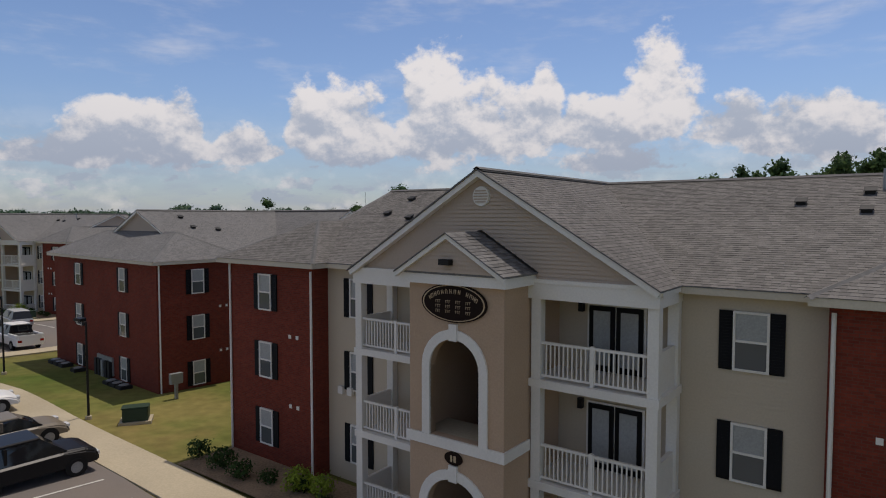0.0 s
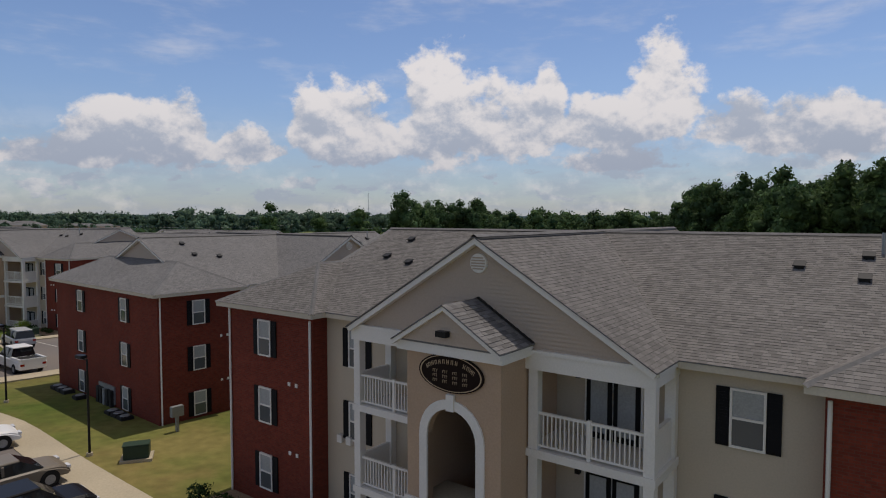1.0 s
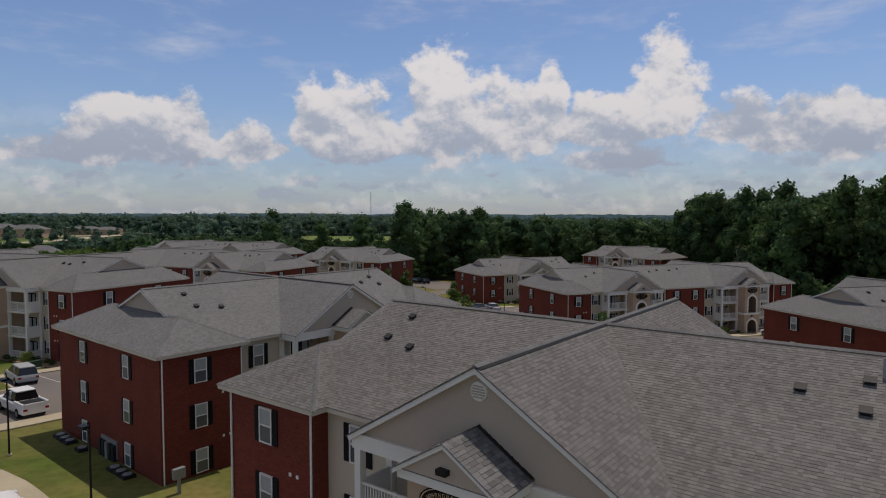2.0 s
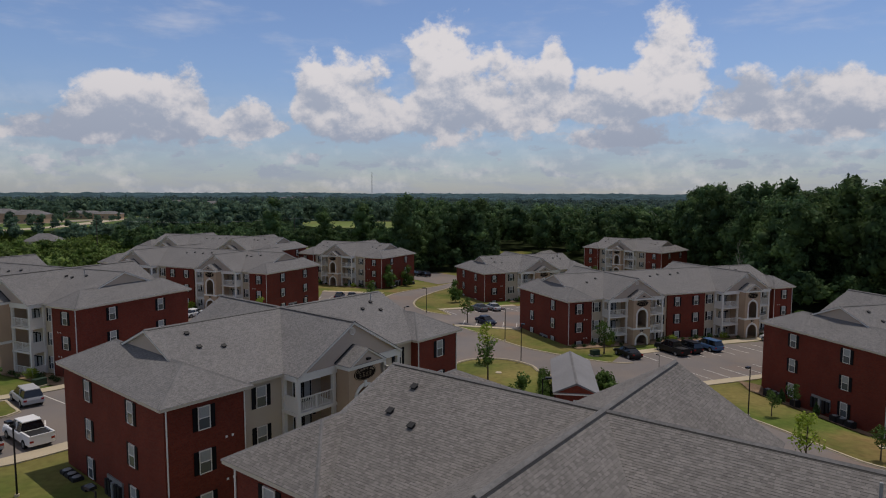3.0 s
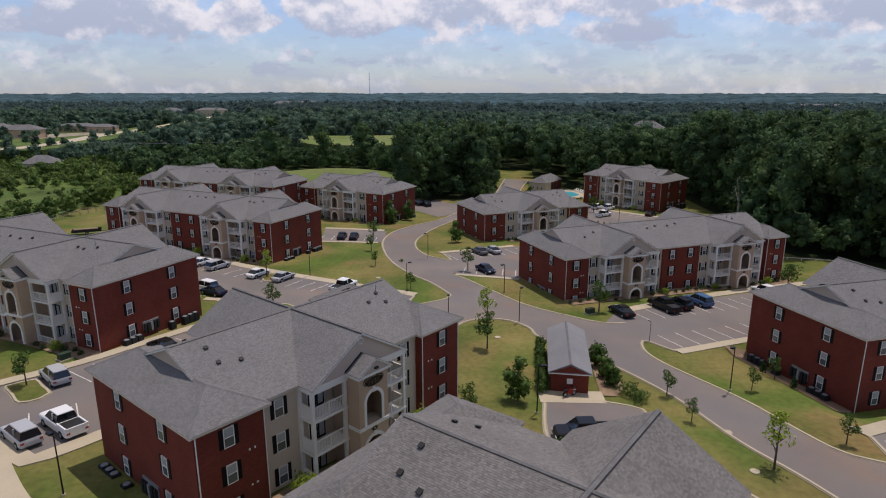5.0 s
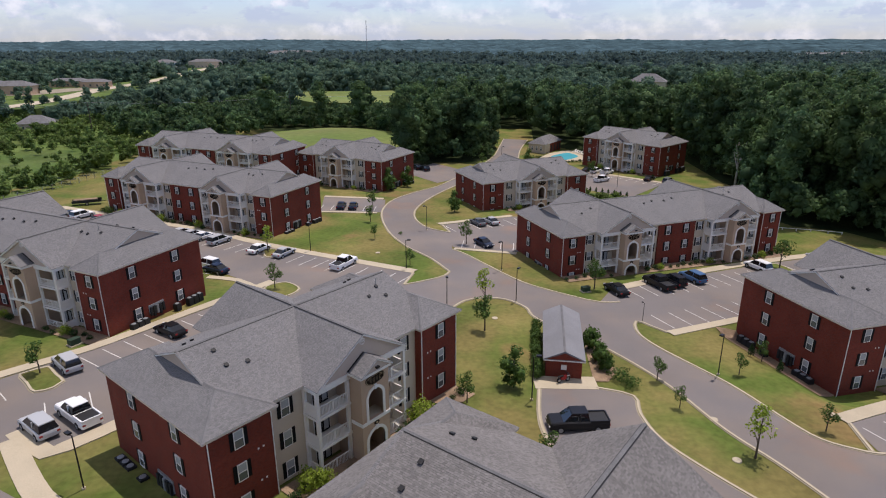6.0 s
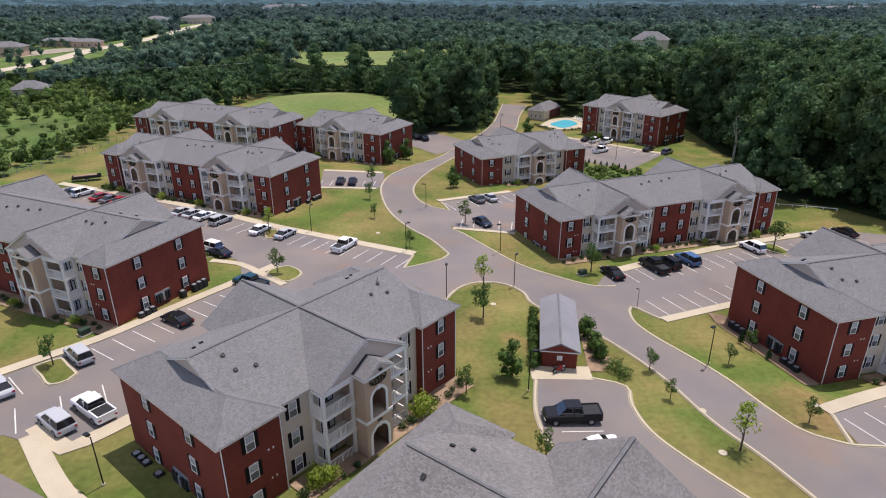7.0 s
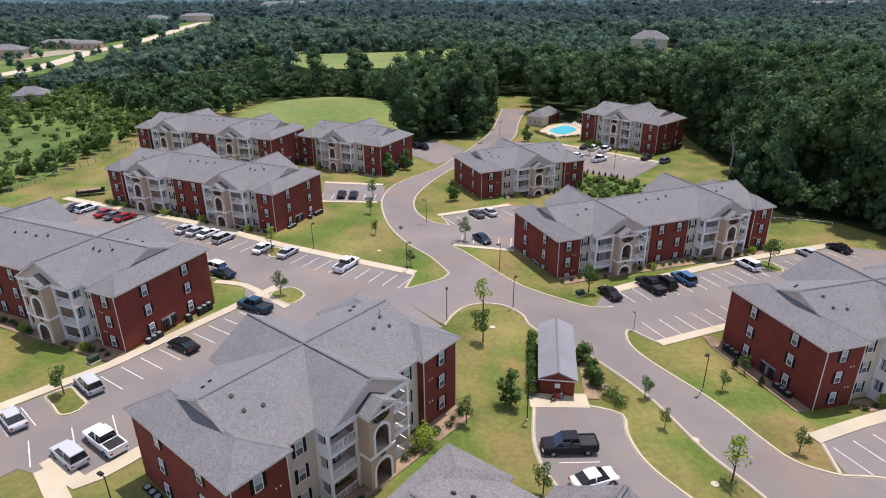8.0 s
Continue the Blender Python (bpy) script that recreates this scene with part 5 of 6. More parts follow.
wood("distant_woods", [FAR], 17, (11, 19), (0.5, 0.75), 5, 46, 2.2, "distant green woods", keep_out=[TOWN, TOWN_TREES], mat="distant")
WEST = [(-104, 142), (-110, 120), (-240, 120), (-330, 260), (-300, 330), (-150, 320), (-105, 300), (-92, 262), (-110, 215)]
wood("scrub_trees", [WEST], 5.6, (1.5, 5.5), (0.45, 0.75), 7, 130, 0.5, "rough scrub and young trees on a meadow", keep_out=[OPEN_MEADOW], mat="leaf_scrub")
wood("meadow_bushes", [OPEN_MEADOW], 9.0, (1.0, 3.2), (0.45, 0.7), 6, 120, 0.4, "scattered low bushes on the open meadow", mat="leaf_scrub")
THICKET = [(-104, 138), (-101, 160), (-103, 205), (-98, 225), (-112, 225), (-110, 180), (-113, 140)]
wood("thicket", [THICKET], 4.4, (3, 7), (0.3, 0.45), 6, 190, 0.5, "bright green thicket along the fence", mat="leaf_scrub")
rows = [(x, y, ground_z(x, y) + RISE_W, rng.uniform(3.5, 7.5), rng.uniform(1.8, 3.4)) for x, y in scatter(TOWN, 13.0, rng, [HIGHWAY_CLEAR])]
v, t, q = leaf_cloud(rows, rng, 7, 150, 0.7)
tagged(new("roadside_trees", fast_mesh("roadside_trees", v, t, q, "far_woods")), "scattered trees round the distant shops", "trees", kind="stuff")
COPSE = [(-150, 322), (-150, 270), (-108, 232), (-88, 226), (-80, 282), (-100, 332)]
wood("copse", [COPSE], 6.2, (6, 12), (0.25, 0.36), 9, 300, 0.7, "dense green copse behind the far building")

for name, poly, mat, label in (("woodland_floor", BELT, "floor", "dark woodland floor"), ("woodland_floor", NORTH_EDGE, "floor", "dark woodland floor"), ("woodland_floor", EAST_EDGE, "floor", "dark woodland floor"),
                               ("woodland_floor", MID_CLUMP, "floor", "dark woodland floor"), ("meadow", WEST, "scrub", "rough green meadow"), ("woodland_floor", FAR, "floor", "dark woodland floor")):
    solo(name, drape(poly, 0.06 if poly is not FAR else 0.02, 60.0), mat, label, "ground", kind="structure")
BANK = [(25, 152), (31, 167), (46, 155.5), (60, 151), (56, 142), (46, 140), (34, 142)]
wood("bank_growth", [BANK], 2.3, (0.7, 1.9), (0.6, 0.95), 6, 110, 0.3, "thick green growth on the bank", mat="leaf_scrub")
solo("lawn", drape(YARD, 0.3, 30.0), "scrub", "small green lawn round a far house", "lawn", kind="structure")
solo("lawn", drape(YARD_2, 0.3, 30.0), "scrub", "small green lawn round a far house", "lawn", kind="structure")
solo("rough_bank", drape([(25, 150), (30, 168), (46, 155.5), (62, 152), (58, 140), (46, 138), (34, 140)], 0.12, 6.0), "scrub", "dark green rough grass bank", "grass bank", kind="structure")
solo("meadow", drape(FIELD, RISE_F, 30.0, RISE_F + 1), "hay", "bright green hay field among woods", "field", kind="structure")
solo("meadow", drape(TOWN, RISE_W, 60.0, RISE_W + 1), "scrub", "green verges round the distant shops", "field", kind="structure")


def knoll():
    """The low grassy rise behind the far buildings."""
    bm = drape(smooth_line(KNOLL, 4.0, closed=True), 0.05, 6.0)
    for v in bm.verts:
        d = math.hypot((v.co.x + 47) / 36, (v.co.y - 252) / 40)
        v.co.z += max(0.0, 1 - d * d) * 3.6
    solo("knoll", bm, "hay", "low grassy rise with bare patches", "hill", kind="structure", smooth=True)


knoll()


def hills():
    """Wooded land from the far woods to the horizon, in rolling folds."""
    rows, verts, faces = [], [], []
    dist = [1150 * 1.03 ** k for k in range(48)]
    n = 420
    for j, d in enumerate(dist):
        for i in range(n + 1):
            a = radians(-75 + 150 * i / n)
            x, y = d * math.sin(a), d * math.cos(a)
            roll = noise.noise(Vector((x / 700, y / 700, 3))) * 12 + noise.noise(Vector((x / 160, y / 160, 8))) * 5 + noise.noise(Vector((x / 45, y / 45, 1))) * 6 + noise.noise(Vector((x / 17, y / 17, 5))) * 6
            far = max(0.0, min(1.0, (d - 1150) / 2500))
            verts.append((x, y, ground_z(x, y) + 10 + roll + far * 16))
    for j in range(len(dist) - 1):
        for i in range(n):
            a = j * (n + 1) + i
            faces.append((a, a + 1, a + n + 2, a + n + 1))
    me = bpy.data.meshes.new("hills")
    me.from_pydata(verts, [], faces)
    # this colour carries the haze
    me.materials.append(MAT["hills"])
    tagged(new("backdrop", me), "haze-tinted wooded hills on the horizon", "hills", kind="structure")


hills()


# ======================= single trees and shrubs =======================
def tree_proto(name, h, r, mat, lobes, cards, size, seed, label, group, crown_low=0.3):
    rg = np.random.default_rng(seed)
    t = thing(name, label, "tree", group)
    bm = bmesh.new()
    cyl(bm, 0, 0, -0.3, h * 0.45, 0.02 * h + 0.02, 0.012 * h, 8)
    cyl(bm, 0, 0, h * 0.45, h * 0.85, 0.012 * h, 0.01, 6)
    for i in range(6):
        a = i * 1.1 + seed
        m = pose(0, 0, h * (0.28 + 0.07 * i), 0, 38, math.degrees(a))
        cyl(bm, 0, 0, 0, r * 0.8, 0.009 * h, 0.008, 5, m)
    part("trunk", bm, "bark", t)
    v, tri, quad = leaf_cloud([(0, 0, 0, h, r)], rg, lobes, cards, size)
    v[:, 2] = h - (h - v[:, 2]) * (1 - crown_low) / 0.75
    part("crown", fast_mesh("crown", v, tri[:0], quad, mat) if lobes < 9 else fast_mesh("crown", v, tri, quad, mat), None, t)
    return t


def shrub_proto(name, h, r, mat, cards, seed, label, cone=False):
    rg = np.random.default_rng(seed)
    cards = int(cards * 1.7)
    t = thing(name, label, "shrub", "planted shrubs")
    n = rg.normal(size=(cards, 3))
    n /= np.linalg.norm(n, axis=1)[:, None]
    rad = rg.uniform(0.55, 1.0, cards) ** 0.5
    az = np.arctan2(n[:, 1], n[:, 0])
    rad = rad * (0.82 + 0.16 * np.sin(3 * az + seed) + 0.14 * np.sin(5 * az - 4 * n[:, 2] + 2 * seed) + 0.12 * rg.normal(size=cards))
    p = n * rad[:, None] * (r, r, h / 2) + (0, 0, h / 2)
    if cone:
        k = np.clip(1.12 - p[:, 2] / h, 0.08, 1)
        p[:, 0] *= k * 1.25
        p[:, 1] *= k * 1.25
    p[:, 2] = np.maximum(p[:, 2], 0.05)
    lean = n + rg.normal(size=(cards, 3)) * 0.5
    a = np.cross(lean, rg.normal(size=(cards, 3)))
    a /= np.linalg.norm(a, axis=1)[:, None]
    b = np.cross(lean, a)
    b /= np.linalg.norm(b, axis=1)[:, None] + 1e-9
    s = (0.05 + 0.036 * h) * rg.uniform(0.5, 1.2, cards)[:, None]
    v = np.stack([p - a * s, p - b * s * 0.6, p + a * s, p + b * s * 0.6], 1).reshape(-1, 3)
    part("foliage", fast_mesh("foliage", v, np.zeros((0, 3), int), np.arange(cards * 4).reshape(-1, 4), mat), None, t)
    bm = bmesh.new()
    cyl(bm, 0, 0, -0.2, h * 0.5, 0.04, 0.02, 5)
    part("stem", bm, "bark", t)
    return t


def plant(proto, rows, first=[]):
    """Copies of a plant at rows of x, y, scale and turn; the first one takes the first row."""
    for i, (x, y, s, turn) in enumerate(rows):
        m = pose(x, y, ground_z(x, y) + 0.04, 0, 0, turn)
        if i == 0:
            proto.scale = (s, s, s)
            proto.matrix_basis = m @ Matrix.Diagonal((s, s, s, 1))
        else:
            c = copy_thing(proto, m)
            c.scale = (s, s, s)


plant(tree_proto("young_tree", 5.0, 1.5, "leaf", 7, 620, 0.17, 3, "young tree with thin green crown on the lawn", "young lawn trees"),
      [(4.8, 72.6, 1.0, 0), (3.5, 111.6, 0.95, 40), (-26.0, 86.2, 0.85, 90), (-44.4, 59.2, 0.8, 10), (22.6, 88.6, 1.0, 70), (56.8, 99.8, 1.15, 200), (-41.9, 43.5, 0.8, 20), (-17.4, 139, 0.9, 33), (-6.4, 98.6, 0.6, 66), (-16.5, 127, 0.75, 14),
       (-14.1, 114.1, 0.6, 5), (32.9, 61.9, 0.55, 80), (23.6, 54.6, 0.5, 12), (23.1, 60.2, 0.6, 99), (36.3, 50.9, 0.6, 45), (2.0, 54.9, 0.7, 31), (37.5, 66.0, 0.55, 0), (8.9, 44.6, 0.7, 20), (44.0, 186.5, 1.0, 8), (11.5, 203, 0.9, 70)])
plant(tree_proto("young_tree", 5.4, 1.7, "leaf_bright", 7, 460, 0.17, 8, "young tree with sparse yellow-green leaves", "young lawn trees"),
      [(27.4, 46.4, 0.95, 0), (5.3, 81.0, 1.0, 50), (-32.0, 104.0, 0.9, 20)])
plant(tree_proto("lawn_tree", 5.2, 1.9, "leaf", 10, 900, 0.18, 5, "full green tree on the lawn", "young lawn trees", 0.12),
      [(7.1, 58.3, 0.85, 0), (1.5, 137.6, 0.9, 60), (-11.0, 166.0, 1.0, 12), (-15.5, 160.2, 1.1, 88), (27, 206, 1.0, 40)])
plant(shrub_proto("conifer", 3.2, 0.85, "leaf_dark", 420, 4, "small dark green conifer by the end wall", True),
      [(36.6, 67.0, 0.55, 0), (38.4, 63.6, 0.5, 20)])
plant(shrub_proto("hedge_shrub", 1.5, 0.72, "leaf", 330, 14, "upright green hedge shrub beside the brick shed"),
      [(9.75 + 0.12 * i + 0.1 * (i % 2), 60.0 + 0.98 * i, 0.85 + 0.11 * ((i * 7) % 4), 37 * i) for i in range(14)])
plant(tree_proto("bushy_tree", 3.2, 1.25, "leaf", 11, 620, 0.16, 17, "round bushy green tree beside the brick shed", "young lawn trees", 0.02),
      [(17.1, 67.6, 1.0, 0), (17.6, 64.6, 0.85, 50), (17.9, 62.4, 0.9, 120)])
plant(shrub_proto("shrub", 1.5, 1.2, "leaf", 420, 6, "broad green shrub beside the apron"), [(18.9, 60.0, 1.0, 0), (19.8, 58.6, 0.9, 80), (-74, 130, 1.2, 20), (-9.4, 117.5, 0.4, 30)])
# low shrubs along the fronts, set in pine straw beds
low = shrub_proto("shrub", 0.9, 0.6, "leaf_dark", 220, 9, "low rounded shrub in the bed by the wall")
lush = shrub_proto("shrub", 1.9, 1.2, "leaf_bright", 520, 10, "bright green bush beside the entrance")
spots, lush_spots = [], []
HOUSES = [(6.54, 25.20, -36.94, 1), (-14.14, 52.32, 50.82, 1), (18.06, 151.9, 22.4, 1), (54.1, 71.0, 15.5, 1), (-25.9, 172.6, -28.1, 1), (61.0, 203.8, -47.7, 1), (36.93, 109.35, 20.76, 2), (-59.45, 85.16, -23.9, 2), (-51.45, 131.15, -24.3, 2), (-64.9, 176.4, -20.6, 2)]
rnd = random.Random(5)
for hx, hy, yaw, kind in HOUSES:
    c, s = math.cos(radians(yaw)), math.sin(radians(yaw))

    def local(a, b):
        return hx + c * a - s * b, hy + s * a + c * b

    half, centres = (14.0, [0.0]) if kind == 1 else (22.95, [-11.2, 11.2])
    first = -half if (hx, hy) == (6.54, 25.20) or kind == 2 else -8.4
    x = first
    bed = [local(first, -7.6), local(half, -7.6), local(half, -10.6), local(first, -10.6)]
    solo("planting_bed", drape(bed, 0.11, 1.0 if hx == 54.1 else 6.0), "mulch", "brown pine straw bed along the front wall", "planting bed", kind="structure")
    while x < half:
        if min(abs(x - k) for k in centres) > 2.6:
            spots.append((*local(x, -9.4 - rnd.uniform(-0.3, 0.5) - (0.6 if abs(min((x - k for k in centres), key=abs)) < 5.2 else 0)), rnd.uniform(0.6, 1.15), rnd.uniform(0, 360)))
        x += rnd.uniform(1.1, 1.9)
    for k in centres:
        lush_spots.append((*(local(k - 5.6, -9.9) if hy != 25.20 else local(-8.0, -9.2)), 0.55 if hy == 25.20 else rnd.uniform(0.6, 1.0), rnd.uniform(0, 360)))
        lush_spots.append((*local(k + 6.4, -9.9), 1.35 if hy == 52.32 else rnd.uniform(0.6, 1.0), rnd.uniform(0, 360)))
        if hy in (25.20, 52.32):
            lush_spots.append((*(local(-7.0, -9.0) if hy == 25.20 else local(-6.8, -9.6)), 0.5 if hy == 25.20 else 1.1, rnd.uniform(0, 360)))
    for e in ((-1,) if hx == 54.1 else ()):
        solo("planting_bed", drape([local(e * (half - 0.1), -7.8), local(e * (half + 2.9), -8.4), local(e * (half + 2.9), 8.6), local(e * (half - 0.1), 7.8)], 0.13, 1.0), "mulch", "narrow straw bed along the end wall", "planting bed", kind="structure")
plant(low, spots)
plant(lush, lush_spots)
plant(shrub_proto("shrub", 1.3, 0.8, "leaf_dark", 200, 31, "small dark shrub along the pool deck"), [(31.6 + 0.62 * i, 221.5 - 1.25 * i, 0.8 + 0.15 * (i % 3), 41 * i) for i in range(10)] + [(39 + 1.4 * i, 210.8 + 0.75 * i, 0.7 + 0.2 * (i % 2), 23 * i) for i in range(6)])
# the row of small conifers along the bank beyond
bank = shrub_proto("conifer", 1.6, 0.45, "leaf_dark", 160, 21, "small conifer in a row along the bank", True)
plant(bank, [(30.2 + 1.35 * i, 169.5 - 1.05 * i, 1.0, 31 * i) for i in range(13)] + [(24.5 + 1.8 * i, 146.2 - 1.6 * i, 0.9, 17 * i) for i in range(9)])

# ======================= lamps =======================
def street_lamp():
    t = thing("street_lamp", "slim black lamp post with a flat head", "street lamp", "black lamp posts")
    bm = bmesh.new()
    cyl(bm, 0, 0, -0.3, 5.0, 0.07, 0.05, 8)
    part("pole", bm, "black_metal", t)
    bm = bmesh.new()
    cyl(bm, 0, 0, -0.25, 0.12, 0.18, 0.15, 10)
    part("base", bm, "concrete", t)
    part("arm", boxes((-0.02, 0.5, -0.03, 0.03, 4.92, 4.98)), "black_metal", t)
    head = part("head", boxes((0.25, 0.8, -0.17, 0.17, 4.98, 5.14)), "black_metal", t)
    part("lens", boxes((0.3, 0.75, -0.13, 0.13, 4.955, 4.979)), "chrome", head)
    return t


lamp = street_lamp()
for i, (x, y, turn) in enumerate([(-18.2, 31.3, 150), (-29.2, 40.7, 150), (-24.7, 105.3, 60), (-6.9, 96.6, 0), (-4.3, 121.3, 180), (-0.1, 78.2, 90), (9.9, 82.6, 60), (9.0, 96.7, 220), (8.7, 55.6, 0), (26.3, 76.2, 120), (30.5, 61.8, 220), (47.1, 169.1, 60), (18.6, 214, 0)]):
    m = pose(x, y, ground_z(x, y) + 0.05, 0, 0, turn)
    if i:
        c = copy_thing(lamp, m)
        if (x, y) == (26.3, 76.2):
            c.scale = (0.55, 0.55, 0.55)
    else:
        lamp.matrix_basis = m

# ======================= brick shed, pool house and pool =======================
MAT["shed_roof"] = material("shed_roof", (0.20, 0.20, 0.205), 0.8, vary=0.12, scale=0.4, fine_scale=6)


def shed():
    t = thing("brick_shed", "long red-brick shed with plain grey roof", "shed")
    part("wall", boxes((-1.95, 1.95, -6.0, 6.0, -0.6, 2.5)), "brick", t)
    bm = bmesh.new()
    prism(bm, [(-2.3, 2.5), (2.3, 2.5), (2.3, 2.56), (0, 3.6), (-2.3, 2.56)], -6.35, 6.35)
    part("roof", bm, "shed_roof", t)
    part("fascia", boxes((-2.27, 2.27, -6.33, 6.33, 2.36, 2.498)), "white", t)
    bm = bmesh.new()
    vs = [bm.verts.new(p) for p in ((-1.9, -6.37, 2.6), (1.9, -6.37, 2.6), (0, -6.37, 3.4))]
    bm.faces.new(vs)
    part("gable", bm, "brick", t)
    part("door_panel", boxes((-0.3, 0.3, -6.05, -6.0, 1.2, 1.8)), "white", t, "small white notice board")
    part("ridge_cap", strip_along((0, -6.35, 3.6), (0, 6.35, 3.6), 0.14, 0.02), "cap", t)
    x, y = 13.6, 66.2
    t.matrix_basis = pose(x, y, ground_z(x, y) + 0.1, 0, 0, -8)


shed()
solo("planting_bed", drape([(16.0, 59.6), (17.6, 59.6), (19.2, 62.0), (18.6, 68.6), (17.0, 70.0)], 0.10, 4.0), "mulch", "orange-brown pine straw bed beside the shed", "planting bed", kind="structure")


def pool():
    t = thing("pool_house", "small beige pool house with hipped grey roof", "pool house")
    part("wall", boxes((-7, 7, -3.4, 3.4, -0.8, 3.2)), "siding", t)
    bm = bmesh.new()
    ring = [bm.verts.new(p) for p in ((-7.5, -3.9, 3.2), (7.5, -3.9, 3.2), (7.5, 3.9, 3.2), (-7.5, 3.9, 3.2))]
    rd = [bm.verts.new((-4.4, 0, 5.6)), bm.verts.new((4.4, 0, 5.6))]
    bm.faces.new((ring[0], ring[1], rd[1], rd[0])), bm.faces.new((ring[2], ring[3], rd[0], rd[1]))
    bm.faces.new((ring[3], ring[0], rd[0])), bm.faces.new((ring[1], ring[2], rd[1])), bm.faces.new(ring)
    part("roof", bm, "shingle", t)
    part("brick_front", boxes((-2.5, 6.98, -3.48, -3.404, -0.8, 3.15)), "brick", t, "red brick front")
    # flat panels on the wall; the openings' inner shade is their colour
    for x in (-1.4, 1.2, 3.8, 6.0):
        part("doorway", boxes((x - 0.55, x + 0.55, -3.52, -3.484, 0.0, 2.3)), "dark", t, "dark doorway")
    for y in (-1.8, 0.0, 1.8):
        put_window(t, -7, y, 2.3, -90, False)
    x, y = 37.5, 240.3
    t.matrix_basis = pose(x, y, ground_z(x, y) + 0.3, 0, 0, 56)
    deck = [(32.8, 222), (36.5, 212.5), (48.6, 218.0), (53, 228), (47.0, 241), (38.5, 233.5)]
    solo("pool_deck", drape(deck, 0.25, 8.0, 0.4), "concrete", "pale concrete pool deck", "pool deck", kind="structure")
    water = smooth_line([(37.6, 225), (41.0, 217.5), (47.8, 226.6), (45.0, 234.2)], 1.0, closed=True)
    p = solo("swimming_pool", drape(water, 0.30, 8.0, 0.1), "water", "bright turquoise swimming pool in the deck", "pool")
    for i in range(7):
        u = thing("sun_lounger", "white lounger on the pool deck", "lounger", "loungers by the pool")
        part("mattress", boxes((-0.3, 0.3, -0.9, 0.5, 0.3, 0.4)), "white", u)
        b = part("backrest", boxes((-0.3, 0.3, 0, 0.75, -0.04, 0.04)), "white", u)
        b.matrix_basis = pose(0, 0.5, 0.36, 45, 0, 0)
        for s in (-0.25, 0.25):
            for q in (-0.8, 0.4):
                part("leg", boxes((s - 0.03, s + 0.03, q - 0.03, q + 0.03, 0, 0.3)), "white", u)
        x, y = 48.4 + i * 0.5, 236.6 - i * 1.3
        u.matrix_basis = pose(x, y, ground_z(x, y) + 0.26, 0, 0, -50)


MAT["water"] = glass_material("pool_water", (0.12, 0.55, 0.66), 0.08)
pool()


# ======================= cars =======================
def paint_material(name, colour):
    m = glass_material(name, colour, 0.32)
    m.node_tree.nodes["Principled BSDF"].inputs["Coat Weight"].default_value = 0.0
    m.node_tree.nodes["Principled BSDF"].inputs["Specular IOR Level"].default_value = 0.22
    return m


for nm, col in (("white", (0.75, 0.75, 0.74)), ("silver", (0.42, 0.43, 0.44)), ("black", (0.012, 0.012, 0.014)), ("grey", (0.12, 0.125, 0.13)), ("red", (0.30, 0.015, 0.015)), ("blue", (0.06, 0.13, 0.26)), ("navy", (0.012, 0.02, 0.045)), ("tan", (0.20, 0.17, 0.13)), ("teal", (0.012, 0.05, 0.075))):
    MAT["car_" + nm] = paint_material(nm + "_car_paint", col)
MAT["car_glass"] = glass_material("car_glass", (0.012, 0.014, 0.016), 0.05)
MAT["tyre"] = material("tyre_rubber", (0.015, 0.015, 0.015), 0.9)
MAT["red_lens"] = glass_material("red_lens", (0.30, 0.01, 0.01), 0.2)
SHAPES = {
    "sedan": (4.7, 1.8, [(-2.35, 0.75), (-2.2, 0.92), (-1.25, 0.98), (1.0, 0.96), (1.9, 0.86), (2.22, 0.74), (2.35, 0.55)], [(-1.75, 0.96), (-0.95, 1.40), (0.35, 1.44), (1.25, 0.95)]),
    "suv": (4.75, 1.88, [(-2.37, 0.85), (-2.3, 1.02), (-1.2, 1.06), (1.0, 1.06), (1.9, 0.99), (2.25, 0.86), (2.37, 0.6)], [(-2.28, 1.04), (-2.0, 1.68), (0.3, 1.74), (1.2, 1.05)]),
    "pickup": (5.8, 2.0, [(-2.9, 0.95), (-2.88, 1.12), (-1.0, 1.14), (1.2, 1.16), (2.7, 1.06), (2.9, 0.65)], [(-0.95, 1.12), (-0.8, 1.84), (0.75, 1.88), (1.55, 1.14)]),
}
WHEEL = {}


def wheel_meshes():
    bm = bmesh.new()
    cyl(bm, 0, 0, -0.11, 0.11, 0.34, 0.34, 18, pose(0, 0, 0, 90, 0, 0))
    WHEEL["tyre"] = mesh_of("tyre", bm, "tyre")
    bm = bmesh.new()
    cyl(bm, 0, 0, -0.115, 0.115, 0.22, 0.22, 14, pose(0, 0, 0, 90, 0, 0))
    WHEEL["rim"] = mesh_of("rim", bm, "grey_metal")


wheel_meshes()
CARS = {}


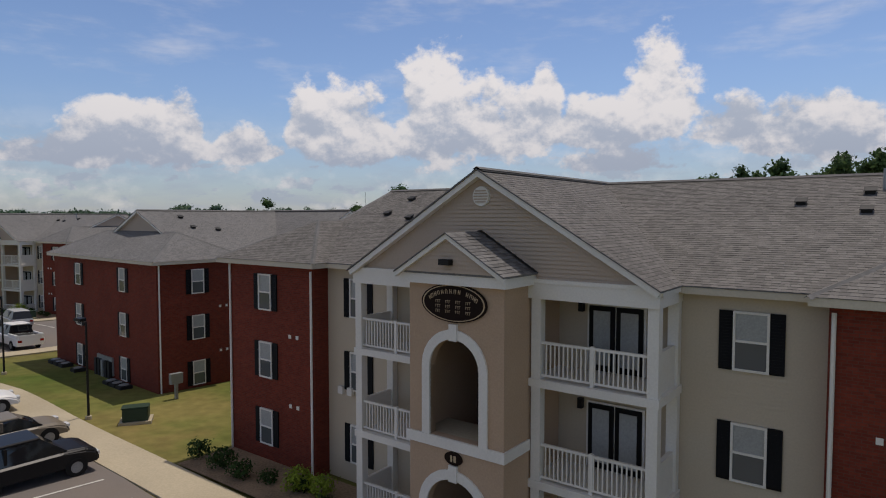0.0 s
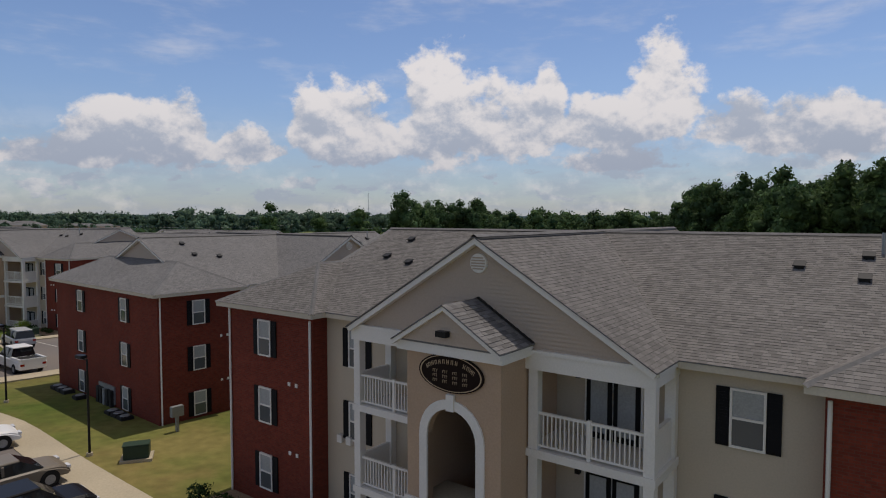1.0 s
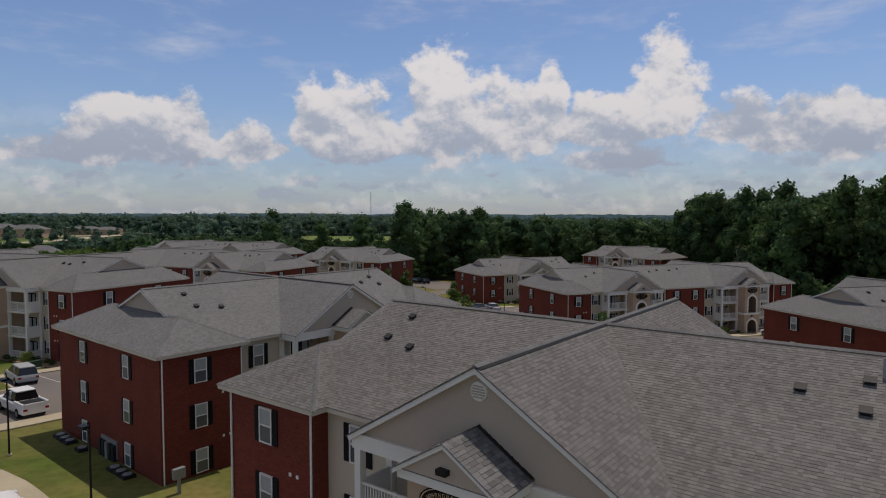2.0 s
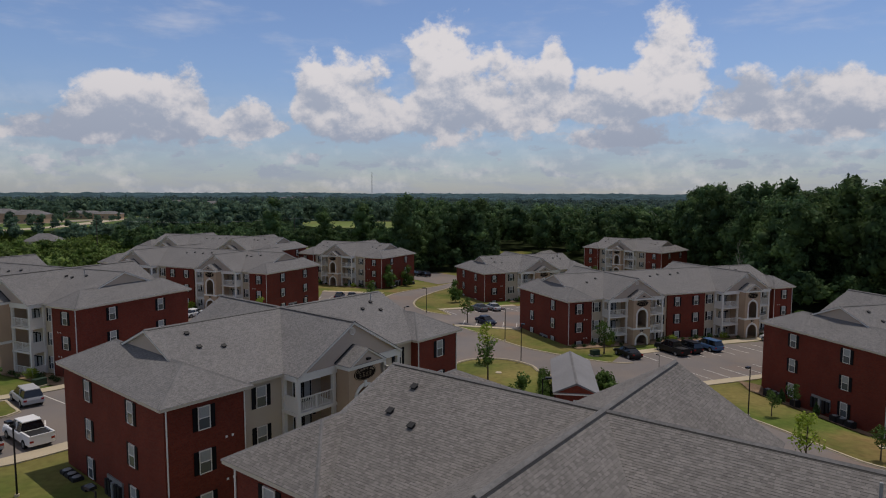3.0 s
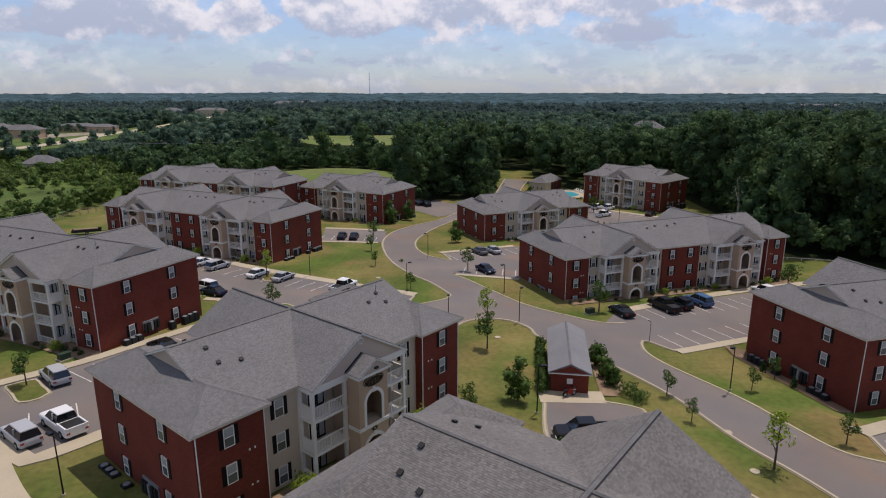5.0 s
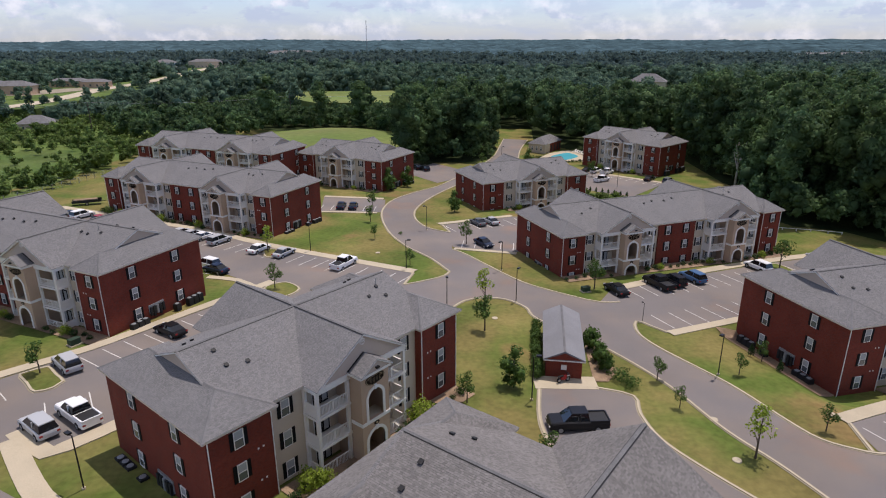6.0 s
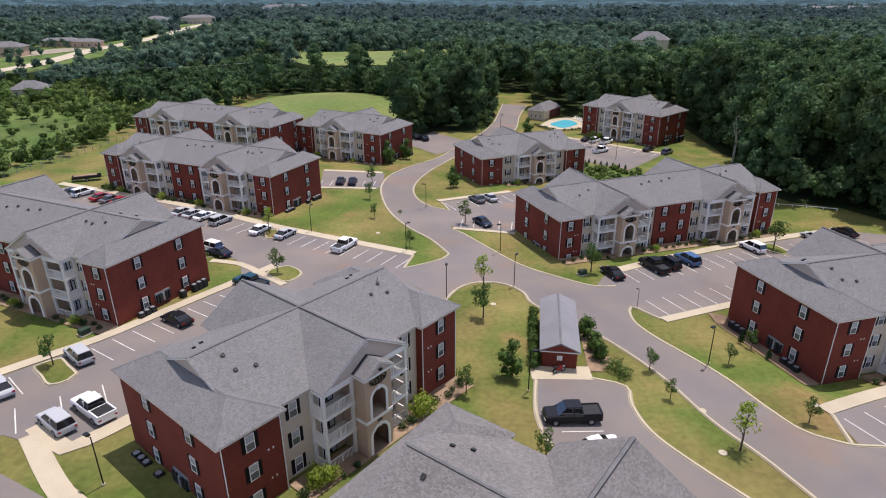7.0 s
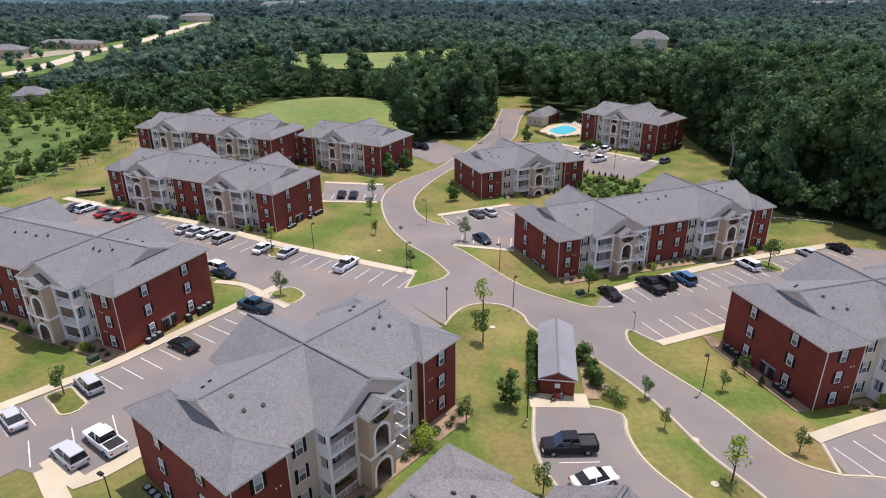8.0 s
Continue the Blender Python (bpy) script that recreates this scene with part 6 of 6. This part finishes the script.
def car(shape, colour):
    """A car with its nose towards +x."""
    if (shape, colour) in CARS:
        return CARS[shape, colour], False
    length, width, hood, cabin = SHAPES[shape]
    kind = {"sedan": "sedan car", "suv": "sport utility car", "pickup": "pickup truck"}[shape]
    t = thing("pickup_truck" if shape == "pickup" else "car", f"{colour} {kind} parked in a bay", kind.split()[-1], "parked cars")
    hw = width / 2
    bm = bmesh.new()
    side = [(x, z) for x, z in hood]
    outline = [(hood[0][0], 0.38)] + side + [(hood[-1][0], 0.36)]
    rings = []
    for y, k, sink in ((-hw, 0.97, 0.10), (-hw * 0.86, 1.0, 0.0), (hw * 0.86, 1.0, 0.0), (hw, 0.97, 0.10)):
        rings.append([bm.verts.new((x * k, y, z - (sink if z > 0.6 else 0))) for x, z in outline])
    for a, b in zip(rings, rings[1:]):
        for i in range(len(a)):
            j = (i + 1) % len(a)
            bm.faces.new((a[i], a[j], b[j], b[i]))
    bm.faces.new(rings[0][::-1]), bm.faces.new(rings[-1])
    bmesh.ops.bevel(bm, geom=bm.edges[:], offset=0.055, segments=2, affect="EDGES")
    part("body", bm, "car_" + colour, t, smooth=False)
    bm = bmesh.new()
    rings = []
    for x, z in cabin:
        w = hw * (0.9 if z < 1.2 else 0.70)
        rings.append((x, z, w))
    lo = [bm.verts.new((rings[i][0], s * rings[i][2], rings[i][1])) for s in (-1, 1) for i in range(4)]
    bm.faces.new((lo[0], lo[1], lo[2], lo[3])), bm.faces.new((lo[4], lo[7], lo[6], lo[5]))
    for i in range(3):
        bm.faces.new((lo[i], lo[4 + i], lo[5 + i], lo[1 + i]))
    bm.faces.new((lo[3], lo[7], lo[4], lo[0]))
    part("glasshouse", bm, "car_glass", t, "dark tinted glass")
    bm = bmesh.new()
    (x1, z1, w1), (x2, z2, w2) = rings[1], rings[2]
    box(bm, x1 - 0.05, x2 + 0.04, -w1 - 0.02, w1 + 0.02, z1 - 0.03, z2 + 0.05)
    bmesh.ops.bevel(bm, geom=bm.edges[:], offset=0.04, segments=1, affect="EDGES")
    part("roof_panel", bm, "car_" + colour, t)
    for s in (-1, 1):
        xm = (x1 + x2) / 2
        part("pillar", boxes((xm - 0.05, xm + 0.05, s * hw * 0.82 - 0.06, s * hw * 0.82 + 0.06, 1.0, z1)), "car_" + colour, t)
        part("headlight", boxes((length / 2 - 0.16, length / 2 - 0.02, s * hw * 0.72 - 0.2, s * hw * 0.72 + 0.2, 0.60, 0.74)), "chrome", t)
        part("tail_light", boxes((-length / 2 - 0.01, -length / 2 + 0.1, s * hw * 0.78 - 0.14, s * hw * 0.78 + 0.14, 0.68, 0.86)), "red_lens", t)
        for x in (-length * 0.30, length * 0.31):
            bm = bmesh.new()
            cyl(bm, x, 0, -0.02, 0.02, 0.41, 0.41, 18, pose(0, s * (hw - 0.012), 0.36, 90, 0, 0))
            part("wheel_arch", bm, "tyre", t)
            wh = part("wheel", WHEEL["tyre"], None, t)
            wh.matrix_basis = pose(x, s * (hw - 0.085), 0.34)
            part("rim", WHEEL["rim"], None, wh)
    if shape == "pickup":
        part("bed", boxes((-2.75, -1.05, -hw * 0.8, hw * 0.8, 1.0, 1.148)), "vent", t, "dark open truck bed")
        for s in (-1, 1):
            part("bed_side", boxes((-2.85, -1.0, s * hw * 0.9 - 0.07, s * hw * 0.9 + 0.07, 1.05, 1.24)), "car_" + colour, t)
        part("tailgate", boxes((-2.9, -2.78, -hw * 0.82, hw * 0.82, 1.0, 1.24)), "car_" + colour, t)
    CARS[shape, colour] = t
    return t, True


def park(shape, colour, x, y, turn):
    t, fresh = car(shape, colour)
    m = pose(x, y, ground_z(x, y) + 0.05, 1.5, 0, turn)
    if fresh:
        t.matrix_basis = m
    else:
        copy_thing(t, m)


# shape, colour, x, y and the way that the nose points (degrees from +x)
W, D, S = 117, 153, -63
for row in [("pickup", "white", -35.2, 50.6, 144), ("suv", "silver", -37.6, 48.4, 144), ("sedan", "silver", -46.9, 54.0, 139), ("suv", "silver", -42.2, 60.6, 139), ("sedan", "black", -34.7, 69.8, 148), ("pickup", "teal", -28.6, 81.2, 150),
            ("suv", "white", -39.6, 95.6, 150), ("sedan", "navy", -37.4, 93.2, 150), ("pickup", "white", -17.4, 97.2, 65), ("sedan", "white", -33.8, 104.6, 65), ("sedan", "silver", -28.8, 102.6, 65),
            ("sedan", "silver", -51.7, 114.2, 62), ("sedan", "silver", -49.1, 113.0, 62), ("sedan", "white", -46.5, 111.8, 62), ("suv", "silver", -42.6, 109.4, 62), ("sedan", "black", -80.3, 126.8, 62), ("suv", "white", -77.8, 126.4, 62),
            ("sedan", "red", -72.3, 123.4, 62), ("sedan", "grey", -69.6, 122.0, 62), ("sedan", "red", -67.0, 121.0, 62), ("sedan", "navy", -24.8, 139.4, 90), ("sedan", "navy", -22.0, 139.2, 90), ("suv", "black", -7.4, 192, 120), ("suv", "black", -10.0, 194, 120),
            ("sedan", "grey", 6.4, 126.2, 117), ("sedan", "silver", 9.2, 127.4, 117), ("sedan", "navy", 6.8, 110.9, -60), ("sedan", "black", 25.6, 87.2, 110), ("pickup", "black", 33.0, 90.2, 112), ("suv", "black", 35.6, 91.4, 112), ("suv", "blue", 39.4, 93.2, 112),
            ("suv", "white", 52.9, 99.4, 112), ("sedan", "silver", 66.8, 105.2, 112), ("sedan", "black", 74.2, 108.2, 112), ("sedan", "grey", 36.2, 187.6, 40), ("sedan", "white", 39.4, 183.2, 40), ("sedan", "black", 44.4, 195.2, 48), ("suv", "white", 46.6, 193.4, 48),
            ("pickup", "white", 49.6, 191.2, 48), ("pickup", "white", 45.0, 178.4, 40), ("sedan", "black", 59.8, 181.2, 48), ("suv", "grey", 64.2, 177.8, 48), ("pickup", "black", 12.4, 50.7, 183), ("sedan", "white", 13.9, 45.9, 20),
            ("suv", "black", -16.0, 23.2, 52), ("sedan", "tan", -19.2, 26.6, 52), ("sedan", "white", -24.6, 31.2, 48)]:
    park(*row)


# ======================= cabinets, covers, mast, far houses =======================
def cabinet(x, y, turn):
    t = thing("transformer_cabinet", "dark green transformer cabinet on a concrete pad", "transformer", "green transformer cabinets")
    part("pad", boxes((-0.75, 0.75, -0.58, 0.58, -0.3, 0.12)), "concrete", t)
    bm = boxes((-0.6, 0.6, -0.45, 0.45, 0.12, 0.80))
    bmesh.ops.bevel(bm, geom=bm.edges[:], offset=0.04, segments=1, affect="EDGES")
    part("case", bm, "green_box", t)
    part("lid", boxes((-0.63, 0.63, -0.48, 0.18, 0.80, 0.85)), "green_box", t)
    t.matrix_basis = pose(x, y, ground_z(x, y) + 0.02, 0, 0, turn)


for row in ((-15.6, 31.0, 20), (21.0, 87.5, 20), (-44.8, 66.4, 60)):
    cabinet(*row)


def pedestal(x, y):
    t = thing("utility_pedestal", "grey utility box on a post", "utility box")
    part("post", boxes((-0.08, 0.08, -0.08, 0.08, -0.2, 1.0)), "grey_metal", t)
    part("case", boxes((-0.35, 0.35, -0.15, 0.15, 0.9, 1.5)), "grey_metal", t)
    t.matrix_basis = pose(x, y, ground_z(x, y), 0, 0, 50)


pedestal(-15.5, 35.5)
for x, y in ((38.6, 53.8), (6.4, 76.6), (-12.6, 105.2), (26.2, 52.5), (25.6, 46.0)):
    bm = bmesh.new()
    cyl(bm, x, y, ground_z(x, y), ground_z(x, y) + 0.09, 0.42, 0.40, 16)
    solo("manhole_cover", bm, "concrete", "round pale drain cover in the lawn", "drain cover", "drain covers")


def mast():
    t = thing("radio_mast", "thin far lattice mast above the woods", "mast")
    bm = bmesh.new()
    for i in range(3):
        a = i * 2.094
        cyl(bm, 1.1 * math.cos(a), 1.1 * math.sin(a), 0, 85, 0.25, 0.15, 5)
    for i in range(20):
        for j in range(3):
            a, b = j * 2.094, (j + 1) * 2.094
            p, q = Vector((1.1 * math.cos(a), 1.1 * math.sin(a), i * 4.2)), Vector((1.1 * math.cos(b), 1.1 * math.sin(b), (i + 1) * 4.2))
            m = Matrix.Translation(p) @ (q - p).to_track_quat("Z", "Y").to_matrix().to_4x4()
            cyl(bm, 0, 0, 0, (q - p).length, 0.1, 0.1, 4, m)
    part("lattice", bm, "grey_metal", t)
    t.matrix_basis = pose(-200, 1600, ground_z(-200, 1600) - 4)


mast()


def far_house(x, y, w, d, h, roof, turn, wall="siding", label="far pale house with a grey roof among trees", top="cap", cat="house", lift=0.4):
    t = thing("house", label, cat, "far houses")
    part("wall", boxes((-w, w, -d, d, -2, h)), wall, t)
    bm = bmesh.new()
    ring = [bm.verts.new(p) for p in ((-w - 0.6, -d - 0.6, h), (w + 0.6, -d - 0.6, h), (w + 0.6, d + 0.6, h), (-w - 0.6, d + 0.6, h))]
    k = max(0.3, w - d)
    rd = [bm.verts.new((-k, 0, h + roof)), bm.verts.new((k, 0, h + roof))]
    bm.faces.new((ring[0], ring[1], rd[1], rd[0])), bm.faces.new((ring[2], ring[3], rd[0], rd[1]))
    bm.faces.new((ring[3], ring[0], rd[0])), bm.faces.new((ring[1], ring[2], rd[1])), bm.faces.new(ring)
    part("roof", bm, top, t)
    for i in range(max(2, int(w / 2.2))):
        xx = -w + 2 * w * (i + 0.5) / max(2, int(w / 2.2))
        part("window", boxes((xx - 0.6, xx + 0.6, -d - 0.05, -d + 0.01, 1.0, 2.4)), "glass", t)
    t.matrix_basis = pose(x, y, ground_z(x, y) + lift, 0, 0, turn)


MAT["far_roof"] = material("brown_roof", (0.20, 0.10, 0.08), 0.9)
far_house(161, 516, 14, 9, 9, 6, -20)
far_house(276, 300, 12, 6, 3.4, 3, 10, "brick", "far low house with a reddish brown roof", "far_roof")
far_house(-182, 276, 7, 5, 3.5, 3.2, 20, "gable", "far grey house among scrub")
far_house(-270, 396, 11, 6, 5.5, 3, 8, "stucco", "far tan shop building", cat="shop", lift=RISE_W)
far_house(-296, 404, 14, 7, 6, 3, 8, "stucco", "far tan shop building", cat="shop", lift=RISE_W)
far_house(-252, 456, 9, 5, 4, 2, 8, "stucco", "long far row of shops", cat="shop", lift=RISE_W)
far_house(-274, 462, 13, 5, 4.2, 2, 8, "stucco", "long far row of shops", cat="shop", lift=RISE_W)
far_house(-305, 694, 11, 8, 9, 3, 5, "white", "far white commercial building", cat="shop", lift=RISE_W)
far_house(-292, 776, 18, 8, 7, 3, 5, "gable", "far grey commercial building", cat="shop", lift=RISE_W)
far_house(668, 1120, 60, 12, 14, 3, -10, "white", "far long white building", cat="warehouse")
far_house(-270, 1120, 40, 10, 15, 4, 0, "white", "far white building among the woods", cat="warehouse")
solo("road", ribbon(smooth_line([(-262, 300), (-224, 317), (-222, 345), (-230, 395), (-237, 431), (-240, 501), (-250, 573), (-271, 686), (-283, 788)], 15), 6.0, -6.0, RISE_W + 0.2), "concrete", "pale far highway between woods", "road", kind="structure")
solo("parking_lot", drape([(-306, 384), (-256, 386), (-242, 440), (-262, 450), (-286, 420)], RISE_W + 0.15, 40.0), "gutter_pan", "pale far parking court before the shops", "parking lot", kind="structure")


SNAG = (78.0, 165.5)


def snag():
    """A dead pale tree at the edge of the woods."""
    t = thing("dead_tree", "bare pale dead tree at the woods' edge", "tree")
    bm = bmesh.new()
    cyl(bm, 0, 0, -0.5, 9, 0.45, 0.3, 8)
    for lean, turn, base, size in ((14, 200, 8.5, 9), (18, 20, 9, 8), (30, 100, 7.5, 6), (42, 300, 10, 5)):
        cyl(bm, 0, 0, 0, size, 0.22, 0.04, 6, pose(0, 0, base, 0, lean, turn))
    part("trunk", bm, "pale_bark", t)
    for i in range(14):
        bm = bmesh.new()
        cyl(bm, 0, 0, 0, 2.5, 0.06, 0.015, 5, pose(0.6 * math.cos(i * 2.1) * (1 + i * 0.1), 0.6 * math.sin(i * 2.1), 11 + i * 0.4, 0, 45, i * 77))
        part("twig", bm, "pale_bark", t)
    t.matrix_basis = pose(*SNAG, ground_z(*SNAG)) @ Matrix.Scale(0.85, 4)


MAT["pale_bark"] = material("pale_dead_wood", (0.30, 0.28, 0.24), 0.9, vary=0.2, scale=1.0)
snag()


def rail_fence(points):
    t = thing("rail_fence", "low white rail before the woods", "fence")
    line = smooth_line(points, 2.4)
    for i, (x, y) in enumerate(line):
        z = ground_z(x, y)
        part("post", boxes((x - 0.06, x + 0.06, y - 0.06, y + 0.06, z - 0.2, z + 0.5)), "white", t)
        if i:
            a, b = Vector((*line[i - 1], ground_z(*line[i - 1]))), Vector((x, y, z))
            for q in (0.45,):
                bm = bmesh.new()
                m = Matrix.Translation(a + Vector((0, 0, q))) @ (b - a).to_track_quat("X", "Z").to_matrix().to_4x4()
                box(bm, 0, (b - a).length, -0.025, 0.025, -0.05, 0.05, m)
                part("rail", bm, "white", t)


rail_fence([(66, 128.6), (71.2, 126.7), (76.5, 125.4), (82, 123.6)])


def motorbike(x, y, turn):
    """A small motorbike on its wheels, nose towards +x."""
    t = thing("motorbike", "small red and white motorbike parked on the concrete apron", "motorbike")
    for a in (-0.55, 0.55):
        bm = bmesh.new()
        cyl(bm, a, 0, -0.06, 0.06, 0.30, 0.30, 16, pose(0, 0, 0.30, 90, 0, 0))
        wh = part("wheel", bm, "tyre", t)
        bm = bmesh.new()
        cyl(bm, a, 0, -0.065, 0.065, 0.17, 0.17, 12, pose(0, 0, 0.30, 90, 0, 0))
        part("rim", bm, "grey_metal", wh)
    bm = bmesh.new()
    prism(bm, [(-0.35, 0.35), (0.30, 0.30), (0.42, 0.62), (0.30, 0.86), (-0.05, 0.80), (-0.40, 0.60)], -0.13, 0.13)
    bmesh.ops.bevel(bm, geom=bm.edges[:], offset=0.04, segments=1, affect="EDGES")
    part("body", bm, "car_red", t)
    bm = boxes((-0.75, 0.0, -0.13, 0.13, 0.74, 0.84))
    bmesh.ops.bevel(bm, geom=bm.edges[:], offset=0.03, segments=1, affect="EDGES")
    part("seat", bm, "tyre", t)
    bm = bmesh.new()
    cyl(bm, 0.55, 0, 0.30, 1.02, 0.04, 0.04, 6)
    part("fork", bm, "grey_metal", t)
    part("handlebar", boxes((0.44, 0.50, -0.36, 0.36, 1.00, 1.05)), "black_metal", t)
    part("mudguard", boxes((0.36, 0.80, -0.07, 0.07, 0.61, 0.66)), "white", t)
    t.matrix_basis = pose(x, y, ground_z(x, y) + 0.12, 0, 0, turn)


motorbike(12.6, 59.3, 25)


def wire_fence(points):
    t = thing("wire_fence", "thin dark wire fence along the scrub", "fence")
    line = smooth_line(points, 3.0)
    for i, (x, y) in enumerate(line):
        z = ground_z(x, y)
        part("post", boxes((x - 0.05, x + 0.05, y - 0.05, y + 0.05, z - 0.2, z + 1.6)), "grey_metal", t)
        if i:
            a, b = Vector((*line[i - 1], ground_z(*line[i - 1]))), Vector((x, y, z))
            for q in (0.4, 0.8, 1.2, 1.55):
                bm = bmesh.new()
                m = Matrix.Translation(a + Vector((0, 0, q))) @ (b - a).to_track_quat("X", "Z").to_matrix().to_4x4()
                box(bm, 0, (b - a).length, -0.012, 0.012, -0.012, 0.012, m)
                part("wire", bm, "grey_metal", t)


wire_fence([(-106, 132), (-101, 150), (-99, 170), (-97, 190)])


def utility_trailer():
    t = thing("utility_trailer", "dark flat trailer loaded with brown timber by the lot", "trailer")
    part("deck", boxes((-3, 3, -1, 1, 0.6, 0.75)), "vent", t)
    for s in (-1, 1):
        part("side_rail", boxes((-3, 3, s * 0.95 - 0.04, s * 0.95 + 0.04, 0.75, 1.2)), "vent", t)
        wh = part("wheel", WHEEL["tyre"], None, t)
        wh.matrix_basis = pose(0, s * 1.1, 0.34)
        part("rim", WHEEL["rim"], None, wh)
    part("drawbar", boxes((3, 4.6, -0.06, 0.06, 0.5, 0.6)), "vent", t)
    part("load", boxes((-2.6, 2.2, -0.7, 0.7, 0.76, 1.3)), "mulch", t)
    t.matrix_basis = pose(-83.5, 138.5, ground_z(-83.5, 138.5) + 0.05, 0, 0, 25)


utility_trailer()


def power_line():
    t = thing("power_line", "thin power line on wooden poles above the scrub", "power line")
    pts = [(-230, 235), (-150, 262), (-75, 300), (0, 345)]
    for i, (x, y) in enumerate(pts):
        z = ground_z(x, y)
        bm = bmesh.new()
        cyl(bm, x, y, z - 1, z + 14, 0.2, 0.14, 8)
        part("pole", bm, "bark", t)
        if i:
            (x0, y0) = pts[i - 1]
            cu = bpy.data.curves.new("wire", "CURVE")
            cu.dimensions, cu.bevel_depth = "3D", 0.035
            sp = cu.splines.new("POLY")
            sp.points.add(12)
            for k in range(13):
                f = k / 12
                sp.points[k].co = (x0 + (x - x0) * f, y0 + (y - y0) * f, ground_z(x0, y0) * (1 - f) + z * f + 13.8 - 6 * f * (1 - f), 1)
            cu.materials.append(MAT["grey_metal"])
            w = new("wire", cu)
            w.parent = t


power_line()
